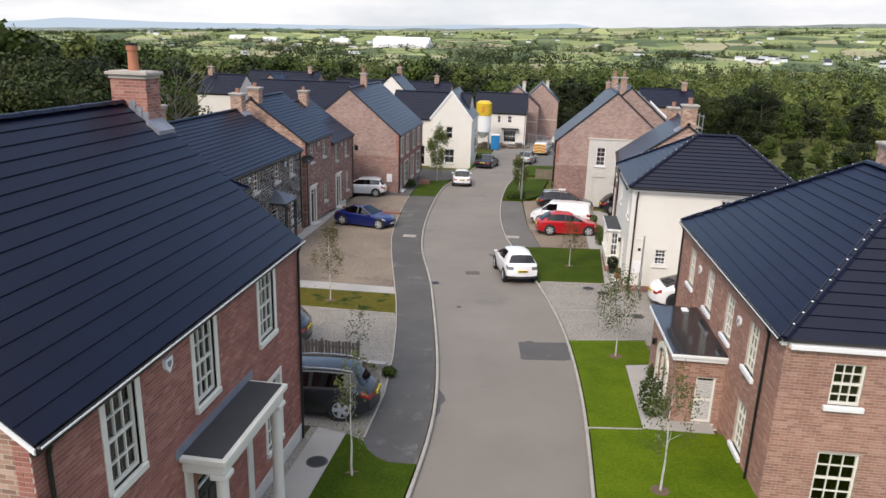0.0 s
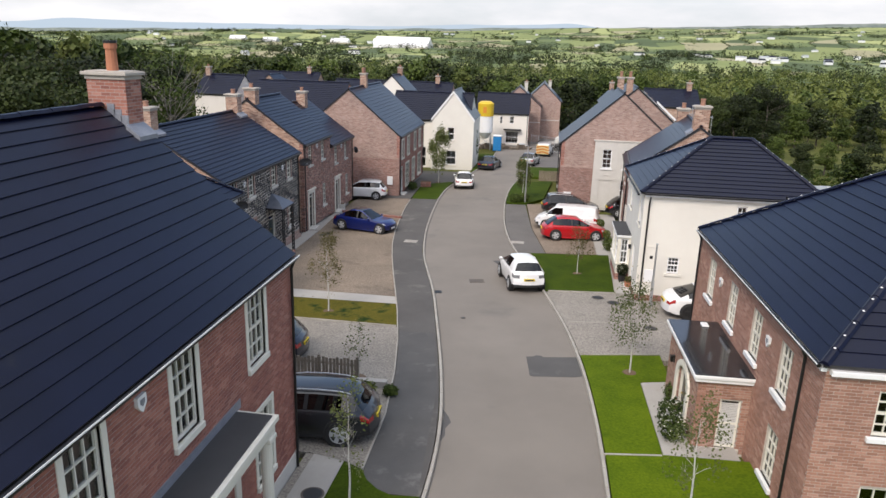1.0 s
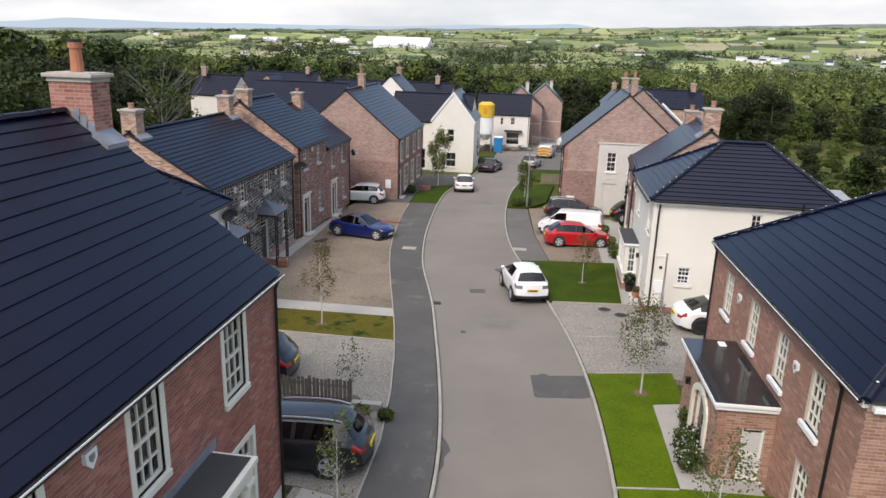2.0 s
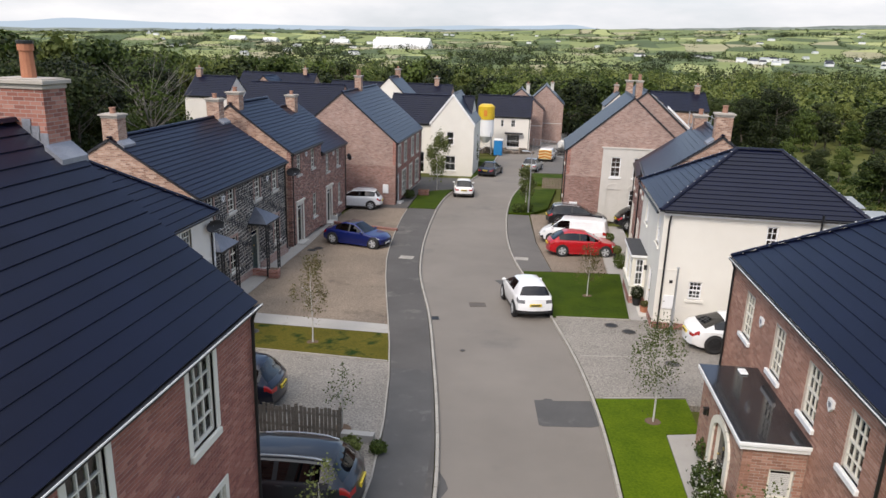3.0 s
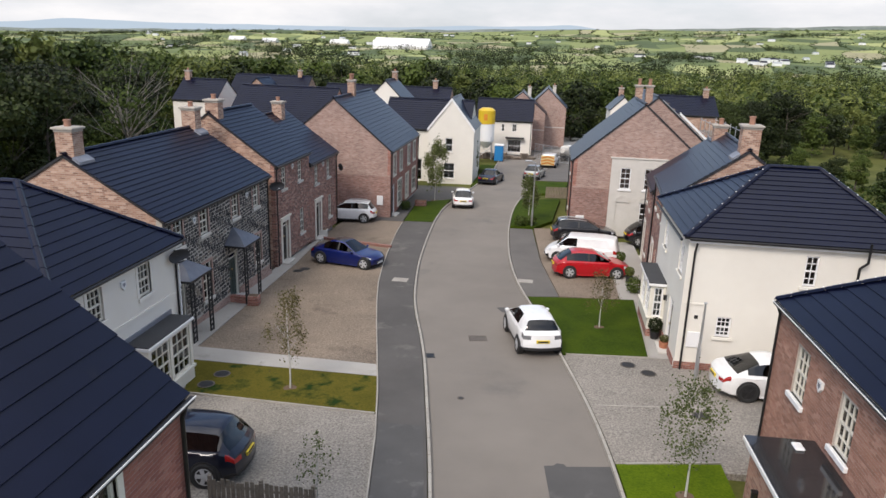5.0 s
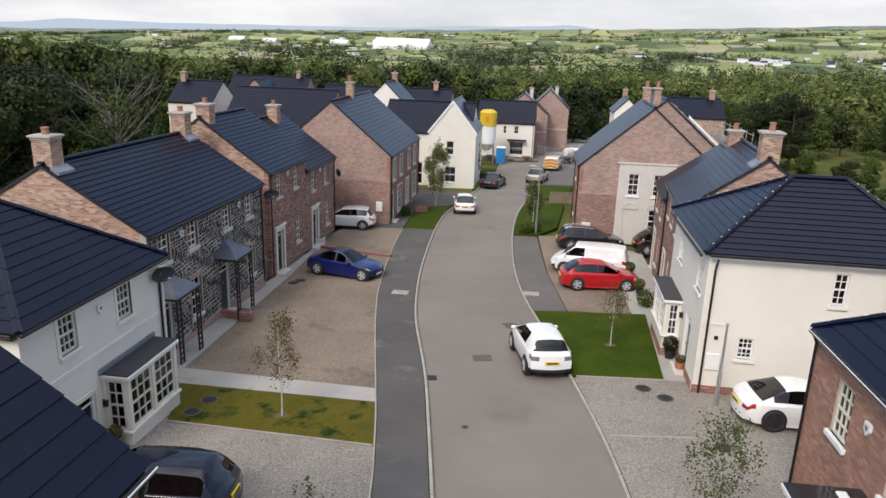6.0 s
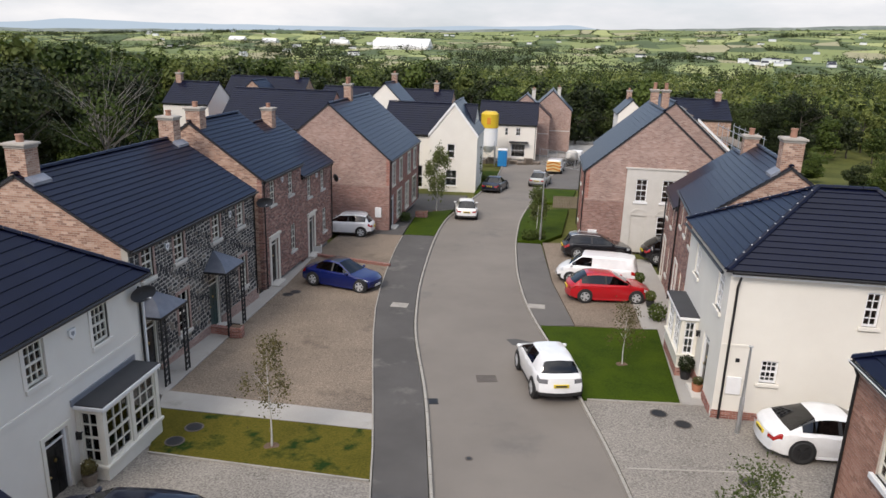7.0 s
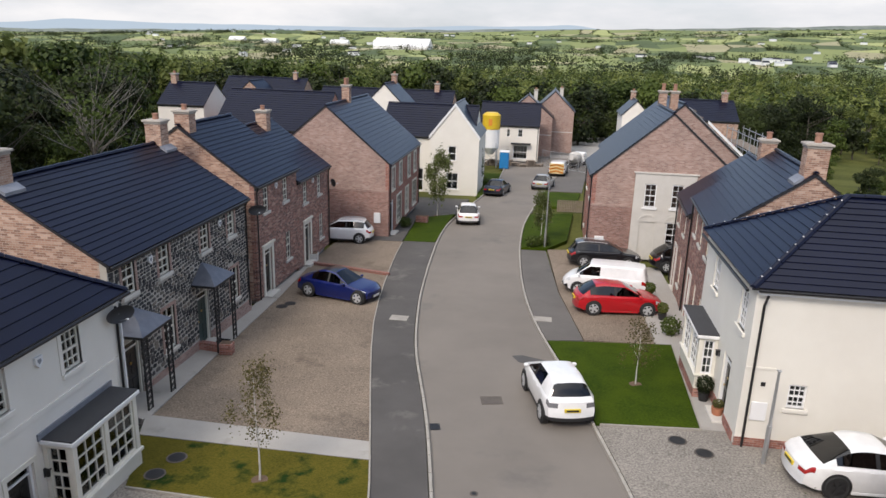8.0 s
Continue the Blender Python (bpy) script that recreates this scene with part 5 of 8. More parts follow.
# ---- houses at the end of the street ----
FW = dict(paint="painted_white", sill=None)
house_o = house("far_white_house", -10.9, 105.0, -3.1, 0, 7.7, 6.0, 4.55, 40.0, "distant white rendered house beside a building site", ("render_white", "render_white", "red_brick", "render_white"), front=[win(3.55, 3.1, 0.42, 0.95, cols=1, rows=2, **FW), win(5.0, 3.1, 0.6, 1.0, cols=2, rows=2, **FW), win(4.5, 0.3, 1.8, 1.7, cols=4, rows=2, **FW)], pipes=(7.55,))
part("bay_canopy", boxes((4.2, -0.7, 2.2, 6.7, 0.0, 2.36)), "roof_edge", house_o)
for x0, y0, z0, w, d, he, pt, lab in ((-8.4, 111.6, -3.3, 6.8, 4.0, 5.35, 40.0, "distant brick house with a steep gable"), (-4.2, 116.0, -3.3, 5.6, 8.0, 5.85, 44.0, "distant tall brick house with a gable")):
    far = house("far_brick_house", x0 + w, y0, z0, 90, d, w, he, pt, lab, ("brown_brick",) * 4, ov=0.1, courses=False)
    chimney(far, d * 0.5, w / 2 - 0.9, he + w / 2 * 0.8 - 0.6, he + w / 2 * 0.85 + 0.7, 0.45, 0.5, "cast_stone", 1)
    part("string_course", boxes((0.05, -0.03, 2.9, w - 0.05, 0.0, 3.0)), "cast_stone", far, at=left_wall(w))
for x0, y0, z0, rz, L, D, he, pt, mat, stack, lab in (
        (-35.3, 80.0, -2.4, 0, 11.2, 9.5, 5.0, 36.0, "red_brick", None, "long brick block with a wide dark roof"),
        (-43.4, 84.0, -2.6, 0, 5.2, 6.0, 6.85, 35.0, "render_white", 0.1, "white rendered house half hidden by trees"),
        (-31.0, 98.0, -3.2, 0, 17.0, 9.0, 5.8, 33.0, "tan_brick", 0.87, "far house with a long dark roof"),
        (-17.3, 90.0, -2.9, 90, 6.0, 5.6, 6.9, 45.0, "render_white", 0.85, "white house with a steep gable behind the others"),
        (11.5, 93.0, -2.8, 0, 6.5, 7.0, 7.0, 28.0, "tan_brick", 0.85, "brick house behind the scaffolding"),
        (9.7, 100.0, -2.8, 90, 6.0, 3.2, 6.6, 45.0, "render_white", 0.85, "small white gabled house far off"),
        (-51.0, 114.0, -3.6, 0, 12.5, 8.0, 6.0, 38.0, "tan_brick", 0.85, "far house under construction with a dark blue roof"),
        (-42.8, 110.5, -3.6, 90, 5.0, 3.4, 7.4, 42.0, "tan_brick", None, "far gabled brick house behind a long roof")):
    hh = house("far_house", x0, y0, z0, rz, L, D, he, pt, lab, (mat,) * 4, ov=0.12, courses=False)
    if stack:
        chimney(hh, L * stack, D / 2, he + D / 2 * math.tan(radians(pt)) - 0.6, he + D / 2 * math.tan(radians(pt)) + 1.0, 0.6, 0.6, "tan_brick", 1)
# ---- cars ----
def paint(name, colour, metal=0.0, rough=0.3):
    m, n, l, p = nodes_of(name)
    vec = coords(n, l, "Object", 1.0)
    dirt = tex_noise(n, l, vec, 3.0, 5.0)
    c2 = tuple(c * 0.88 + 0.006 for c in colour)
    l.new(ramp(n, l, dirt, [(0.35, colour), (0.75, c2)]), p.inputs["Base Color"])
    p.inputs["Metallic"].default_value, p.inputs["Roughness"].default_value = metal, rough
    p.inputs["Specular IOR Level"].default_value = 0.15
    p.inputs["Coat Weight"].default_value, p.inputs["Coat Roughness"].default_value = 0.9, 0.03
    MATS[name] = m


paint("paint_white", (0.78, 0.78, 0.77))
paint("paint_blue", (0.003, 0.010, 0.095), 0.1)
paint("paint_red", (0.42, 0.006, 0.012))
paint("paint_black", (0.006, 0.006, 0.008))
paint("paint_grey", (0.03, 0.032, 0.036), 0.5)
paint("paint_navy", (0.004, 0.006, 0.018), 0.1)
paint("paint_silver", (0.42, 0.43, 0.42), 0.6)
surface("rubber", (0.012, 0.012, 0.012), (0.022, 0.022, 0.022), 60, 3.0, 0.8, 0.2, space="Object")
surface("trim_black", (0.012, 0.012, 0.013), (0.02, 0.02, 0.021), 60, 3.0, 0.55, 0.1, space="Object")
surface("alloy", (0.42, 0.43, 0.44), (0.55, 0.56, 0.57), 60, 3.0, 0.3, 0.02, metal=0.25, space="Object")
surface("tail_red", (0.3, 0.008, 0.008), (0.36, 0.012, 0.012), 60, 3.0, 0.15, 0.0, space="Object", coat=0.6)
surface("lamp_clear", (0.5, 0.52, 0.54), (0.62, 0.64, 0.66), 60, 3.0, 0.1, 0.0, space="Object", coat=0.6)
surface("lamp_smoke", (0.1, 0.1, 0.105), (0.2, 0.2, 0.21), 20, 3.0, 0.1, 0.0, space="Object", coat=0.6)
surface("plate_yellow", (0.62, 0.46, 0.03), (0.68, 0.52, 0.05), 60, 3.0, 0.5, 0.0, space="Object")
surface("plate_white", (0.6, 0.6, 0.58), (0.68, 0.68, 0.66), 60, 3.0, 0.5, 0.0, space="Object")
surface("seat_cloth", (0.02, 0.02, 0.022), (0.04, 0.04, 0.042), 60, 3.0, 0.9, 0.1, space="Object")

WHEELS = {}


def wheel_meshes(r, rims="alloy"):
    if (r, rims) not in WHEELS:
        bm = bmesh.new()
        prof = [(r * 0.66, -0.1), (r * 0.9, -0.11), (r, -0.085), (r, 0.085), (r * 0.9, 0.11), (r * 0.66, 0.1)]
        n = 28
        rings = [[bm.verts.new((a * math.cos(2 * math.pi * i / n), b, a * math.sin(2 * math.pi * i / n))) for a, b in prof] for i in range(n)]
        for i in range(n):
            p, q = rings[i], rings[(i + 1) % n]
            for k in range(len(prof) - 1):
                bm.faces.new((p[k], p[k + 1], q[k + 1], q[k]))
        bmesh.ops.recalc_face_normals(bm, faces=bm.faces)
        tyre = mesh_of("tyre", bm, "rubber", True)
        bm = bmesh.new()
        tube(bm, (0, 0.06, 0), (0, 0.075, 0), r * 0.66, None, 24)
        rim_back = mesh_of("rim_dish", bm, "trim_black")
        bm = bmesh.new()
        for i in range(5):
            a = 2 * math.pi * i / 5
            d = Vector((math.cos(a), 0, math.sin(a)))
            sd = Vector((-math.sin(a), 0, math.cos(a))) * 0.055 * r / 0.33
            vs = [bm.verts.new(c) for c in (d * 0.02 + sd * 0.7 + Vector((0, 0.11, 0)), d * r * 0.64 + sd + Vector((0, 0.1, 0)), d * r * 0.64 - sd + Vector((0, 0.1, 0)), d * 0.02 - sd * 0.7 + Vector((0, 0.11, 0)))]
            lo = [bm.verts.new(v.co - Vector((0, 0.05, 0))) for v in vs]
            bm.faces.new(vs)
            for k in range(4):
                bm.faces.new((vs[k], vs[(k + 1) % 4], lo[(k + 1) % 4], lo[k]))
        bmesh.ops.recalc_face_normals(bm, faces=bm.faces)
        for i in range(24):
            a, b = 2 * math.pi * i / 24, 2 * math.pi * (i + 1) / 24
            f = [bm.verts.new((q * math.cos(t), 0.105, q * math.sin(t))) for q, t in ((r * 0.6, a), (r * 0.67, a), (r * 0.67, b), (r * 0.6, b))]
            bm.faces.new(list(reversed(f)))
        tube(bm, (0, 0.1, 0), (0, 0.12, 0), r * 0.17, None, 12)
        WHEELS[r, rims] = (tyre, mesh_of("rim", bm, rims), rim_back)
    return WHEELS[r, rims]


def smoothstep(a, b, x):
    t = min(1.0, max(0.0, (x - a) / (b - a)))
    return t * t * (3 - 2 * t)


def car(name, label, x, y, heading, colour, L, W, H, line, glass, axles, r=0.33, clear=0.19, roof_w=0.66, plate="plate_yellow", rails=False, panel=False, group="", dz=0.0, skirt="trim_black", lift=0.075, sides=None, rims="alloy", tail=0.84, roof_paint=None, lens="tail_red"):
    """A parked car, front along local +x, as one skin of lofted sections with the windows cut out of it.
    line: belt height as (place along the length 0 rear to 1 front, height); glass: windscreen foot, roof front,
    roof rear, rear-window foot; sides: the side windows' rear and front ends; axles: rear and front."""
    zg = ground_z(x, y) + lift + dz
    c = thing(name, Matrix.Translation((x, y, zg)) @ Euler((math.atan(SLOPE), 0, 0)).to_matrix().to_4x4() @ pose(0, 0, 0, rz=heading), label, "car", group or "parked cars")
    px, pz = [p[0] for p in line], [p[1] for p in line]
    half = W / 2
    ta, tb, tc, td = glass
    s0, s1 = sides or (tc - 0.02 if not panel else tb - 0.12, ta - 0.035)
    ss = np.linspace(0, 1, 401)
    belt = np.interp(ss, px, pz)
    roof_mid = (tb + tc) / 2
    top_line = np.interp(ss, [td - 0.001, td, tc, (roof_mid + tc) / 2, roof_mid, tb, ta, ta + 0.001], [0, float(np.interp(td, px, pz)), H - 0.055, H - 0.008, H, H - 0.045, float(np.interp(ta, px, pz)), 0])
    gh = np.maximum(0.0, top_line - belt)
    win = 13
    gh = np.convolve(np.pad(gh, win // 2, mode="edge"), np.ones(win) / win, mode="valid")
    belt = np.convolve(np.pad(belt, win // 2, mode="edge"), np.ones(win) / win, mode="valid")
    ghm = float(gh.max())

    def width(t):
        if t < 0.5:
            return half * (tail + (1 - tail) * smoothstep(-0.02, 0.13, t) ** 0.7)
        return half * (0.72 + 0.28 * smoothstep(-0.02, 0.2, 1 - t) ** 0.7)

    def section(t):
        w, bz, g = width(t), float(np.interp(t, ss, belt)), float(np.interp(t, ss, gh))
        e = min(t, 1 - t)
        low = clear + 0.1 * (1 - smoothstep(0.0, 0.09, e))
        s = min(1.0, g / (0.8 * ghm))
        wr = half * roof_w * (0.9 + 0.1 * smoothstep(0, 0.3, t))
        # sides swell over the wheels
        sw = 1.0 + 0.022 * sum(max(0.0, 1 - abs(t - ax) / 0.11) for ax in axles)
        h = bz - low
        topx = (0.80 * w) * (1 - s) + (wr - 0.07) * s
        return [(0.0, low), (w * 0.84, low), (w * 0.95, low + 0.06 * h), (w * 0.978, low + 0.2 * h), (w * 0.99 * sw, low + 0.42 * h), (w * sw, low + 0.56 * h), (w * 0.985 * sw, low + 0.72 * h), (w * 0.985 * sw, low + 0.9 * h), (w * 0.955, bz - 0.03 * h), (w * 0.92, bz), (w * 0.91, bz + 0.012 + 0.02 * s),
                (0.87 * w * (1 - s) + (wr + 0.012) * s, bz + 0.015 + 0.84 * g), (topx, bz + 0.02 + 0.965 * g), (topx * 0.55, bz + 0.024 + 0.995 * g), (0.0, bz + 0.034 + g)]

    def spot(t, y, z):
        """A point of the skin: both ends are bowed in plan, and the tail leans forward towards its top."""
        f = (y / half) ** 2
        bow = 0.17 * f * smoothstep(0.2, 0.0, t) - 0.24 * f * smoothstep(0.87, 1.0, t)
        lean = 0.1 * max(0.0, min(1.0, (z - clear - 0.35) / 0.6)) * smoothstep(0.12, 0.0, t) - 0.06 * smoothstep(clear + 0.3, clear, z) * smoothstep(0.9, 1.0, t)
        return Vector(((t - 0.5) * L + bow + lean, y, z))

    keys = sorted({round(k, 4) for k in list(np.linspace(0, 1, 33)) + [0.008, 0.02, 0.05, 0.075, 0.92, 0.95, 0.98, 0.992, ta, tb, tc, td, s0, s1, (s0 + s1) / 2 - 0.012, (s0 + s1) / 2 + 0.012, tb + 0.012, tc - 0.012, ta - 0.014, td + 0.014]})
    keys = [k for k in keys if 0 <= k <= 1]
    grid = [[spot(t, a, b) for a, b in section(t)] for t in keys]
    n_row = len(grid[0])
    groups = {"body": []}
    for i in range(len(keys) - 1):
        t = (keys[i] + keys[i + 1]) / 2
        for k in range(n_row - 1):
            for sgn in (1, -1):
                kind = "body"
                if k == 10 and s0 < t < s1 and float(np.interp(t, ss, gh)) > 0.06:
                    mid_t = (s0 + s1) / 2
                    kind = ("pillar", sgn) if abs(t - mid_t) < 0.0125 and not panel else ("side", sgn, t > mid_t)
                elif k >= 12 and tb + 0.006 < t < ta - 0.012:
                    kind = "windscreen"
                elif k >= 11 and td + 0.012 < t < tc - 0.006 and not panel:
                    kind = "rear_window"
                elif k >= 12 and tc < t < tb and roof_paint:
                    kind = "roof_panel"
                elif k in (6, 7) and t < 0.05:
                    kind = ("tail_light", sgn)
                elif k in (6, 7) and 0.9 < t < 0.985 - 0.03 * (k == 6):
                    kind = ("headlight", sgn)
                elif k in (1, 2) and t < 0.075:
                    kind = "rear_bumper"
                elif k in ((1, 2, 3) if panel else (1, 2)) and t > 0.95:
                    kind = "front_bumper"
                groups.setdefault(kind, []).append((i, k, sgn))

    def skin(nm, cells, mat, inset=0.0, smooth=True, side=1):
        b, seen = bmesh.new(), {}

        def vert(i, k, sgn):
            p = grid[i][k]
            key = (i, k, 1 if p.y == 0 else sgn)
            if key not in seen:
                seen[key] = b.verts.new((p.x, sgn * p.y * (1 - inset), p.z - inset * 0.6))
            return seen[key]

        for i, k, sgn in cells:
            q = [vert(i, k, sgn), vert(i + 1, k, sgn), vert(i + 1, k + 1, sgn), vert(i, k + 1, sgn)]
            q = [v for j, v in enumerate(q) if v not in q[:j]]
            if len(q) > 2:
                b.faces.new(list(reversed(q)) if sgn > 0 else q)
        if nm in ("body", "tail_light", "rear_bumper", "front_bumper"):
            # the two ends, across the car in columns
            cols = (1.0, 0.62, 0.3, 0.0, -0.3, -0.62, -1.0)
            for i, t in ((0, 0.0), (len(keys) - 1, 1.0)):
                for k in range(1, n_row - 1):
                    for a, f in enumerate(zip(cols[:-1], cols[1:])):
                        lit = t == 0.0 and k in (6, 7) and (a in (0, 5))
                        low_end = k in ((1, 2, 3) if panel and t else (1, 2))
                        own = ("tail_light" if lit else ("rear_bumper" if t == 0.0 else "front_bumper") if low_end else "body")
                        if own != nm or (lit and (a == 0) != (side > 0)):
                            continue
                        q = []
                        for kk, ff in ((k, f[0]), (k, f[1]), (k + 1, f[1]), (k + 1, f[0])):
                            y, z = section(t)[kk]
                            if abs(ff) == 1.0:
                                q.append(vert(i, kk, 1 if ff > 0 else -1))
                            else:
                                key = (i, kk, round(ff * y, 4), "cap")
                                if key not in seen:
                                    seen[key] = b.verts.new(spot(t, ff * y, z))
                                q.append(seen[key])
                        q = [v for n, v in enumerate(q) if v not in q[:n]]
                        if len(q) > 2 and b.faces.get(q) is None:
                            b.faces.new(q)
            bmesh.ops.remove_doubles(b, verts=b.verts[:], dist=0.0008)
            bmesh.ops.recalc_face_normals(b, faces=b.faces)
        ob = part(nm, b, mat, c, smooth=smooth)
        ob.data.set_sharp_from_angle(angle=radians(34))
        return ob

    skin("body", groups.pop("body"), colour)
    for kind, cells in groups.items():
        nm = kind if isinstance(kind, str) else kind[0]
        if nm == "pillar":
            skin("door_pillar", cells, "trim_black")
        elif nm in ("windscreen", "rear_window"):
            skin(nm, cells, "car_glass", 0.004)
        elif nm == "side":
            skin("side_window", cells, "car_glass", 0.004)
        elif nm == "tail_light":
            skin(nm, cells, lens, side=kind[1])
        elif nm == "headlight":
            skin(nm, cells, "lamp_clear")
        elif nm == "roof_panel":
            skin(nm, cells, roof_paint)
        else:
            skin(nm, cells, skirt)

    def at(t, k):
        q = section(t)[k]
        return spot(t, q[0], q[1])

    def both(v, s):
        return Vector((v.x, v.y * s, v.z))

    for s in (1, -1):
        if rails:
            bm = bmesh.new()
            ts = [tb - 0.03 - (tb - tc - 0.04) * i / 6 for i in range(7)]
            pts = [both(at(t, 12), s) + Vector((0, 0, 0.045 if 0 < i < 6 else 0.01)) for i, t in enumerate(ts)]
            loops = [[bm.verts.new(p + Vector((0, 0.02 * math.cos(a), 0.02 * math.sin(a)))) for a in [math.pi * j / 3 for j in range(6)]] for p in pts]
            for a, b in zip(loops[:-1], loops[1:]):
                for j in range(6):
                    bm.faces.new((a[j], a[(j + 1) % 6], b[(j + 1) % 6], b[j]))
            bmesh.ops.recalc_face_normals(bm, faces=bm.faces)
            part("roof_rail", bm, "alloy", c)
        bm = bmesh.new()
        m = both(at(ta - 0.05, 9), s) + Vector((0, s * 0.09, 0.06))
        box(bm, -0.06, -0.1, -0.065, 0.07, 0.1, 0.065, bevel=0.045)
        bmesh.ops.translate(bm, verts=bm.verts[:], vec=m)
        part("mirror", bm, colour, c, smooth=True)
        for hx in ((s0 + s1) / 2 - 0.03, s0 + 0.06) if not panel else (0.6,):
            p = both(at(hx, 7), s)
            part("door_handle", boxes((p.x - 0.09, p.y - 0.015, p.z - 0.012, p.x + 0.09, p.y + 0.015, p.z + 0.014), bevel=0.008), colour, c)
        part("sill_trim", boxes(((axles[0] - 0.5) * L + r * 1.2, s * half * 0.945 - 0.02, clear - 0.02, (axles[1] - 0.5) * L - r * 1.2, s * half * 0.945 + 0.02, clear + 0.06), bevel=0.01), skirt, c)
        for ax in axles:
            X = (ax - 0.5) * L
            wy = width(ax) * 1.018
            bm = bmesh.new()
            tube(bm, (X, s * (wy - 0.2), r * 1.03), (X, s * (wy + 0.006), r * 1.03), r * 1.13, None, 28)
            part("wheel_arch", bm, "trim_black", c)
            ty, rm, rb = wheel_meshes(r, rims)
            wh = part("wheel", ty, None, c, at=pose(X, s * (wy - 0.072), r, rz=0 if s > 0 else 180))
            part("rim", rm, None, wh)
            part("rim_dish", rb, None, wh)
    fe = width(1.0)
    part("grille", boxes((L * 0.5 - 0.1, -fe * 0.5, clear + 0.18, L * 0.5 + 0.008, fe * 0.5, clear + 0.3), bevel=0.03), "trim_black", c)
    zp = clear + 0.42
    part("number_plate", boxes((-L * 0.5 - 0.014, -0.26, zp, -L * 0.5 + 0.07, 0.26, zp + 0.11)), plate, c, "yellow rear plate")
    part("plate_bar", boxes((-L * 0.5 - 0.018, -0.2, zp + 0.025, -L * 0.5 - 0.0145, 0.2, zp + 0.085)), "trim_black", c)
    part("number_plate", boxes((L * 0.5 - 0.03, -0.26, clear + 0.16, L * 0.5 + 0.02, 0.26, clear + 0.27)), "plate_white", c, "white front plate")
    zb = float(np.interp(0.5, ss, belt))
    fa, fd = (ta - 0.5) * L, (td - 0.5) * L
    part("cabin_floor", boxes((max(fd + 0.25, -L * 0.42), -half * 0.78, zb - 0.2, fa - 0.35, half * 0.78, zb - 0.14)), "seat_cloth", c)
    for sy in (0.36, -0.36):
        part("seat", boxes((fa - 1.3, sy - 0.22, zb - 0.14, fa - 1.1, sy + 0.22, zb + 0.22), bevel=0.05), "seat_cloth", c)
    return c


HATCH = [(0, 0.72), (0.02, 0.86), (0.1, 0.93), (0.5, 0.90), (0.68, 0.90), (0.75, 0.87), (0.9, 0.78), (0.975, 0.68), (1, 0.56)]
SUV = [(0, 0.8), (0.02, 0.95), (0.1, 1.02), (0.5, 0.98), (0.7, 0.98), (0.77, 0.95), (0.92, 0.83), (0.98, 0.68), (1, 0.52)]
COUPE = [(0, 0.68), (0.02, 0.84), (0.14, 0.91), (0.5, 0.86), (0.66, 0.86), (0.73, 0.83), (0.9, 0.74), (0.975, 0.65), (1, 0.54)]
VAN = [(0, 0.95), (0.01, 1.02), (0.1, 1.05), (0.6, 1.02), (0.78, 1.0), (0.84, 0.96), (0.95, 0.8), (0.985, 0.66), (1, 0.5)]
CROSSOVER = [(0, 0.9), (0.02, 0.98), (0.12, 1.03), (0.5, 0.98), (0.7, 0.98), (0.77, 0.95), (0.92, 0.83), (0.98, 0.68), (1, 0.52)]
suv_glass, hatch_glass, coupe_glass, estate_glass = (0.77, 0.57, 0.14, 0.02), (0.76, 0.54, 0.22, 0.03), (0.73, 0.52, 0.32, 0.13), (0.75, 0.55, 0.1, 0.01)

# ---- the cars ----
car("crossover_car", "white compact crossover parked against the kerb", -1.2, 35.15, 104.5, "paint_white", 3.92, 1.66, 1.5, CROSSOVER, (0.79, 0.55, 0.14, 0.025), (0.185, 0.80), r=0.345, clear=0.22, roof_w=0.64, sides=(0.3, 0.75), lift=0.005, tail=0.9, lens="lamp_smoke")
car("coupe_car", "glossy dark blue two-door coupe on brown gravel", -11.83, 45.13, -15.5, "paint_blue", 4.2, 1.76, 1.38, COUPE, coupe_glass, (0.205, 0.862), r=0.34, clear=0.15, skirt="paint_blue", lift=0.085, sides=(0.24, 0.69), roof_paint="paint_black")
car("hatchback_car", "glossy red hatchback parked on brown gravel", 1.7, 45.6, 8.0, "paint_red", 4.15, 1.76, 1.4, HATCH, hatch_glass, (0.2, 0.805), r=0.33, clear=0.16, lift=0.085, sides=(0.15, 0.73), skirt="paint_red")
car("panel_van", "small white panel van on brown gravel", 1.38, 48.4, 172.0, "paint_white", 4.35, 1.8, 1.62, VAN, (0.85, 0.68, 0.03, 0.005), (0.17, 0.80), r=0.32, clear=0.18, panel=True, roof_w=0.82, lift=0.085, sides=(0.56, 0.8), tail=0.93)
car("estate_car", "black estate car with silver rails beside a white van", 1.7, 54.3, 6.0, "paint_black", 4.3, 1.76, 1.38, HATCH, estate_glass, (0.2, 0.8), r=0.33, rails=True, lift=0.085, sides=(0.08, 0.72))
car("small_car", "black hatchback beside a brick house", 6.2, 54.0, 8.0, "paint_black", 3.8, 1.66, 1.45, HATCH, hatch_glass, (0.19, 0.81), r=0.31, lift=0.085, sides=(0.15, 0.73))
car("estate_suv", "large dark grey sports utility car with silver roof rails", -6.88, 18.8, 183.0, "paint_grey", 4.7, 1.88, 1.44, SUV, (0.75, 0.58, 0.14, 0.03), (0.205, 0.80), r=0.38, clear=0.22, rails=True, lift=0.08, sides=(0.1, 0.72))
car("estate_suv", "dark blue sports utility car on grey gravel", -10.6, 23.55, 184.0, "paint_navy", 4.5, 1.84, 1.47, SUV, suv_glass, (0.2, 0.8), r=0.36, clear=0.22, lift=0.085, sides=(0.1, 0.73))
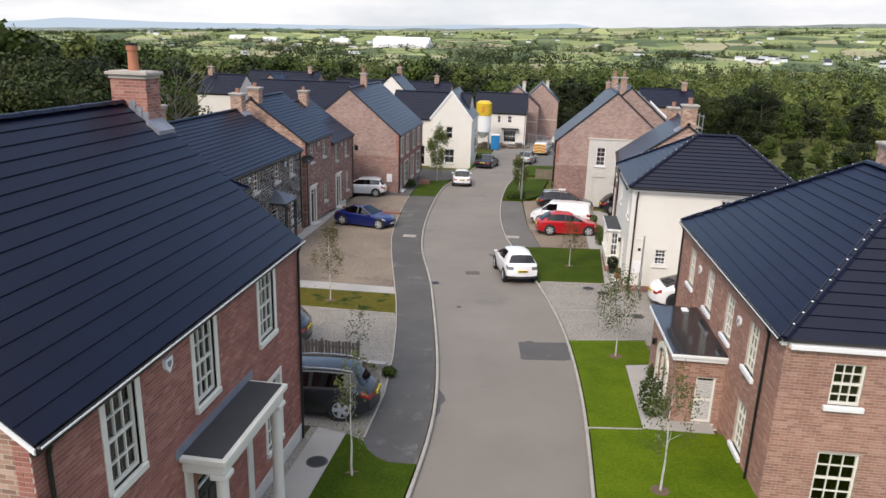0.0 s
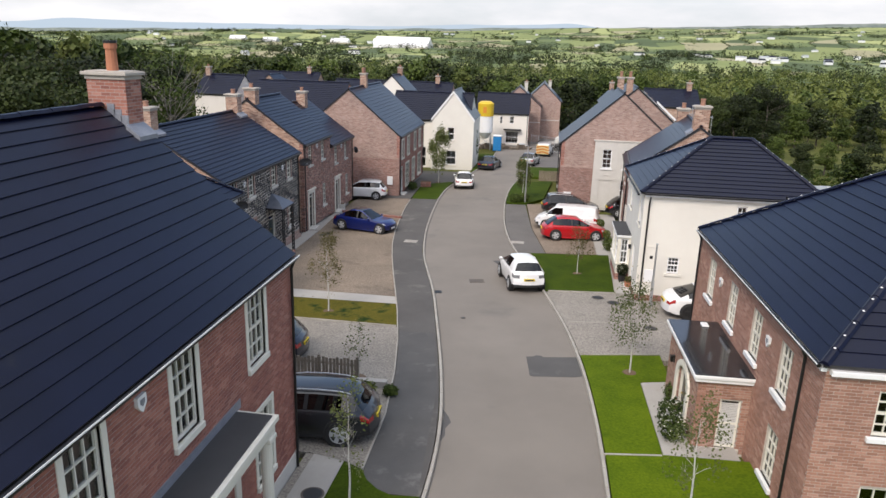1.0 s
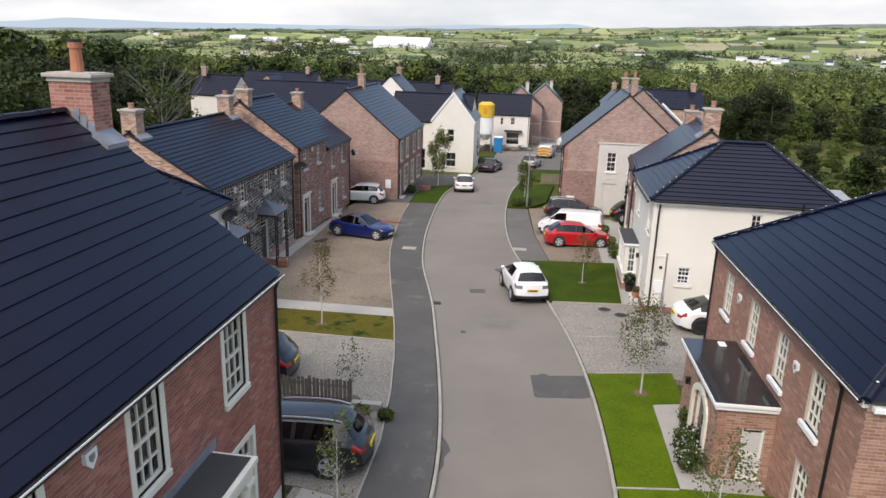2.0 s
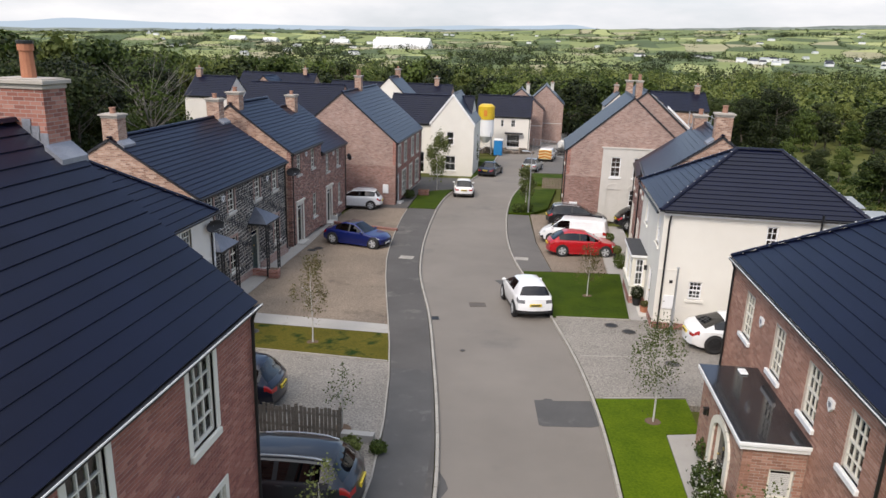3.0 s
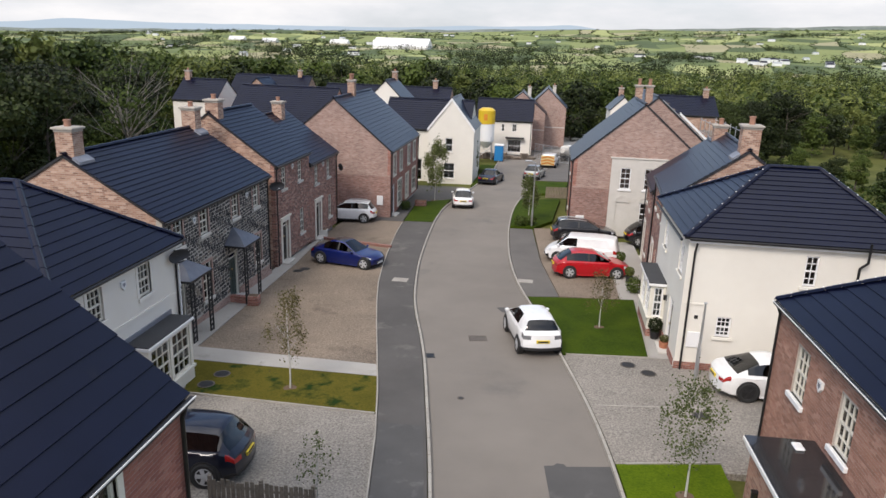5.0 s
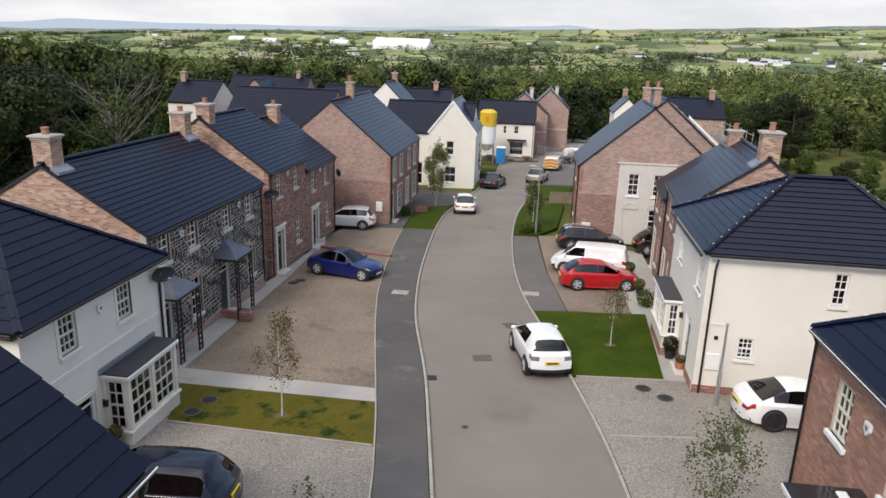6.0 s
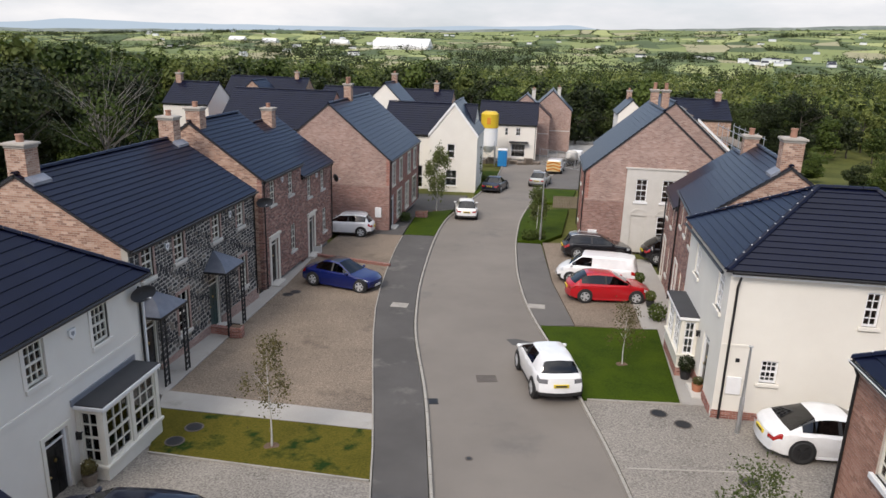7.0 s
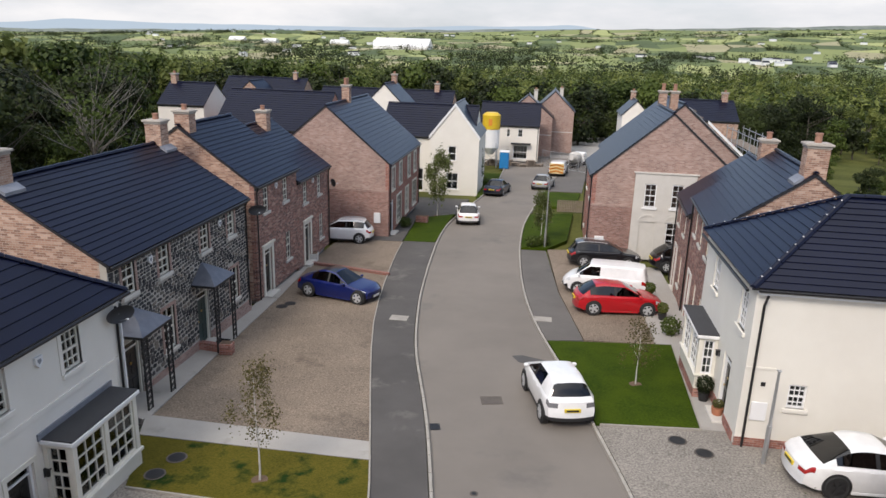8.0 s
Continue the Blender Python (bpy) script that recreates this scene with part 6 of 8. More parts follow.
car("saloon_car", "white four-door coupe with black wheels on grey gravel", 7.35, 31.55, 4.0, "paint_white", 4.5, 1.74, 1.33, COUPE, (0.71, 0.51, 0.3, 0.1), (0.21, 0.81), r=0.34, clear=0.15, lift=0.085, sides=(0.2, 0.67), rims="trim_black", skirt="paint_white")
car("crossover_car", "white sports utility car with roof rails beside a gable", -15.05, 56.9, 184.0, "paint_white", 4.0, 1.76, 1.48, SUV, suv_glass, (0.2, 0.8), r=0.35, clear=0.22, rails=True, sides=(0.12, 0.73))
car("hatchback_car", "white hatchback parked on the street", -7.75, 65.6, 98.0, "paint_white", 3.95, 1.7, 1.44, HATCH, hatch_glass, (0.19, 0.81), r=0.32, lift=0.005, sides=(0.15, 0.73))
car("saloon_car", "dark blue saloon parked on the street", -6.5, 79.4, 80.0, "paint_navy", 4.6, 1.78, 1.42, COUPE, (0.70, 0.53, 0.30, 0.12), (0.21, 0.81), r=0.33, lift=0.005)
car("hatchback_car", "pale silver hatchback parked on the street", -2.2, 84.0, 80.0, "paint_silver", 4.1, 1.74, 1.46, HATCH, hatch_glass, (0.19, 0.81), r=0.32, lift=0.005)
works_van = car("works_van", "white works van with orange and yellow chevrons", -0.6, 95.0, 84.0, "paint_white", 4.6, 1.85, 1.62, VAN, (0.82, 0.68, 0.03, 0.01), (0.17, 0.80), r=0.35, clear=0.22, panel=True, roof_w=0.86, lift=0.005, tail=0.95)
surface("chevron_orange", (0.6, 0.2, 0.02), (0.68, 0.26, 0.03), 60, 3.0, 0.5, 0.0)
surface("reflective_yellow", (0.62, 0.47, 0.2), (0.7, 0.55, 0.27), 60, 3.0, 0.5, 0.0)
door = part("rear_door", boxes((-2.36, -0.8, 0.35, -2.3, 0.8, 1.5), bevel=0.02), "reflective_yellow", works_van, "pale yellow rear doors with chevrons")
for i in range(3):
    for s in (-1, 1):
        bm = bmesh.new()
        z0 = 0.38 + i * 0.36
        bm.faces.new([bm.verts.new(v) for v in ((-2.375, 0, z0 + 0.2), (-2.375, 0, z0 + 0.38), (-2.375, s * 0.78, z0 + 0.18), (-2.375, s * 0.78, z0))])
        bmesh.ops.solidify(bm, geom=bm.faces[:], thickness=0.01)
        part("chevron_stripe", bm, "chevron_orange", door)

# ---- street furniture ----
def lamp_post(x, y, h, arm=0.9, rz=180):
    z = ground_z(x, y) + 0.1
    lp = thing("lamp_post", pose(x, y, z, rz=rz), "slim grey steel street lamp post", "lamp post", "street lamps")
    bm = bmesh.new()
    tube(bm, (0, 0, -0.3), (0, 0, 1.2), 0.07, 0.07, 12)
    tube(bm, (0, 0, 1.2), (0, 0, h), 0.05, 0.035, 12)
    part("post", bm, "steel", lp)
    if not arm:
        part("cap", boxes((-0.06, -0.06, h, 0.06, 0.06, h + 0.03), bevel=0.01), "steel", lp)
        return
    bm = bmesh.new()
    tube(bm, (0, 0, h - 0.02), (arm, 0, h + 0.12), 0.025, 0.025, 8)
    part("arm", bm, "steel", lp)
    part("lantern", boxes((arm - 0.05, -0.1, h + 0.06, arm + 0.45, 0.1, h + 0.16), bevel=0.03), "steel", lp)
    part("door_plate", boxes((0.055, -0.04, 0.35, 0.075, 0.04, 0.85)), "steel", lp)


lamp_post(-1.78, 57.8, 4.6, 0.3)
# Plain capped post, no lamp on it
lamp_post(4.75, 32.2, 2.9, 0)


def cover(name, x, y, w, d, top, label, rz=0.0, mat="black_iron", bars=6):
    c = thing(name, Matrix.Translation((x, y, ground_z(x, y) + top)) @ Euler((math.atan(SLOPE), 0, 0)).to_matrix().to_4x4() @ pose(0, 0, 0, rz=rz), label, "drain cover", "")
    part("frame", boxes((-w / 2, -d / 2, -0.03, w / 2, -d / 2 + 0.03, 0.008), (-w / 2, d / 2 - 0.03, -0.03, w / 2, d / 2, 0.008), (-w / 2, -d / 2 + 0.03, -0.03, -w / 2 + 0.03, d / 2 - 0.03, 0.008), (w / 2 - 0.03, -d / 2 + 0.03, -0.03, w / 2, d / 2 - 0.03, 0.008)), mat, c)
    part("lid", boxes((-w / 2 + 0.035, -d / 2 + 0.035, -0.03, w / 2 - 0.035, d / 2 - 0.035, 0.004)), mat, c)
    for i in range(bars):
        u = -w / 2 + 0.08 + (w - 0.16) * i / max(1, bars - 1)
        part("rib", boxes((u - 0.012, -d / 2 + 0.06, 0.004, u + 0.012, d / 2 - 0.06, 0.01)), mat, c)


def round_cover(x, y, r, top, label):
    c = thing("manhole_cover", Matrix.Translation((x, y, ground_z(x, y) + top)) @ Euler((math.atan(SLOPE), 0, 0)).to_matrix().to_4x4(), label, "manhole cover", "round covers")
    bm = bmesh.new()
    tube(bm, (0, 0, -0.03), (0, 0, 0.012), r, None, 24)
    part("lid", bm, "black_iron", c)
    bm = bmesh.new()
    tube(bm, (0, 0, -0.03), (0, 0, 0.006), r + 0.05, None, 24)
    part("frame", bm, "rust_iron", c)


surface("rust_iron", (0.07, 0.06, 0.05), (0.13, 0.11, 0.095), 40, 3.0, 0.8, 0.3)
cover("manhole_cover", -3.36, 34.95, 0.75, 0.6, 0.004, "rusty square manhole cover in the street", 12, "rust_iron")
cover("gully_grate", -4.98, 32.75, 0.32, 0.42, 0.004, "iron gully grate against the kerb", 14)
for x, y, top, w in ((-8.2, 42.4, 0.094, 0.8), (-1.72, 43.55, 0.09, 0.8)):
    cover("inspection_cover", x, y, w, 0.65, top, "pale concrete-filled inspection cover in the footway", 0, "kerb_concrete", 0)
for x, y, top in ((3.16, 32.45, 0.085), (2.5, 33.1, 0.085), (-11.9, 29.4, 0.125), (-12.05, 28.5, 0.125), (-5.4, 15.6, 0.105), (-13.97, 42.9, 0.09), (-13.75, 43.4, 0.09), (4.4, 29.3, 0.085), (-14.3, 31.1, 0.115)):
    round_cover(x, y, 0.24, top, "dark round iron inspection cover")
round_cover(-3.37, 29.3, 0.07, 0.003, "small dark valve cover in the street")
surface("dark_patch", (0.062, 0.06, 0.058), (0.098, 0.094, 0.09), 140, 0.8, 0.9, 0.4, stain=((0.13, 0.125, 0.12), 1.2, 0.56))
slab("road_patch", [(-0.56, 25.52), (-0.3, 25.58), (-0.2, 25.72), (0.0, 25.7), (0.06, 25.58), (1.3, 25.8), (1.5, 24.15), (1.2, 23.98), (-0.25, 23.78), (-0.38, 23.86)], 0.004, 0.02, "dark_patch", "darker asphalt repair patch", "road patch")
slab("pavement_patch", [(FOOT_L(27.0) + 0.05, 27.0), (KERB_L(27.0) - 0.2, 27.0), (KERB_L(22.0) - 0.2, 22.0), (KERB_L(16.0) - 0.2, 16.0), (FOOT_L(16.0) + 0.05, 16.0), (FOOT_L(22) + 0.05, 22.0)], 0.094, 0.02, "dark_patch", "darker resurfaced stretch of footway", "pavement patch")

slab("damp_stain", [(-2.97, 20.8), (-2.72, 20.35), (-2.6, 20.0), (-2.72, 19.6), (-2.66, 19.2), (-2.74, 18.85), (-2.82, 18.9), (-2.83, 19.6), (-2.86, 20.3)], 0.003, 0.01, "dark_patch", "dark damp stain on the asphalt beside the kerb", "stain")
# Darker patch on the asphalt ahead of the crossover car
slab("damp_stain_2", [(-2.9, 39.1), (-2.6, 38.5), (-1.9, 38.3), (-1.15, 38.35), (-1.2, 38.75), (-1.9, 39.0), (-2.5, 39.25)], 0.003, 0.01, "dark_patch", "dark damp stain on the asphalt beside the kerb", "stain")

# edging strips of lawns and drives
def edging(name, pts, top, w=0.05, label="thin pale concrete edging"):
    e = tagged(new(name), label, "edging", kind="structure")
    for (x0, y0), (x1, y1) in zip(pts[:-1], pts[1:]):
        n = max(1, round(math.hypot(x1 - x0, y1 - y0) / 0.95))
        for i in range(n):
            ax, ay = x0 + (x1 - x0) * i / n, y0 + (y1 - y0) * i / n
            bx, by = x0 + (x1 - x0) * (i + 0.985) / n, y0 + (y1 - y0) * (i + 0.985) / n
            a, b = Vector((ax, ay, ground_z(ax, ay) + top)), Vector((bx, by, ground_z(bx, by) + top))
            sd = (b - a).cross(Vector((0, 0, 1))).normalized() * w / 2
            dn = Vector((0, 0, 0.15))
            vs = [a - sd, a + sd, b + sd, b - sd, a - sd - dn, a + sd - dn, b + sd - dn, b - sd - dn]
            me = bpy.data.meshes.new("edging_stone")
            me.from_pydata(vs, [], [(0, 1, 2, 3), (0, 4, 5, 1), (1, 5, 6, 2), (2, 6, 7, 3), (3, 7, 4, 0)])
            me.materials.append(MATS["kerb_concrete"])
            part("edging_stone", me, None, e)


edging("edging_footway", edge_pts(FOOT_L, 16.9, 57.0, -0.03, 3.0), 0.135)
edging("edging_lawn_1", [(1.7, 25.85), (4.33, 26.35)], 0.14)
edging("edging_lawn_2", [(3.35, 33.9), (3.62, 41.3)], 0.15)
edging("edging_lawn_3", [(0.2, 33.66), (3.35, 33.9)], 0.14)
edging("edging_lawn_4", [(1.75, 18.75), (3.35, 18.95)], 0.135)
edging("edging_lawn_5", [(-5.9, 27.5), (-12.5, 27.8)], 0.14)
edging("edging_drive", [(2.97, 41.4), (2.97, 54.0)], 0.12)
edging("edging_bay", [(1.05, 29.45), (5.0, 29.9)], 0.092)
# low brick kerb between two forecourts, brick by brick
divider = tagged(new("brick_divider"), "low red brick kerb dividing two gravel forecourts", "kerb", kind="structure")
dv0, dv1 = Vector((-15.2, 50.6)), Vector((-10.15, 49.15))
dv_n = int((dv1 - dv0).length / 0.113)
dv_mesh = mesh_of("brick", boxes((-0.05, -0.11, -0.1, 0.05, 0.11, 0.14), bevel=0.008), "red_brick")
for i in range(dv_n):
    p = dv0.lerp(dv1, i / dv_n)
    part("brick", dv_mesh, None, divider, at=pose(p.x, p.y, ground_z(p.x, p.y) + 0.09 + 0.006 * (i % 3), rz=-16))

# timber fence
fence = thing("timber_fence", pose(0, 0, 0), "weathered grey close-boarded timber fence", "fence")
surface("old_timber", (0.10, 0.085, 0.065), (0.24, 0.205, 0.165), 18, 3.0, 0.9, 0.4)
random.seed(4)
for i in range(22):
    x = -8.65 + i * 0.122
    y = 21.85
    hgt = 0.98 + random.uniform(-0.05, 0.05)
    part("board", boxes((x, y - 0.01, ground_z(x, y) + 0.05, x + 0.098, y + 0.012, ground_z(x, y) + hgt), bevel=0.004), "old_timber", fence, at=pose(0, 0, 0, ry=0, rz=random.uniform(-0.02, 0.02)))
for z in (0.3, 0.75):
    part("rail", boxes((-8.65, 21.865, ground_z(-7, 21.9) + z, -5.98, 21.91, ground_z(-7, 21.9) + z + 0.07)), "old_timber", fence)
for x in (-8.6, -7.3, -6.0):
    part("post", boxes((x - 0.04, 21.87, ground_z(x, 21.9) - 0.3, x + 0.04, 21.95, ground_z(x, 21.9) + 1.05)), "old_timber", fence)
slab("low_wall", [(-5.95, 21.75), (-5.0, 21.75), (-5.0, 22.0), (-5.95, 22.0)], 0.3, 0.6, "concrete", "low concrete retaining edge", "wall")
fence2 = thing("timber_fence", pose(0, 0, 0), "low timber fence beside a verge", "fence")
for i in range(26):
    x = -0.9 + i * 0.14
    part("board", boxes((x, 71.2, ground_z(x, 71.2), x + 0.11, 71.23, ground_z(x, 71.2) + 1.0)), "timber", fence2)
for i in range(2):
    part("rail", boxes((-0.9, 71.23, ground_z(0, 71.2) + 0.25 + i * 0.45, 2.7, 71.27, ground_z(0, 71.2) + 0.32 + i * 0.45)), "timber", fence2)

# brick planters by the terrace
def planter(x, y, rz, w=0.5, d=0.4, h=0.45, mat="red_brick", label="small square brick-red planter box"):
    p = thing("planter_box", pose(x, y, ground_z(x, y) + 0.09, rz=rz), label, "planter")
    part("box", boxes((-w / 2, -d / 2, 0, w / 2, d / 2, h), bevel=0.02), mat, p)
    part("soil", boxes((-w / 2 + 0.05, -d / 2 + 0.05, h, w / 2 - 0.05, d / 2 - 0.05, h + 0.015)), "soil", p)


planter(-13.95, 37.0, 5)
low = slab("garden_wall", [(-14.0, 37.2), (-15.15, 37.35), (-15.15, 37.1), (-14.0, 36.95)], 0.42, 0.6, "red_brick", "low brick wall beside a doorway", "wall")
planter(-15.2, 51.2, 10, 0.5, 0.5, 0.5, "cast_stone", "square pale stone gate block on brick edging")
planter(-11.0, 63.8, 0, 0.9, 0.5, 0.5)
planter(3.3, 52.4, 0, 0.9, 0.6, 0.55, "tan_brick")

# ---- building site at the street's end ----
surface("tank_yellow", (0.55, 0.36, 0.015), (0.68, 0.47, 0.03), 20, 1.0, 0.4, 0.05)
surface("toilet_blue", (0.01, 0.16, 0.4), (0.02, 0.21, 0.48), 20, 1.0, 0.4, 0.05)
zs = ground_z(-9, 99) + 0.0
silo = thing("silo", pose(-9.0, 100.0, zs), "white and yellow mortar silo on steel legs", "silo")
bm = bmesh.new()
tube(bm, (0, 0, 2.4), (0, 0, 4.6), 1.05, None, 24)
tube(bm, (0, 0, 1.5), (0, 0, 2.4), 0.35, 1.05, 24)
part("tank", bm, "painted_white", silo, "white tank")
bm = bmesh.new()
tube(bm, (0, 0, 4.62), (0, 0, 6.3), 1.1, 1.1, 24)
tube(bm, (0, 0, 6.3), (0, 0, 6.6), 1.1, 0.7, 24)
part("top", bm, "tank_yellow", silo, "yellow top section")
for a in range(4):
    ca, sa = math.cos(math.pi / 4 + a * math.pi / 2), math.sin(math.pi / 4 + a * math.pi / 2)
    bm = bmesh.new()
    tube(bm, (ca * 1.25, sa * 1.25, 0), (ca * 1.0, sa * 1.0, 3.0), 0.06)
    part("leg", bm, "steel", silo)
    cb, sb = math.cos(math.pi / 4 + (a + 1) * math.pi / 2), math.sin(math.pi / 4 + (a + 1) * math.pi / 2)
    bm = bmesh.new()
    tube(bm, (ca * 1.2, sa * 1.2, 0.4), (cb * 1.1, sb * 1.1, 1.6), 0.03)
    part("brace", bm, "steel", silo)
part("emblem", boxes((-0.25, -1.13, 5.1, 0.2, -1.09, 5.9), bevel=0.02), "chevron_orange", silo, "orange emblem shape")
toilet = thing("portable_toilet", pose(-7.1, 98.6, ground_z(-7, 98.6)), "blue portable site toilet", "toilet")
part("cabin", boxes((-0.55, -0.55, 0.05, 0.55, 0.55, 2.0), bevel=0.04), "toilet_blue", toilet)
part("roof", boxes((-0.6, -0.6, 2.0, 0.6, 0.6, 2.15), bevel=0.06), "painted_white", toilet)
part("door", boxes((-0.38, -0.575, 0.15, 0.38, -0.55, 1.9), bevel=0.01), "toilet_blue", toilet)
part("base", boxes((-0.6, -0.6, 0, 0.6, 0.6, 0.06)), "trim_black", toilet)
random.seed(12)
for i in range(9):
    x, y = -10.6 + i * 0.95, 101.5 + random.uniform(-0.5, 0.5)
    pal = thing("pallet_stack", pose(x, y, ground_z(x, y), rz=random.uniform(-20, 20)), "stack of wooden pallets on the building site", "pallet", "site pallets")
    for k in range(random.randint(2, 5)):
        part("pallet", boxes((-0.5, -0.4, k * 0.15, 0.5, 0.4, k * 0.15 + 0.03), (-0.5, -0.4, k * 0.15 + 0.03, -0.4, 0.4, k * 0.15 + 0.12), (0.4, -0.4, k * 0.15 + 0.03, 0.5, 0.4, k * 0.15 + 0.12), (-0.5, -0.4, k * 0.15 + 0.12, 0.5, 0.4, k * 0.15 + 0.145)), "timber", pal)
for i in range(5):
    x, y = -2.6 + i * 1.1, 103.0 - i * 1.3
    pn = thing("site_fence_panel", pose(x, y, ground_z(x, y), rz=-50), "steel mesh site fence panel", "fence", "site fence")
    bm = bmesh.new()
    for p, q in (((0, 0, 0), (0, 0, 2)), ((1.6, 0, 0), (1.6, 0, 2)), ((0, 0, 0.1), (1.6, 0, 0.1)), ((0, 0, 2), (1.6, 0, 2))):
        tube(bm, p, q, 0.025, None, 6)
    part("frame", bm, "steel", pn)
    bm = bmesh.new()
    for k in range(1, 16):
        tube(bm, (k * 0.1, 0, 0.1), (k * 0.1, 0, 2), 0.006, None, 4)
    part("mesh", bm, "steel", pn)
truck = thing("mixer_truck", pose(1.6, 103.0, ground_z(1.6, 103.0), rz=70) @ Matrix.Diagonal((0.72, 0.72, 0.72, 1)), "white truck with a rounded drum at the building site", "truck")
part("cab", boxes((1.6, -1.0, 0.6, 3.0, 1.0, 2.3), bevel=0.12), "painted_white", truck)
bm = bmesh.new()
tube(bm, (-2.6, 0, 1.9), (-1.2, 0, 1.75), 0.45, 1.0, 20)
tube(bm, (-1.2, 0, 1.75), (0.4, 0, 1.6), 1.0, 0.95, 20)
tube(bm, (0.4, 0, 1.6), (1.3, 0, 1.5), 0.95, 0.5, 20)
part("drum", bm, "cast_stone", truck, smooth=True)
part("chassis", boxes((-2.9, -0.5, 0.55, 1.7, 0.5, 0.75)), "trim_black", truck)
for wx in (-2.2, -1.0, 2.4):
    for s in (-1, 1):
        bm = bmesh.new()
        tube(bm, (wx, s * 0.8, 0.48), (wx, s * 1.12, 0.48), 0.48, None, 18)
        part("wheel", bm, "rubber", truck)
# scaffold against the unfinished house
scaf = thing("scaffold", pose(11.7, 62.5, -1.3), "steel tube scaffold with boards beside an unfinished roof", "scaffold")
for i in range(6):
    for x in (0, 1.2):
        bm = bmesh.new()
        tube(bm, (x, i * 1.7, 0), (x, i * 1.7, 7.2), 0.03, None, 6)
        part("standard", bm, "steel", scaf)
for z in (2.0, 4.0, 6.0, 7.0):
    for x in (0, 1.2):
        bm = bmesh.new()
        tube(bm, (x, -0.3, z), (x, 8.8, z), 0.03, None, 6)
        part("ledger", bm, "steel", scaf)
    if z < 7:
        for x in (0.1, 0.38, 0.66, 0.94):
            part("scaffold_board", boxes((x, -0.3, z + 0.04, x + 0.24, 8.8, z + 0.08)), "timber", scaf)
# garden sheds behind the white house
surface("shed_felt", (0.22, 0.24, 0.25), (0.32, 0.34, 0.35), 30, 1.0, 0.8, 0.2)
for x, y, w, d in ((20.2, 57.5, 2.4, 1.8), (19.6, 51.2, 2.8, 2.2)):
    sh = thing("garden_shed", pose(x, y, ground_z(x, y), rz=6), "small shed with a pale grey felt roof", "shed", "garden sheds")
    part("wall", boxes((-w / 2, -d / 2, -0.1, w / 2, d / 2, 1.75)), "tan_brick", sh)
    part("roof", prism([(-d / 2 - 0.15, 1.75), (d / 2 + 0.15, 2.15), (d / 2 + 0.15, 2.22), (-d / 2 - 0.15, 1.82)], -w / 2 - 0.15, w / 2 + 0.15, "x"), "shed_felt", sh)
    part("door", boxes((-0.4, -d / 2 - 0.03, 0.0, 0.4, -d / 2, 1.65)), "timber", sh)


# ---- plants ----
def leaf_material(name, dark, light, trans=0.35):
    m, n, l, p = nodes_of(name)
    geo, inf = n.new("ShaderNodeNewGeometry"), n.new("ShaderNodeObjectInfo")
    add = n.new("ShaderNodeMath")
    add.operation = 'ADD'
    sc = n.new("ShaderNodeMath")
    sc.operation = 'MULTIPLY'
    sc.inputs[1].default_value = 0.45
    sc2 = n.new("ShaderNodeMath")
    sc2.operation = 'MULTIPLY'
    sc2.inputs[1].default_value = 0.55
    l.new(geo.outputs["Random Per Island"], sc.inputs[0])
    l.new(inf.outputs["Random"], sc2.inputs[0])
    l.new(sc.outputs[0], add.inputs[0])
    l.new(sc2.outputs[0], add.inputs[1])
    mid = tuple((a + b) / 2 for a, b in zip(dark, light))
    col = ramp(n, l, add.outputs[0], [(0.05, dark), (0.5, mid), (0.95, light)])
    l.new(col, p.inputs["Base Color"])
    p.inputs["Roughness"].default_value = 0.6
    p.inputs["Specular IOR Level"].default_value = 0.25
    tr, mx = n.new("ShaderNodeBsdfTranslucent"), n.new("ShaderNodeMixShader")
    l.new(col, tr.inputs["Color"])
    mx.inputs[0].default_value = trans
    l.new(p.outputs[0], mx.inputs[1])
    l.new(tr.outputs[0], mx.inputs[2])
    l.new(mx.outputs[0], n["Material Output"].inputs["Surface"])
    MATS[name] = m


# Leaf tones: dark also stands in for shade, light for sunlit crowns
leaf_material("leaf_dark", (0.007, 0.012, 0.004), (0.05, 0.068, 0.015), 0.15)
leaf_material("leaf_mid", (0.015, 0.03, 0.006), (0.095, 0.13, 0.024), 0.25)
leaf_material("leaf_light", (0.05, 0.07, 0.016), (0.19, 0.215, 0.055), 0.3)
leaf_material("leaf_olive", (0.03, 0.036, 0.012), (0.19, 0.18, 0.055), 0.25)
leaf_material("leaf_birch", (0.05, 0.075, 0.02), (0.16, 0.18, 0.06))
leaf_material("leaf_brown", (0.05, 0.05, 0.018), (0.2, 0.165, 0.06))
leaf_material("flower_white", (0.4, 0.4, 0.36), (0.7, 0.7, 0.66))
surface("bark_birch", (0.34, 0.32, 0.29), (0.62, 0.6, 0.56), 14, 4.0, 0.8, 0.2, space="Object", stain=((0.05, 0.045, 0.04), 9.0, 0.62))
surface("bark", (0.05, 0.04, 0.03), (0.13, 0.11, 0.09), 20, 3.0, 0.9, 0.4, space="Object")
surface("dead_twig", (0.14, 0.13, 0.11), (0.26, 0.24, 0.21), 20, 3.0, 0.9, 0.2, space="Object")


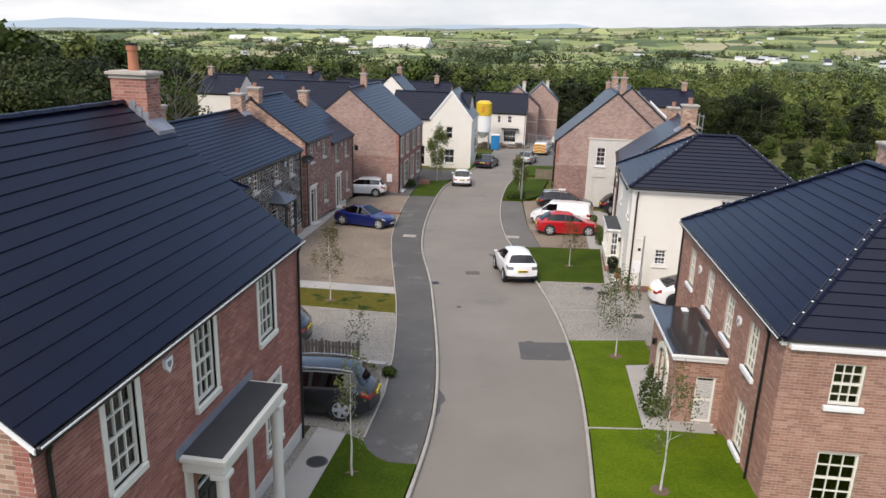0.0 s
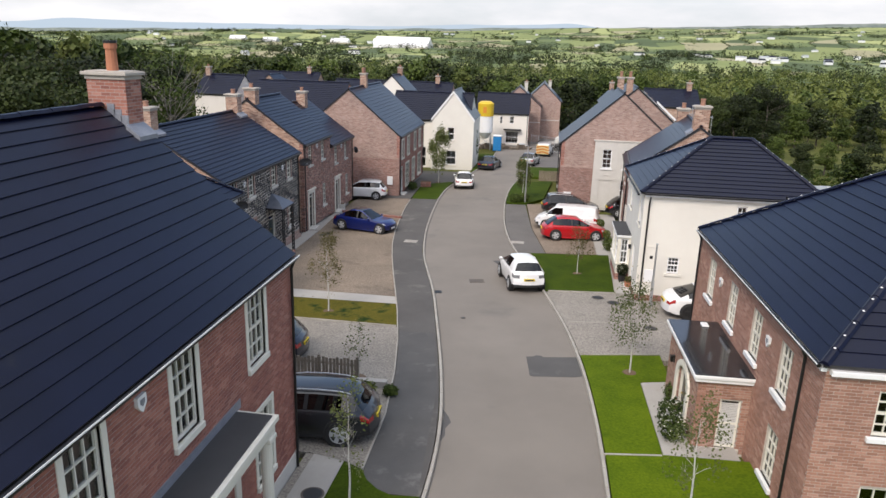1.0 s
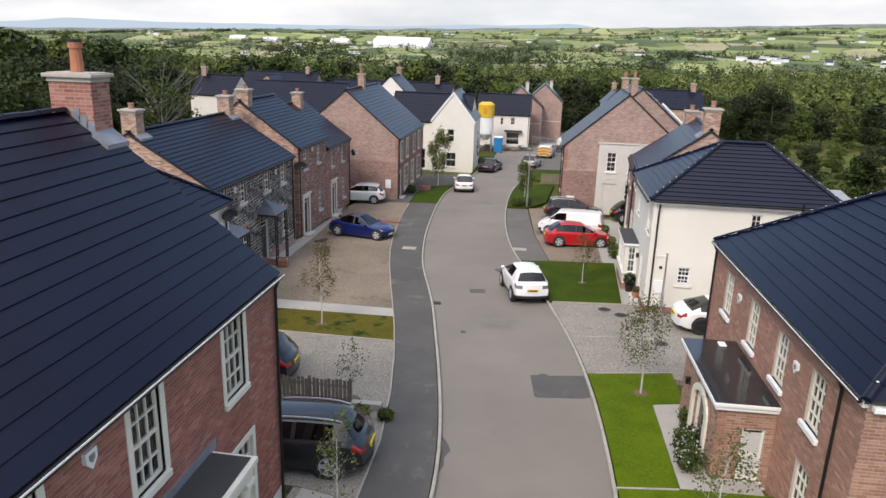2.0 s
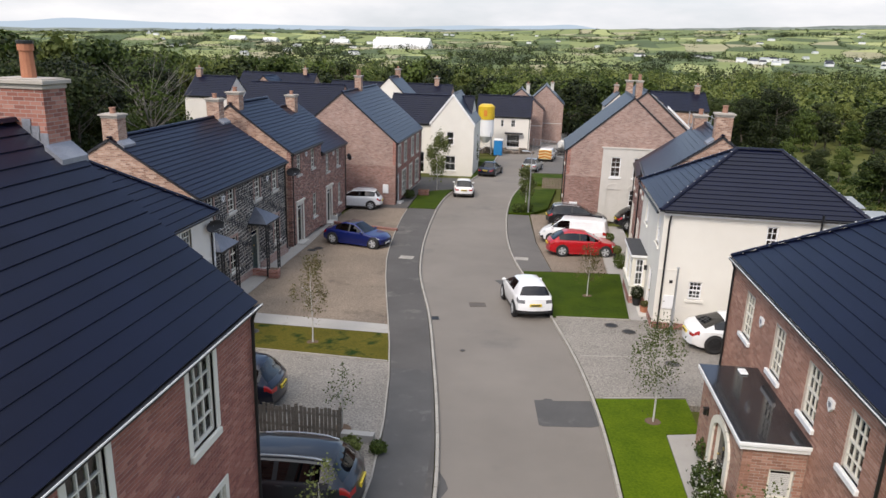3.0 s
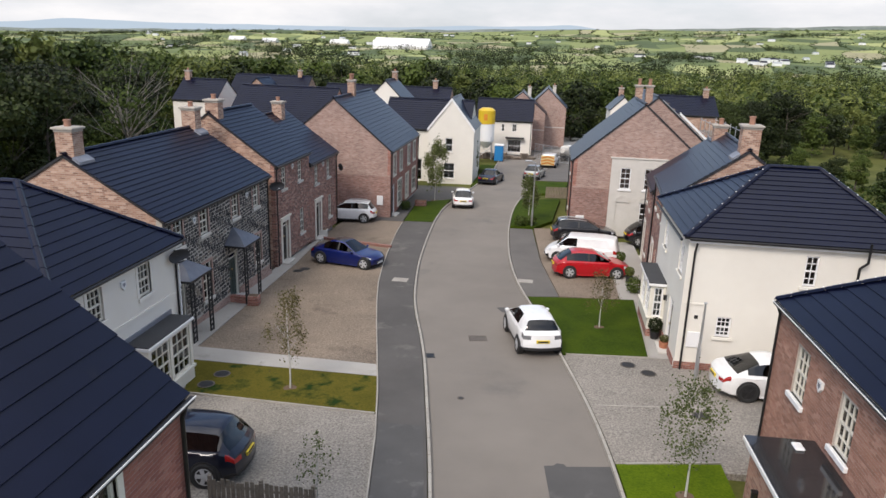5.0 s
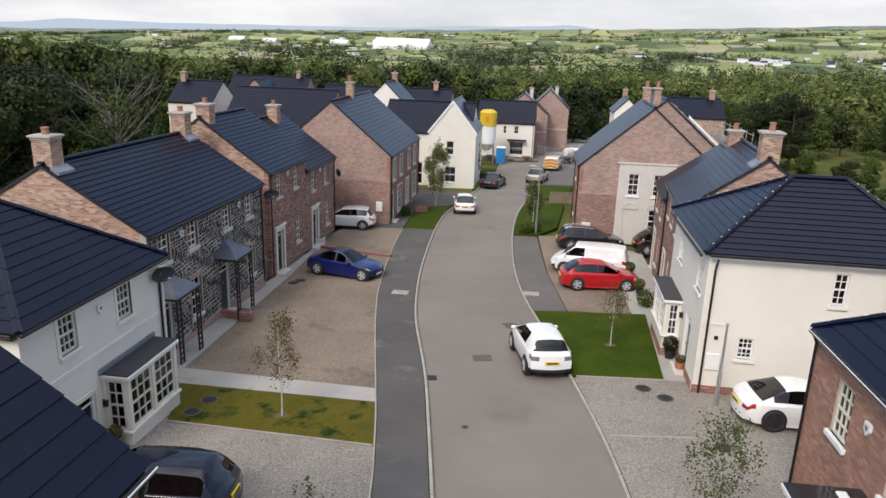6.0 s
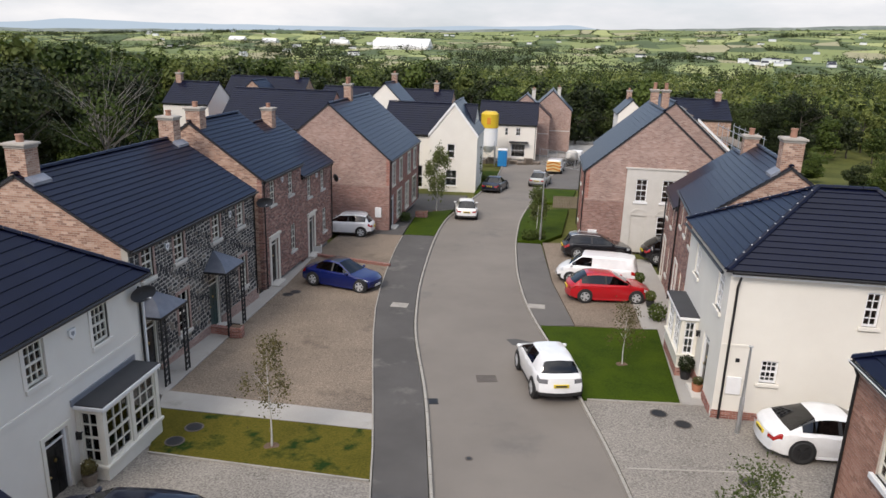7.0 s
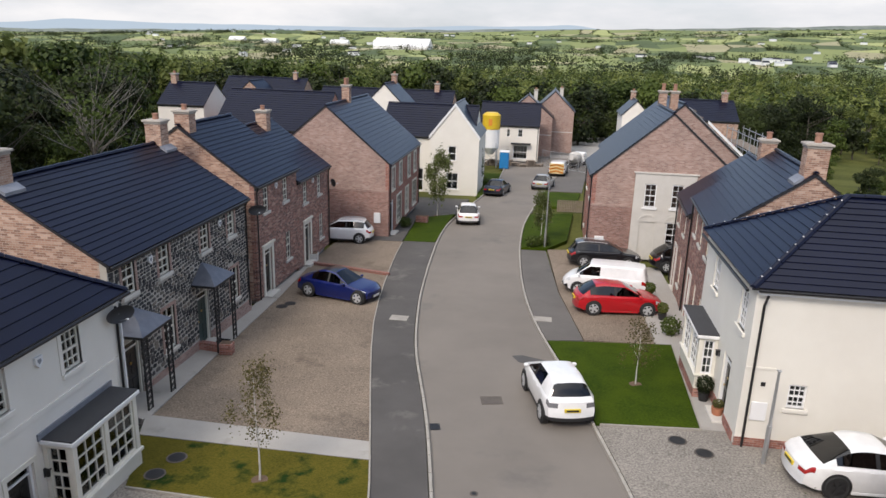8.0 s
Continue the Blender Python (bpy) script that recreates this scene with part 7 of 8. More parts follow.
def leaf_mesh(name, centres, sizes, material, seed, droop=0.0, out=None, loose=0.75):
    """Many small folded leaves or leaf clumps at the given places, each its own island. out: the way each one faces, more or less."""
    rng = np.random.default_rng(seed)
    n = len(centres)
    c, s = np.asarray(centres, float), np.asarray(sizes, float)[:, None]
    a = rng.normal(size=(n, 3))
    a[:, 2] -= droop
    if out is not None:
        f = np.asarray(out, float) + rng.normal(size=(n, 3)) * loose * 0.58
        f /= np.linalg.norm(f, axis=1)[:, None]
        a -= (a * f).sum(1)[:, None] * f
    a /= np.linalg.norm(a, axis=1)[:, None]
    if out is not None:
        b = np.cross(f, a)
    else:
        b = rng.normal(size=(n, 3))
        b -= (b * a).sum(1)[:, None] * a
        b /= np.linalg.norm(b, axis=1)[:, None]
    w = 0.42 * s
    v = np.empty((n, 4, 3))
    v[:, 0], v[:, 2] = c - a * s * 0.5, c + a * s * 0.5
    nrm = np.cross(a, b)
    v[:, 1], v[:, 3] = c + b * w + nrm * 0.12 * s, c - b * w + nrm * 0.12 * s
    idx = np.arange(n * 4).reshape(n, 4)
    me = bpy.data.meshes.new(name)
    me.from_pydata(v.reshape(-1, 3).tolist(), [], np.concatenate([idx[:, [0, 1, 2]], idx[:, [0, 2, 3]]]).tolist())
    me.materials.append(MATS[material])
    return me


def crown_points(rng, h, spread, lobes, per, low=0.3):
    """Leaf places on and in the lobes of a broad crown, uneven and with gaps, and the way out of the lobe at each."""
    pts, ways = [], []
    for _ in range(lobes):
        a, rr, z = rng.uniform(0, 2 * math.pi), spread * math.sqrt(rng.uniform(0, 1)) * 0.75, rng.uniform(low, 0.9)
        taper = 1.0 - 0.6 * max(0, (z - 0.55) / 0.45)
        c = np.array([rr * math.cos(a) * taper, rr * math.sin(a) * taper, z * h])
        rad = spread * rng.uniform(0.24, 0.46)
        d = rng.normal(size=(per, 3))
        d /= np.linalg.norm(d, axis=1)[:, None]
        d[:, 2] = np.where(d[:, 2] < -0.4, d[:, 2] * 0.4, d[:, 2])
        pts.append(c + d * rad * rng.uniform(0.72, 1.08, size=(per, 1)) * np.array([1, 1, 0.8]))
        ways.append(d)
    return np.concatenate(pts), np.concatenate(ways)


def limbs(bm, rng, h, r, spread, n, low=0.25, rise=(0.35, 0.9), bend=0.03, twig=0.5):
    """A tapered trunk, slightly bent, with limbs and twigs."""
    p = Vector((0, 0, -0.2))
    steps = 6
    spine = [p]
    for i in range(steps):
        p = p + Vector((rng.uniform(-bend, bend) * h, rng.uniform(-bend, bend) * h, (h * 0.85 + 0.2) / steps))
        spine.append(p)
    for i in range(steps):
        tube(bm, spine[i], spine[i + 1], r * (1 - i / (steps + 0.5)), r * (1 - (i + 1) / (steps + 0.5)), 8)
    for i in range(n):
        k = rng.uniform(low, 0.95) * steps
        i0 = min(steps - 1, int(k))
        a = spine[i0].lerp(spine[i0 + 1], k - i0)
        ang = rng.uniform(0, 2 * math.pi)
        ln = spread * rng.uniform(0.5, 1.0)
        b = a + Vector((math.cos(ang) * ln, math.sin(ang) * ln, ln * rng.uniform(*rise)))
        rr = r * (1 - k / (steps + 0.5)) * twig
        tube(bm, a, b, rr, rr * 0.3, 5)
        for _ in range(2):
            c = b + Vector((rng.uniform(-0.4, 0.4) * ln, rng.uniform(-0.4, 0.4) * ln, rng.uniform(0.0, 0.5) * ln))
            tube(bm, a.lerp(b, 0.6), c, rr * 0.4, rr * 0.12, 4)
    return spine


def birch(x, y, h, leaves, spread, lean=0.0, label="slender young white-barked birch with sparse leaves", seed=1, size=0.062, top=0.1, leaf="leaf_birch"):
    rng = np.random.default_rng(seed)
    t = thing("birch_tree", pose(x, y, ground_z(x, y) + top, rx=lean), label, "tree", "young birches")
    bm = bmesh.new()
    spine = limbs(bm, rng, h, 0.017 + 0.005 * h, spread * 0.7, 18, 0.4, (0.5, 1.3), 0.008, 0.3)
    part("trunk", bm, "bark_birch", t)
    base = []
    for _ in range(26):
        k = rng.uniform(0.42, 1.02)
        a = rng.uniform(0, 2 * math.pi)
        rr = spread * rng.uniform(0.25, 1.0) * (1.15 - 0.75 * abs(k - 0.62) / 0.45)
        base.append((max(0.05, rr) * math.cos(a), max(0.05, rr) * math.sin(a), k * h * 0.95))
    base = np.array(base)
    pick = rng.integers(0, len(base), leaves)
    pts = base[pick] + rng.normal(size=(leaves, 3)) * np.array([0.13, 0.13, 0.20]) * spread
    pts[:, 2] -= np.abs(rng.normal(size=leaves)) * 0.12 * h * rng.uniform(0, 1, leaves)
    part("crown", leaf_mesh("crown", pts, rng.uniform(0.7, 1.3, leaves) * size, leaf, seed, 0.6), None, t)
    bm = bmesh.new()
    tube(bm, (0, 0, -0.02), (0, 0, 0.025), 0.28, 0.22, 14)
    part("soil_ring", bm, "soil", t)
    return t


birch(-4.3, 15.1, 3.6, 420, 0.5, seed=3, label="thin young birch with few leaves on a dark lawn")
birch(-6.1, 22.4, 2.2, 260, 0.45, seed=4, label="small straggling sapling at a drive's edge")
birch(-9.15, 28.75, 3.6, 1500, 0.7, seed=5, leaf="leaf_brown", label="young birch with browning leaves on patchy grass")
birch(3.05, 24.5, 3.6, 1900, 0.82, seed=6)
birch(3.4, 15.8, 3.6, 800, 0.75, seed=7)
birch(1.68, 37.0, 2.7, 1000, 0.65, seed=8, leaf="leaf_brown", label="small young birch on a square green lawn")
birch(-10.3, 66.6, 5.2, 3600, 1.25, seed=9, size=0.13, label="leafy young birch on a green verge")
birch(-2.1, 59.6, 3.4, 1800, 0.75, seed=10, size=0.12, label="bushy young tree beside a lamp post")
birch(-8.7, 82.0, 4.2, 1400, 0.8, seed=11, size=0.13, label="young birch by a cream gable")

TREES = []
random.seed(21)
for k, (mat, h, sp, lobes, per, sz) in enumerate((("leaf_dark", 11.5, 3.6, 26, 72, 0.48), ("leaf_mid", 12.5, 3.9, 28, 72, 0.5), ("leaf_mid", 9.5, 3.4, 24, 70, 0.46), ("leaf_light", 10.5, 3.2, 24, 70, 0.48), ("leaf_olive", 11.0, 3.3, 22, 66, 0.46), ("leaf_dark", 8.5, 3.3, 22, 72, 0.48), ("leaf_dark", 13.0, 3.9, 30, 230, 0.25), ("leaf_olive", 14.0, 3.6, 28, 210, 0.24), ("leaf_mid", 9.0, 3.3, 26, 220, 0.24))):
    rng = np.random.default_rng(100 + k)
    bm = bmesh.new()
    limbs(bm, rng, h, 0.2, sp * 0.8, 12)
    trunk = mesh_of("trunk", bm, "bark")
    pts, ways = crown_points(rng, h, sp, lobes, per, 0.16)
    crown = leaf_mesh("crown", pts, rng.uniform(0.7, 1.4, len(pts)) * sz * 1.12, mat, 100 + k, out=ways)
    TREES.append((trunk, crown, h))
WOOD_LABELS = ("dark broadleaf tree in dense woodland", "tall full-crowned green tree in woodland", "rounded green tree at the wood's edge", "light green tree catching the sun", "olive-green tree with a thin crown", "low dark tree in dense woodland", "tall dark broadleaf tree at the wood's edge", "tall olive-green tree at the wood's edge", "rounded mid-green tree beyond the gardens")


def wood_tree(x, y, k, scale, rot):
    z = far_z(x, y) - 0.1
    t = thing("woodland_tree", Matrix.Translation((x, y, z)) @ Matrix.Rotation(rot, 4, 'Z') @ Matrix.Diagonal((scale, scale, scale, 1)), WOOD_LABELS[k], "tree", "woodland trees")
    part("trunk", TREES[k][0], None, t)
    part("crown", TREES[k][1], None, t)


HOUSE_SPOTS = [(-28, 46, -10, 78), (-52, 78, 6, 128), (-1, 60, 20, 112), (-26, 20, -12, 60), (2, 14, 18, 60)]


def clear_of_houses_and_view(x, y, pad=3.0):
    # Wedge kept treeless to fit the camera's view of the far white house
    if 30 < y < 84 and 1.0 - 0.57 * y < x < 0:
        return False
    return not any(a - pad < x < c + pad and b - pad < y < d + pad for a, b, c, d in HOUSE_SPOTS)


rng = random.Random(33)
spots = []


def scatter(x0, y0, x1, y1, n, gapm, kinds, s0, s1):
    tries, made = 0, 0
    while made < n and tries < n * 30:
        tries += 1
        x, y = rng.uniform(x0, x1), rng.uniform(y0, y1)
        if not clear_of_houses_and_view(x, y) or any((x - a) ** 2 + (y - b) ** 2 < gapm * gapm for a, b in spots):
            continue
        spots.append((x, y))
        wood_tree(x, y, rng.choice(kinds), rng.uniform(s0, s1), rng.uniform(0, 6.28))
        made += 1


# mostly the darkened crowns, whose colour stands in for this wood's shade
scatter(-46, 34, -29, 76, 40, 3.8, (6, 6, 8, 6, 6, 6), 0.7, 0.98)
scatter(-80, 40, -46, 120, 60, 5.5, (0, 1, 1, 4, 3, 3), 1.0, 1.35)
scatter(-95, 128, -18, 160, 75, 5.0, (0, 0, 1, 5, 3), 1.0, 1.3)
scatter(-18, 130, 26, 165, 48, 5.0, (0, 0, 0, 5, 5, 1), 0.75, 1.05)
scatter(26, 130, 75, 165, 45, 5.0, (1, 0, 2, 3, 5), 0.55, 0.8)
scatter(16, 108, 33, 132, 22, 4.4, (8, 5, 6, 6, 0), 0.6, 0.9)
scatter(70, 80, 130, 165, 45, 6.0, (1, 0, 2, 5, 3), 0.4, 0.75)
scatter(24, 62, 44, 88, 9, 5.0, (8, 6, 5), 0.3, 0.5)

# a half-bare tree standing out of the wood
z = far_z(-27.5, 50)
bare = thing("bare_tree", pose(-27.5, 50.0, z - 0.1), "half-bare grey-limbed tree at the wood's edge", "tree")
bm = bmesh.new()
r2 = np.random.default_rng(77)
limbs(bm, r2, 11.5, 0.2, 3.0, 42, 0.42, (0.5, 1.3), 0.04)
part("trunk", bm, "dead_twig", bare)
pts, ways = crown_points(r2, 12.5, 3.3, 16, 110, 0.45)
part("crown", leaf_mesh("crown", pts, r2.uniform(0.6, 1.2, len(pts)) * 0.24, "leaf_mid", 77, out=ways), None, bare)


def bush(x, y, r, h, material, n, label, name="shrub", size=0.09, pot=False, top=0.1, flowers=0):
    rg = np.random.default_rng(int(abs(x * 100) + abs(y * 10)))
    b = thing(name, pose(x, y, ground_z(x, y) + top), label, "shrub")
    z0 = 0.0
    if pot:
        bm = bmesh.new()
        tube(bm, (0, 0, 0), (0, 0, 0.32), 0.15, 0.2, 14)
        part("pot", bm, "terracotta" if pot is True else pot, b)
        z0 = 0.3
    d = rg.normal(size=(n, 3))
    d /= np.linalg.norm(d, axis=1)[:, None]
    pts = d * rg.uniform(0.7, 1.05, size=(n, 1)) * np.array([r, r, h / 2]) + np.array([0, 0, z0 + h / 2])
    if not pot:
        pts += rg.normal(size=(n, 3)) * 0.12 * r
        pts[:, 2] = np.maximum(pts[:, 2], 0.02)
    part("foliage", leaf_mesh("foliage", pts, rg.uniform(0.7, 1.3, n) * size, material, 5, out=d), None, b)
    if flowers:
        q = pts[pts[:, 2] > h * 0.35][:flowers] * 1.03
        part("blossom", leaf_mesh("blossom", q, rg.uniform(0.6, 1.2, len(q)) * size, "flower_white", 6), None, b, "white blossom")
    bm = bmesh.new()
    tube(bm, (0, 0, -0.05 if not pot else 0.2), (0, 0, z0 + h * 0.5), 0.025, 0.015, 6)
    part("stem", bm, "bark", b)
    return b


bush(3.85, 20.9, 0.42, 0.8, "leaf_mid", 700, "loose shrub with white blossom beside a porch", flowers=70)
bush(3.75, 20.0, 0.38, 0.7, "leaf_mid", 600, "loose shrub with white blossom beside a porch", flowers=70)
bush(4.2, 22.6, 0.3, 0.6, "leaf_mid", 400, "small green shrub beside a doorway")
bush(3.85, 36.15, 0.3, 0.62, "leaf_dark", 900, "clipped dark ball topiary in a pot", "topiary_ball", 0.06, pot="trim_black")
bush(4.05, 35.0, 0.18, 0.3, "leaf_olive", 200, "small potted plant beside a door", "potted_plant", 0.07, pot=True)
bush(3.45, 47.6, 0.34, 0.6, "leaf_mid", 600, "green potted shrub on a path", "potted_plant", 0.09, pot="trim_black")
bush(3.7, 44.6, 0.25, 0.5, "leaf_light", 400, "green potted shrub on a path", "potted_plant", 0.09, pot="trim_black")
bush(3.75, 42.6, 0.4, 0.8, "leaf_mid", 700, "green shrub beside a bay window")
bush(-13.1, 26.08, 0.2, 0.42, "leaf_brown", 350, "rusty-leaved plant in a half barrel by a door", "potted_plant", 0.08, pot="timber", top=0.09)
bush(-4.75, 21.3, 0.22, 0.3, "leaf_mid", 500, "straggling weeds at the footway's edge")
bush(-5.5, 21.2, 0.3, 0.4, "leaf_light", 400, "straggling green weeds by a fence")
for i, (x, y) in enumerate(((-1.9, 58.2), (-2.6, 57.7), (-11.9, 62.0), (-8.0, 84.0))):
    bush(x, y, 0.45, 0.7, "leaf_mid", 500, "low green shrub on a verge", size=0.11)
rg2 = random.Random(8)
for i in range(130):
    x, y = rg2.uniform(21, 72), rg2.uniform(44, 118)
    s = rg2.uniform(0.8, 2.4)
    if 31 < x < 66 and 84 < y < 128:
        continue
    b = thing("scrub_bush", Matrix.Translation((x, y, far_z(x, y) - 0.15)) @ Matrix.Rotation(rg2.uniform(0, 6), 4, 'Z') @ Matrix.Diagonal((s * 0.22, s * 0.22, s * 0.17, 1)), "rounded green bush in rough grass", "bush", "scrub")
    part("foliage", TREES[rg2.choice((2, 5, 8, 5))][1], None, b)

# tufts of rough grass on the open ground, too many to count
rt = np.random.default_rng(3)
n = 9000
gx, gy = rt.uniform(18, 62, n), rt.uniform(34, 88, n)
cz = np.array([far_z(a, b) for a, b in zip(gx, gy)])
tagged(new("rough_grass_tufts", leaf_mesh("rough_grass_tufts", np.stack([gx, gy, cz + 0.05], 1), rt.uniform(0.25, 0.6, n), "leaf_mid", 9)), "tufts of rough dull green grass", "grass", kind="stuff")

# ---- far woods, hedges and farm buildings ----
def clump_field(name, places, material, label, seed, per=64, size=0.42):
    r3 = np.random.default_rng(seed)
    cs, ss, ws = [], [], []
    for x, y, z, w, h in places:
        a = r3.uniform(0, 2 * math.pi, per)
        t = r3.uniform(0, 1, per)
        rr = w * np.sqrt(r3.uniform(0.2, 1, per)) * np.sqrt(np.maximum(0.05, 1 - (t * 0.9) ** 2))
        cs.append(np.stack([x + rr * np.cos(a), y + rr * np.sin(a), z + t * h], 1))
        ss.append(r3.uniform(0.5, 1.0, per) * w * size)
        wy = np.stack([rr * np.cos(a) / w, rr * np.sin(a) / w, 0.25 + t], 1)
        ws.append(wy / np.linalg.norm(wy, axis=1)[:, None])
    ob = tagged(new(name, leaf_mesh(name, np.concatenate(cs), np.concatenate(ss), material, seed, out=np.concatenate(ws))), label, "trees", kind="stuff")
    return ob


wr = random.Random(55)
groups = {"leaf_dark": [], "leaf_mid": [], "leaf_light": []}
for i in range(3900):
    y = 165 + 700 * wr.random() ** 1.3
    x = wr.uniform(-1, 1) * (0.78 * y + 60)
    dens = noise.noise(Vector((x * 0.008, y * 0.008, 4.0)))
    if dens < -0.3 and y > 260 and x > 0.1 * y:
        continue
    w = wr.uniform(2.2, 4.6)
    groups[wr.choice(("leaf_dark", "leaf_mid", "leaf_mid", "leaf_light", "leaf_light"))].append((x, y, far_z(x, y) - 0.5, w, wr.uniform(5, 11)))
for i, (mt, rows) in enumerate(groups.items()):
    clump_field("far_woods", rows, mt, "distant mixed woodland below the estate", 60 + i)
rows, copses = {"leaf_dark": [], "leaf_mid": []}, []
nxf = len(FIELD_X)
for j, y in enumerate(FIELD_Y):
    if y < 600 or y > 4500:
        continue
    for i in range(nxf - 1):
        a = FIELD_P[j * nxf + i]
        for b in (FIELD_P[j * nxf + i + 1], FIELD_P[(j + 1) * nxf + i] if j + 1 < len(FIELD_Y) else None):
            if b is None or wr.random() < 0.52 or not -0.92 * a[1] - 80 < a[0] < 0.52 * a[1] + 80:
                continue
            ln = math.hypot(b[0] - a[0], b[1] - a[1])
            step = 4 + y * 0.0025
            for k in range(int(ln / step)):
                if wr.random() < 0.06:
                    continue
                f = (k + wr.random() * 0.6) * step / ln
                x, yy = a[0] + (b[0] - a[0]) * f, a[1] + (b[1] - a[1]) * f
                tree = wr.random() < 0.1
                w = wr.uniform(1.6, 2.6) * (2.2 if tree else 1.0) * (1 + y / 3000)
                rows["leaf_dark" if wr.random() < 0.6 else "leaf_mid"].append((x, yy, far_z(x, yy) - 0.6, w, wr.uniform(1.8, 2.8) * (3.6 if tree else 1)))
for i in range(120):
    cy = wr.uniform(750, 3600)
    cx = wr.uniform(-0.9, 0.5) * cy
    for k in range(wr.randint(12, 50)):
        x, y = cx + wr.gauss(0, 26), cy + wr.gauss(0, 12)
        copses.append((x, y, far_z(x, y) - 0.5, wr.uniform(4, 7), wr.uniform(8, 15)))
for i, (mt, rr) in enumerate(rows.items()):
    clump_field("field_hedges", rr, mt, "hedgerows between distant fields", 70 + i, per=12, size=0.6)
clump_field("field_copses", copses, "leaf_dark", "dark copses between distant fields", 73, per=20, size=0.5)


def far_building(x, y, w, d, h, rz, roof_mat, name="farm_building", label="small distant white farm building"):
    b = thing(name, pose(x, y, far_z(x, y) - 0.3, rz=rz), label, "building", "distant buildings")
    part("wall", boxes((-w / 2, -d / 2, 0, w / 2, d / 2, h)), "painted_white", b)
    part("roof", prism([(-d / 2 - 0.3, h), (d / 2 + 0.3, h), (0, h + d * 0.3)], -w / 2 - 0.2, w / 2 + 0.2, "x"), roof_mat, b)


br = random.Random(91)
for i in range(90):
    y = br.uniform(900, 3600)
    x = br.uniform(-0.62, 0.62) * y
    if i < 30:
        y, x = br.uniform(1080, 1260), br.uniform(250, 720)
    far_building(x, y, br.uniform(8, 14) if i < 30 else br.uniform(9, 22), br.uniform(7, 9), br.uniform(3.5, 5), br.uniform(-30, 30), br.choice(("slate_tile", "steel")))
for x, y, w, d, h in ((-352, 1700, 130, 60, 8), (-820, 2050, 45, 25, 5), (-640, 2150, 55, 25, 5), (-1010, 2250, 50, 25, 5), (-540, 2250, 40, 22, 5), (860, 1750, 90, 40, 9), (1200, 2100, 80, 40, 9)):
    far_building(x, y, w, d, h, br.uniform(-8, 8), "painted_white", "warehouse", "large distant white warehouse")

# blue hills on the skyline, flat and glowing, with haze put into their colour
m, nn, ll, pp = nodes_of("hazy_hill_glow")
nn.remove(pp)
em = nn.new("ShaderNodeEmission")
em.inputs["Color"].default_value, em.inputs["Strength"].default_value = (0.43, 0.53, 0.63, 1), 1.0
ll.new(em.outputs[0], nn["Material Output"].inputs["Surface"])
MATS["hazy_hill_glow"] = m
def ridge(name, dist, low, high, material, label):
    verts = []
    for i in range(161):
        x = (-1 + i / 80) * dist * 0.72
        y = math.sqrt(dist * dist - x * x)
        verts += [(x, y, low), (x, y, high(x))]
    me = bpy.data.meshes.new(name)
    me.from_pydata(verts, [], [(2 * i, 2 * i + 2, 2 * i + 3, 2 * i + 1) for i in range(160)])
    me.materials.append(MATS[material])
    return tagged(new(name, me), label, "hills", kind="structure")


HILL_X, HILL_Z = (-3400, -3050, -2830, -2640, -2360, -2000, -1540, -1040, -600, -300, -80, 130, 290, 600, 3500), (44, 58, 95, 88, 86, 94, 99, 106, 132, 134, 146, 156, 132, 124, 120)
ridge("backdrop_hills", 4880, -60, lambda x: float(np.mean([np.interp(x + o, HILL_X, HILL_Z) for o in (-60, -20, 20, 60)])) + 3 * noise.noise(Vector((x * 0.006, 0, 0))), "hazy_hill_glow", "hazy blue hills on the skyline")
# wooded ridge backdrop: its glowing greens are greyed to paint in haze
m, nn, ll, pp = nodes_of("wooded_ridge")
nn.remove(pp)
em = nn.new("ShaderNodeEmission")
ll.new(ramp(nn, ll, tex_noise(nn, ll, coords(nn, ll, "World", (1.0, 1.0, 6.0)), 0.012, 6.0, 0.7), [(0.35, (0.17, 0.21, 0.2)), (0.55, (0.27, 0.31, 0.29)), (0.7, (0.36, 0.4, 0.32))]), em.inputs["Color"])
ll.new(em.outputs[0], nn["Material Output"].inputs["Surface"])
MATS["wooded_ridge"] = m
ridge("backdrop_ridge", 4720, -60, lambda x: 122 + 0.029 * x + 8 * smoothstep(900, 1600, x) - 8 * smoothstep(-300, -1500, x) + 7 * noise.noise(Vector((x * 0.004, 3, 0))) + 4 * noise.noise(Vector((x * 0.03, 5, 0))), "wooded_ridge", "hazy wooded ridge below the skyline")


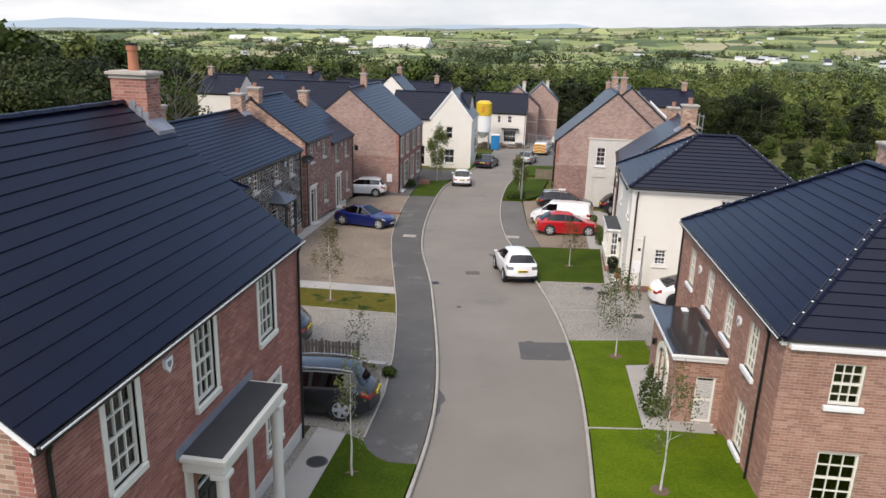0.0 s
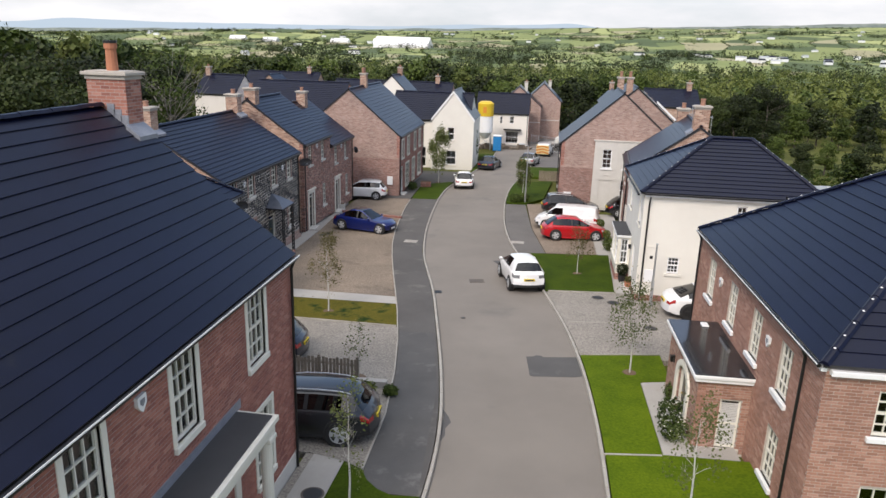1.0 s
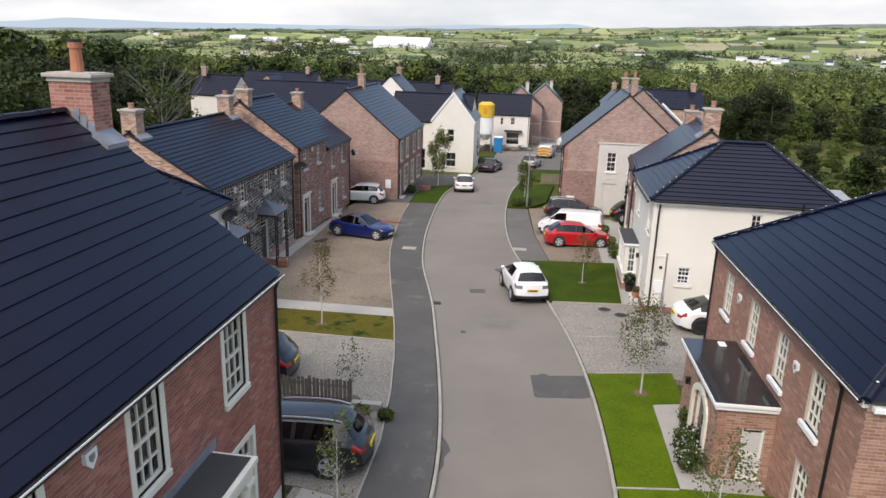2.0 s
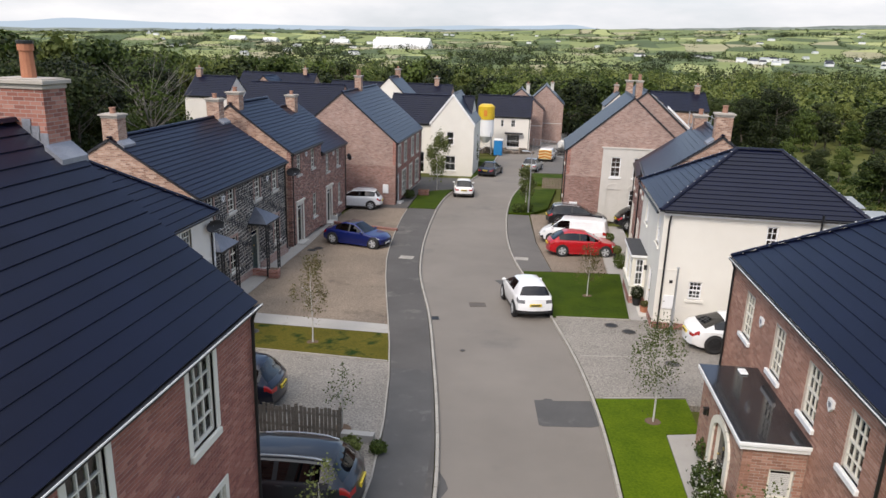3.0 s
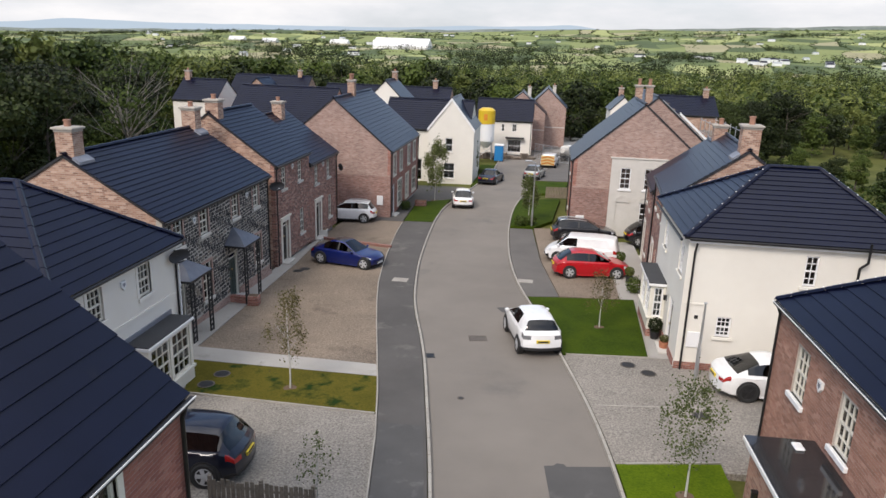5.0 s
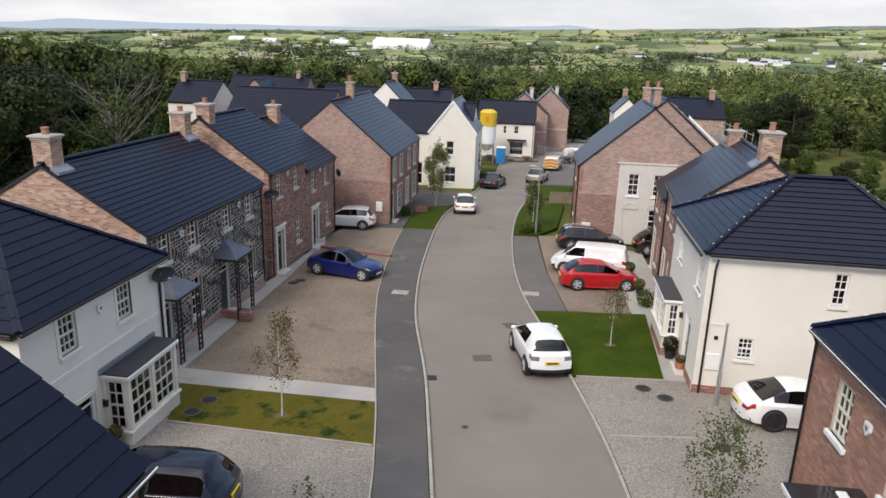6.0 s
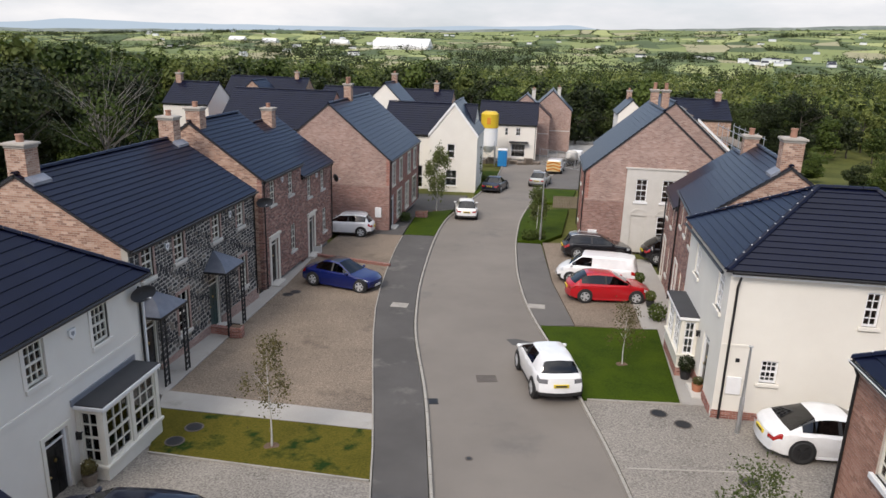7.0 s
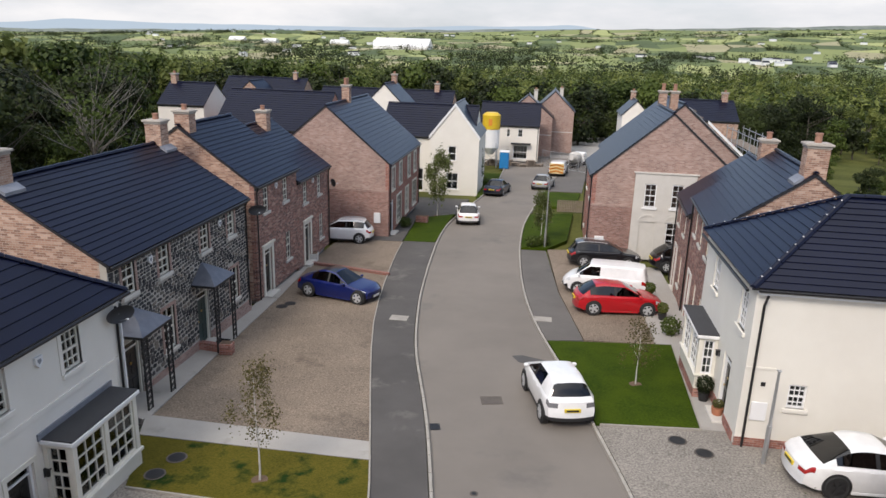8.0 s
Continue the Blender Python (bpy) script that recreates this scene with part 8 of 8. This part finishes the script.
# ---- brick and stone faces of the nearest walls ----
def brick_surface(name, tones):
    m, n, l, p = nodes_of(name)
    geo, inf = n.new("ShaderNodeNewGeometry"), n.new("ShaderNodeObjectInfo")
    add, fr = n.new("ShaderNodeMath"), n.new("ShaderNodeMath")
    add.operation, fr.operation = 'ADD', 'FRACT'
    l.new(geo.outputs["Random Per Island"], add.inputs[0])
    l.new(inf.outputs["Random"], add.inputs[1])
    l.new(add.outputs[0], fr.inputs[0])
    col = ramp(n, l, fr.outputs[0], tones)
    vec = coords(n, l, "World", 1.0)
    broad = tex_noise(n, l, vec, 0.8, 5.0)
    col = blend(n, l, 0.5, col, ramp(n, l, broad, [(0.3, (0.7, 0.68, 0.68)), (0.7, (1.25, 1.2, 1.15))]), 'MULTIPLY')
    fine = tex_noise(n, l, vec, 55.0)
    col = blend(n, l, 0.5, col, ramp(n, l, fine, [(0.3, (0.65, 0.65, 0.65)), (0.7, (1.3, 1.3, 1.3))]), 'MULTIPLY')
    l.new(col, p.inputs["Base Color"])
    p.inputs["Roughness"].default_value = 0.88
    relief(n, l, p, fine, 0.4)
    MATS[name] = m


brick_surface("brick_red", [(0.0, (0.235, 0.09, 0.07)), (0.4, (0.3, 0.118, 0.088)), (0.8, (0.34, 0.14, 0.105)), (1.0, (0.4, 0.19, 0.145))])
brick_surface("brick_brown", [(0.0, (0.26, 0.138, 0.1)), (0.4, (0.32, 0.17, 0.122)), (0.8, (0.36, 0.2, 0.146)), (1.0, (0.42, 0.25, 0.19))])
brick_surface("stone_grey", [(0.0, (0.018, 0.019, 0.022)), (0.45, (0.05, 0.05, 0.052)), (0.8, (0.105, 0.10, 0.092)), (1.0, (0.22, 0.19, 0.155))])
BRICK_MESH = {}


def block(verts, faces, x0, z0, x1, z1, proud):
    """One brick standing proud of the joint, its arrises eased."""
    k, e = len(verts), 0.004
    verts += [(x0, 0.0, z0), (x1, 0.0, z0), (x1, 0.0, z1), (x0, 0.0, z1), (x0 + e, -proud, z0 + e), (x1 - e, -proud, z0 + e), (x1 - e, -proud, z1 - e), (x0 + e, -proud, z1 - e)]
    faces += [(k + 4, k + 5, k + 6, k + 7), (k, k + 1, k + 5, k + 4), (k + 1, k + 2, k + 6, k + 5), (k + 2, k + 3, k + 7, k + 6), (k + 3, k, k + 4, k + 7)]


def brick_face(parent, m, width, height, voids, material, z0=0.0, near=None, seed=1, proud=0.007):
    """Stretcher-bond bricks over a wall face, round its openings. near: a stretch of the wall (x from, x to) whose first 300 whole bricks are single pieces."""
    rg = random.Random(seed)
    verts, faces, singles = [], [], 0
    row, z = 0, z0
    key = (material, proud)
    if key not in BRICK_MESH:
        v, f = [], []
        block(v, f, 0, 0, 0.215, 0.065, proud)
        me = bpy.data.meshes.new("brick")
        me.from_pydata(v, [], f)
        me.materials.append(MATS[material])
        BRICK_MESH[key] = me
    while z + 0.065 <= height + 0.01:
        free = [(0.0, width)]
        for a, b, c, d in voids:
            if b < z + 0.065 and d > z:
                nxt = []
                for s, e in free:
                    if c <= s or a >= e:
                        nxt.append((s, e))
                    else:
                        if a > s:
                            nxt.append((s, a))
                        if c < e:
                            nxt.append((c, e))
                free = nxt
        off = -0.1125 if row % 2 else 0.0
        for s, e in free:
            k = math.floor((s - off) / 0.225)
            while off + k * 0.225 < e - 0.02:
                a, b = max(s, off + k * 0.225), min(e, off + k * 0.225 + 0.215)
                k += 1
                if b - a < 0.03:
                    continue
                if near and singles < 300 and near[0] < a and b < near[1] and b - a > 0.214:
                    part("brick", BRICK_MESH[key], None, parent, at=m @ Matrix.Translation((a, -0.0005 * rg.random(), z)))
                    singles += 1
                else:
                    block(verts, faces, a, z, b, z + 0.065, proud + 0.002 * rg.random())
        z += 0.075
        row += 1
    me = bpy.data.meshes.new("brickwork")
    me.from_pydata(verts, [], faces)
    me.materials.append(MATS[material])
    tagged(part("brickwork", me, None, parent, at=m), kind="stuff")


def wall_of(hs, material):
    return [o for o in hs.children if o.name.startswith("wall") and o.data.materials and o.data.materials[0] == MATS[material]]


wa = wall_of(house_a, "mortar")[0]
brick_face(wa, Matrix.Identity(4), LA[0], 5.86, A_FRONT, "brick_red", 0.55, near=(5.4, 7.1), seed=2)
brick_face(house_a, pose(0, 0.24, 0, rz=-90), 0.24, 5.86, [], "brick_red", 0.0, seed=8)
wi = wall_of(house_i, "mortar")
brick_face(wi[0], Matrix.Identity(4), LI, 4.95, I_FRONT, "brick_brown", 0.0, near=(7.2, 8.5), seed=3)
brick_face(house_i, right_wall(LI), DI, 4.75, I_RIGHT, "brick_brown", 0.0, near=(2.2, 4.2), seed=4)
brick_face(house_i, pose(pu1, -pd + 0.22, 0, rz=90), pd - 0.22, 2.42, [(0.42, 0.29, 0.98, 1.9)], "brick_brown", 0.26, seed=5)
brick_face(house_i, pose(pu1, -pd, 0, rz=90), 0.22, 2.42, [], "brick_brown", 0.26, seed=6)


def stone_face(parent, width, height, voids, material, z0, seed):
    """Random rubble: uneven courses of irregular stones, each proud of wide pale joints."""
    rg = random.Random(seed)
    rest_v, rest_f, singles = [], [], 0
    z = z0
    while z < height - 0.06:
        hgt = min(rg.uniform(0.09, 0.19), height - z)
        x = 0.0
        while x < width - 0.05:
            w = min(rg.uniform(0.12, 0.36), width - x)
            up = 0.035 * math.sin(x * 1.7 + z * 5.0) + 0.02 * math.sin(x * 4.1 + z * 9.0)
            a, b, c, d = x + 0.008, z + 0.007 + up, x + w - 0.008, z + hgt - 0.007 + up
            x += w
            for va, vb, vc, vd in voids:
                if vb < d and vd > b and va < c and vc > a:
                    if c - vc > 0.08 and a < vc:
                        a = vc + 0.01
                    elif va - a > 0.08:
                        c = va - 0.01
                    else:
                        a = c
            if c - a < 0.06 or d - b < 0.05:
                continue
            j = lambda s: rg.uniform(-s, s)
            jx, jz = (c - a) * 0.11, (d - b) * 0.16
            mx, mz = (a + c) / 2, (b + d) / 2
            ring = [(a + abs(j(jx)), b + abs(j(jz)) + jz * 0.6), (a + jx * 1.6, b + abs(j(jz)) * 0.5), (mx + j(jx), b + j(jz) * 0.4), (c - jx * 1.6, b + abs(j(jz)) * 0.6), (c - abs(j(jx)), b + jz + abs(j(jz))), (c - abs(j(jx)), mz + j(jz)), (c - jx * 1.3, d - abs(j(jz)) * 0.5), (mx + j(jx), d + j(jz) * 0.4), (a + jx * 1.5, d - abs(j(jz)) * 0.5), (a + abs(j(jx)), mz + j(jz))]
            turn = rg.uniform(-0.3, 0.3)
            ct, st = math.cos(turn), math.sin(turn)
            ring = [(mx + ((u - mx) * ct - (v - mz) * st) * 0.93, mz + ((u - mx) * st * 0.6 + (v - mz) * ct) * 0.94) for u, v in ring]
            pr = rg.uniform(0.014, 0.04)
            vs = [(u, 0.0, v) for u, v in ring] + [(mx + (u - mx) * 0.84, -pr * rg.uniform(0.8, 1.0), mz + (v - mz) * 0.82) for u, v in ring]
            n = len(ring)
            fs = [tuple(range(n, 2 * n))] + [(i, (i + 1) % n, n + (i + 1) % n, n + i) for i in range(n)]
            if singles < 300 and 1.2 < a < 7.0:
                me = bpy.data.meshes.new("stone")
                me.from_pydata(vs, [], fs)
                me.materials.append(MATS[material])
                part("stone", me, None, parent)
                singles += 1
            else:
                k = len(rest_v)
                rest_v += vs
                rest_f += [tuple(q + k for q in f) for f in fs]
        z += hgt
    me = bpy.data.meshes.new("stonework")
    me.from_pydata(rest_v, [], rest_f)
    me.materials.append(MATS[material])
    tagged(part("stonework", me, None, parent), kind="stuff")


stone_face(wall_of(house_c, "rubble_mortar")[0], LC, 5.1, C_FRONT, "stone_grey", 0.3, 7)
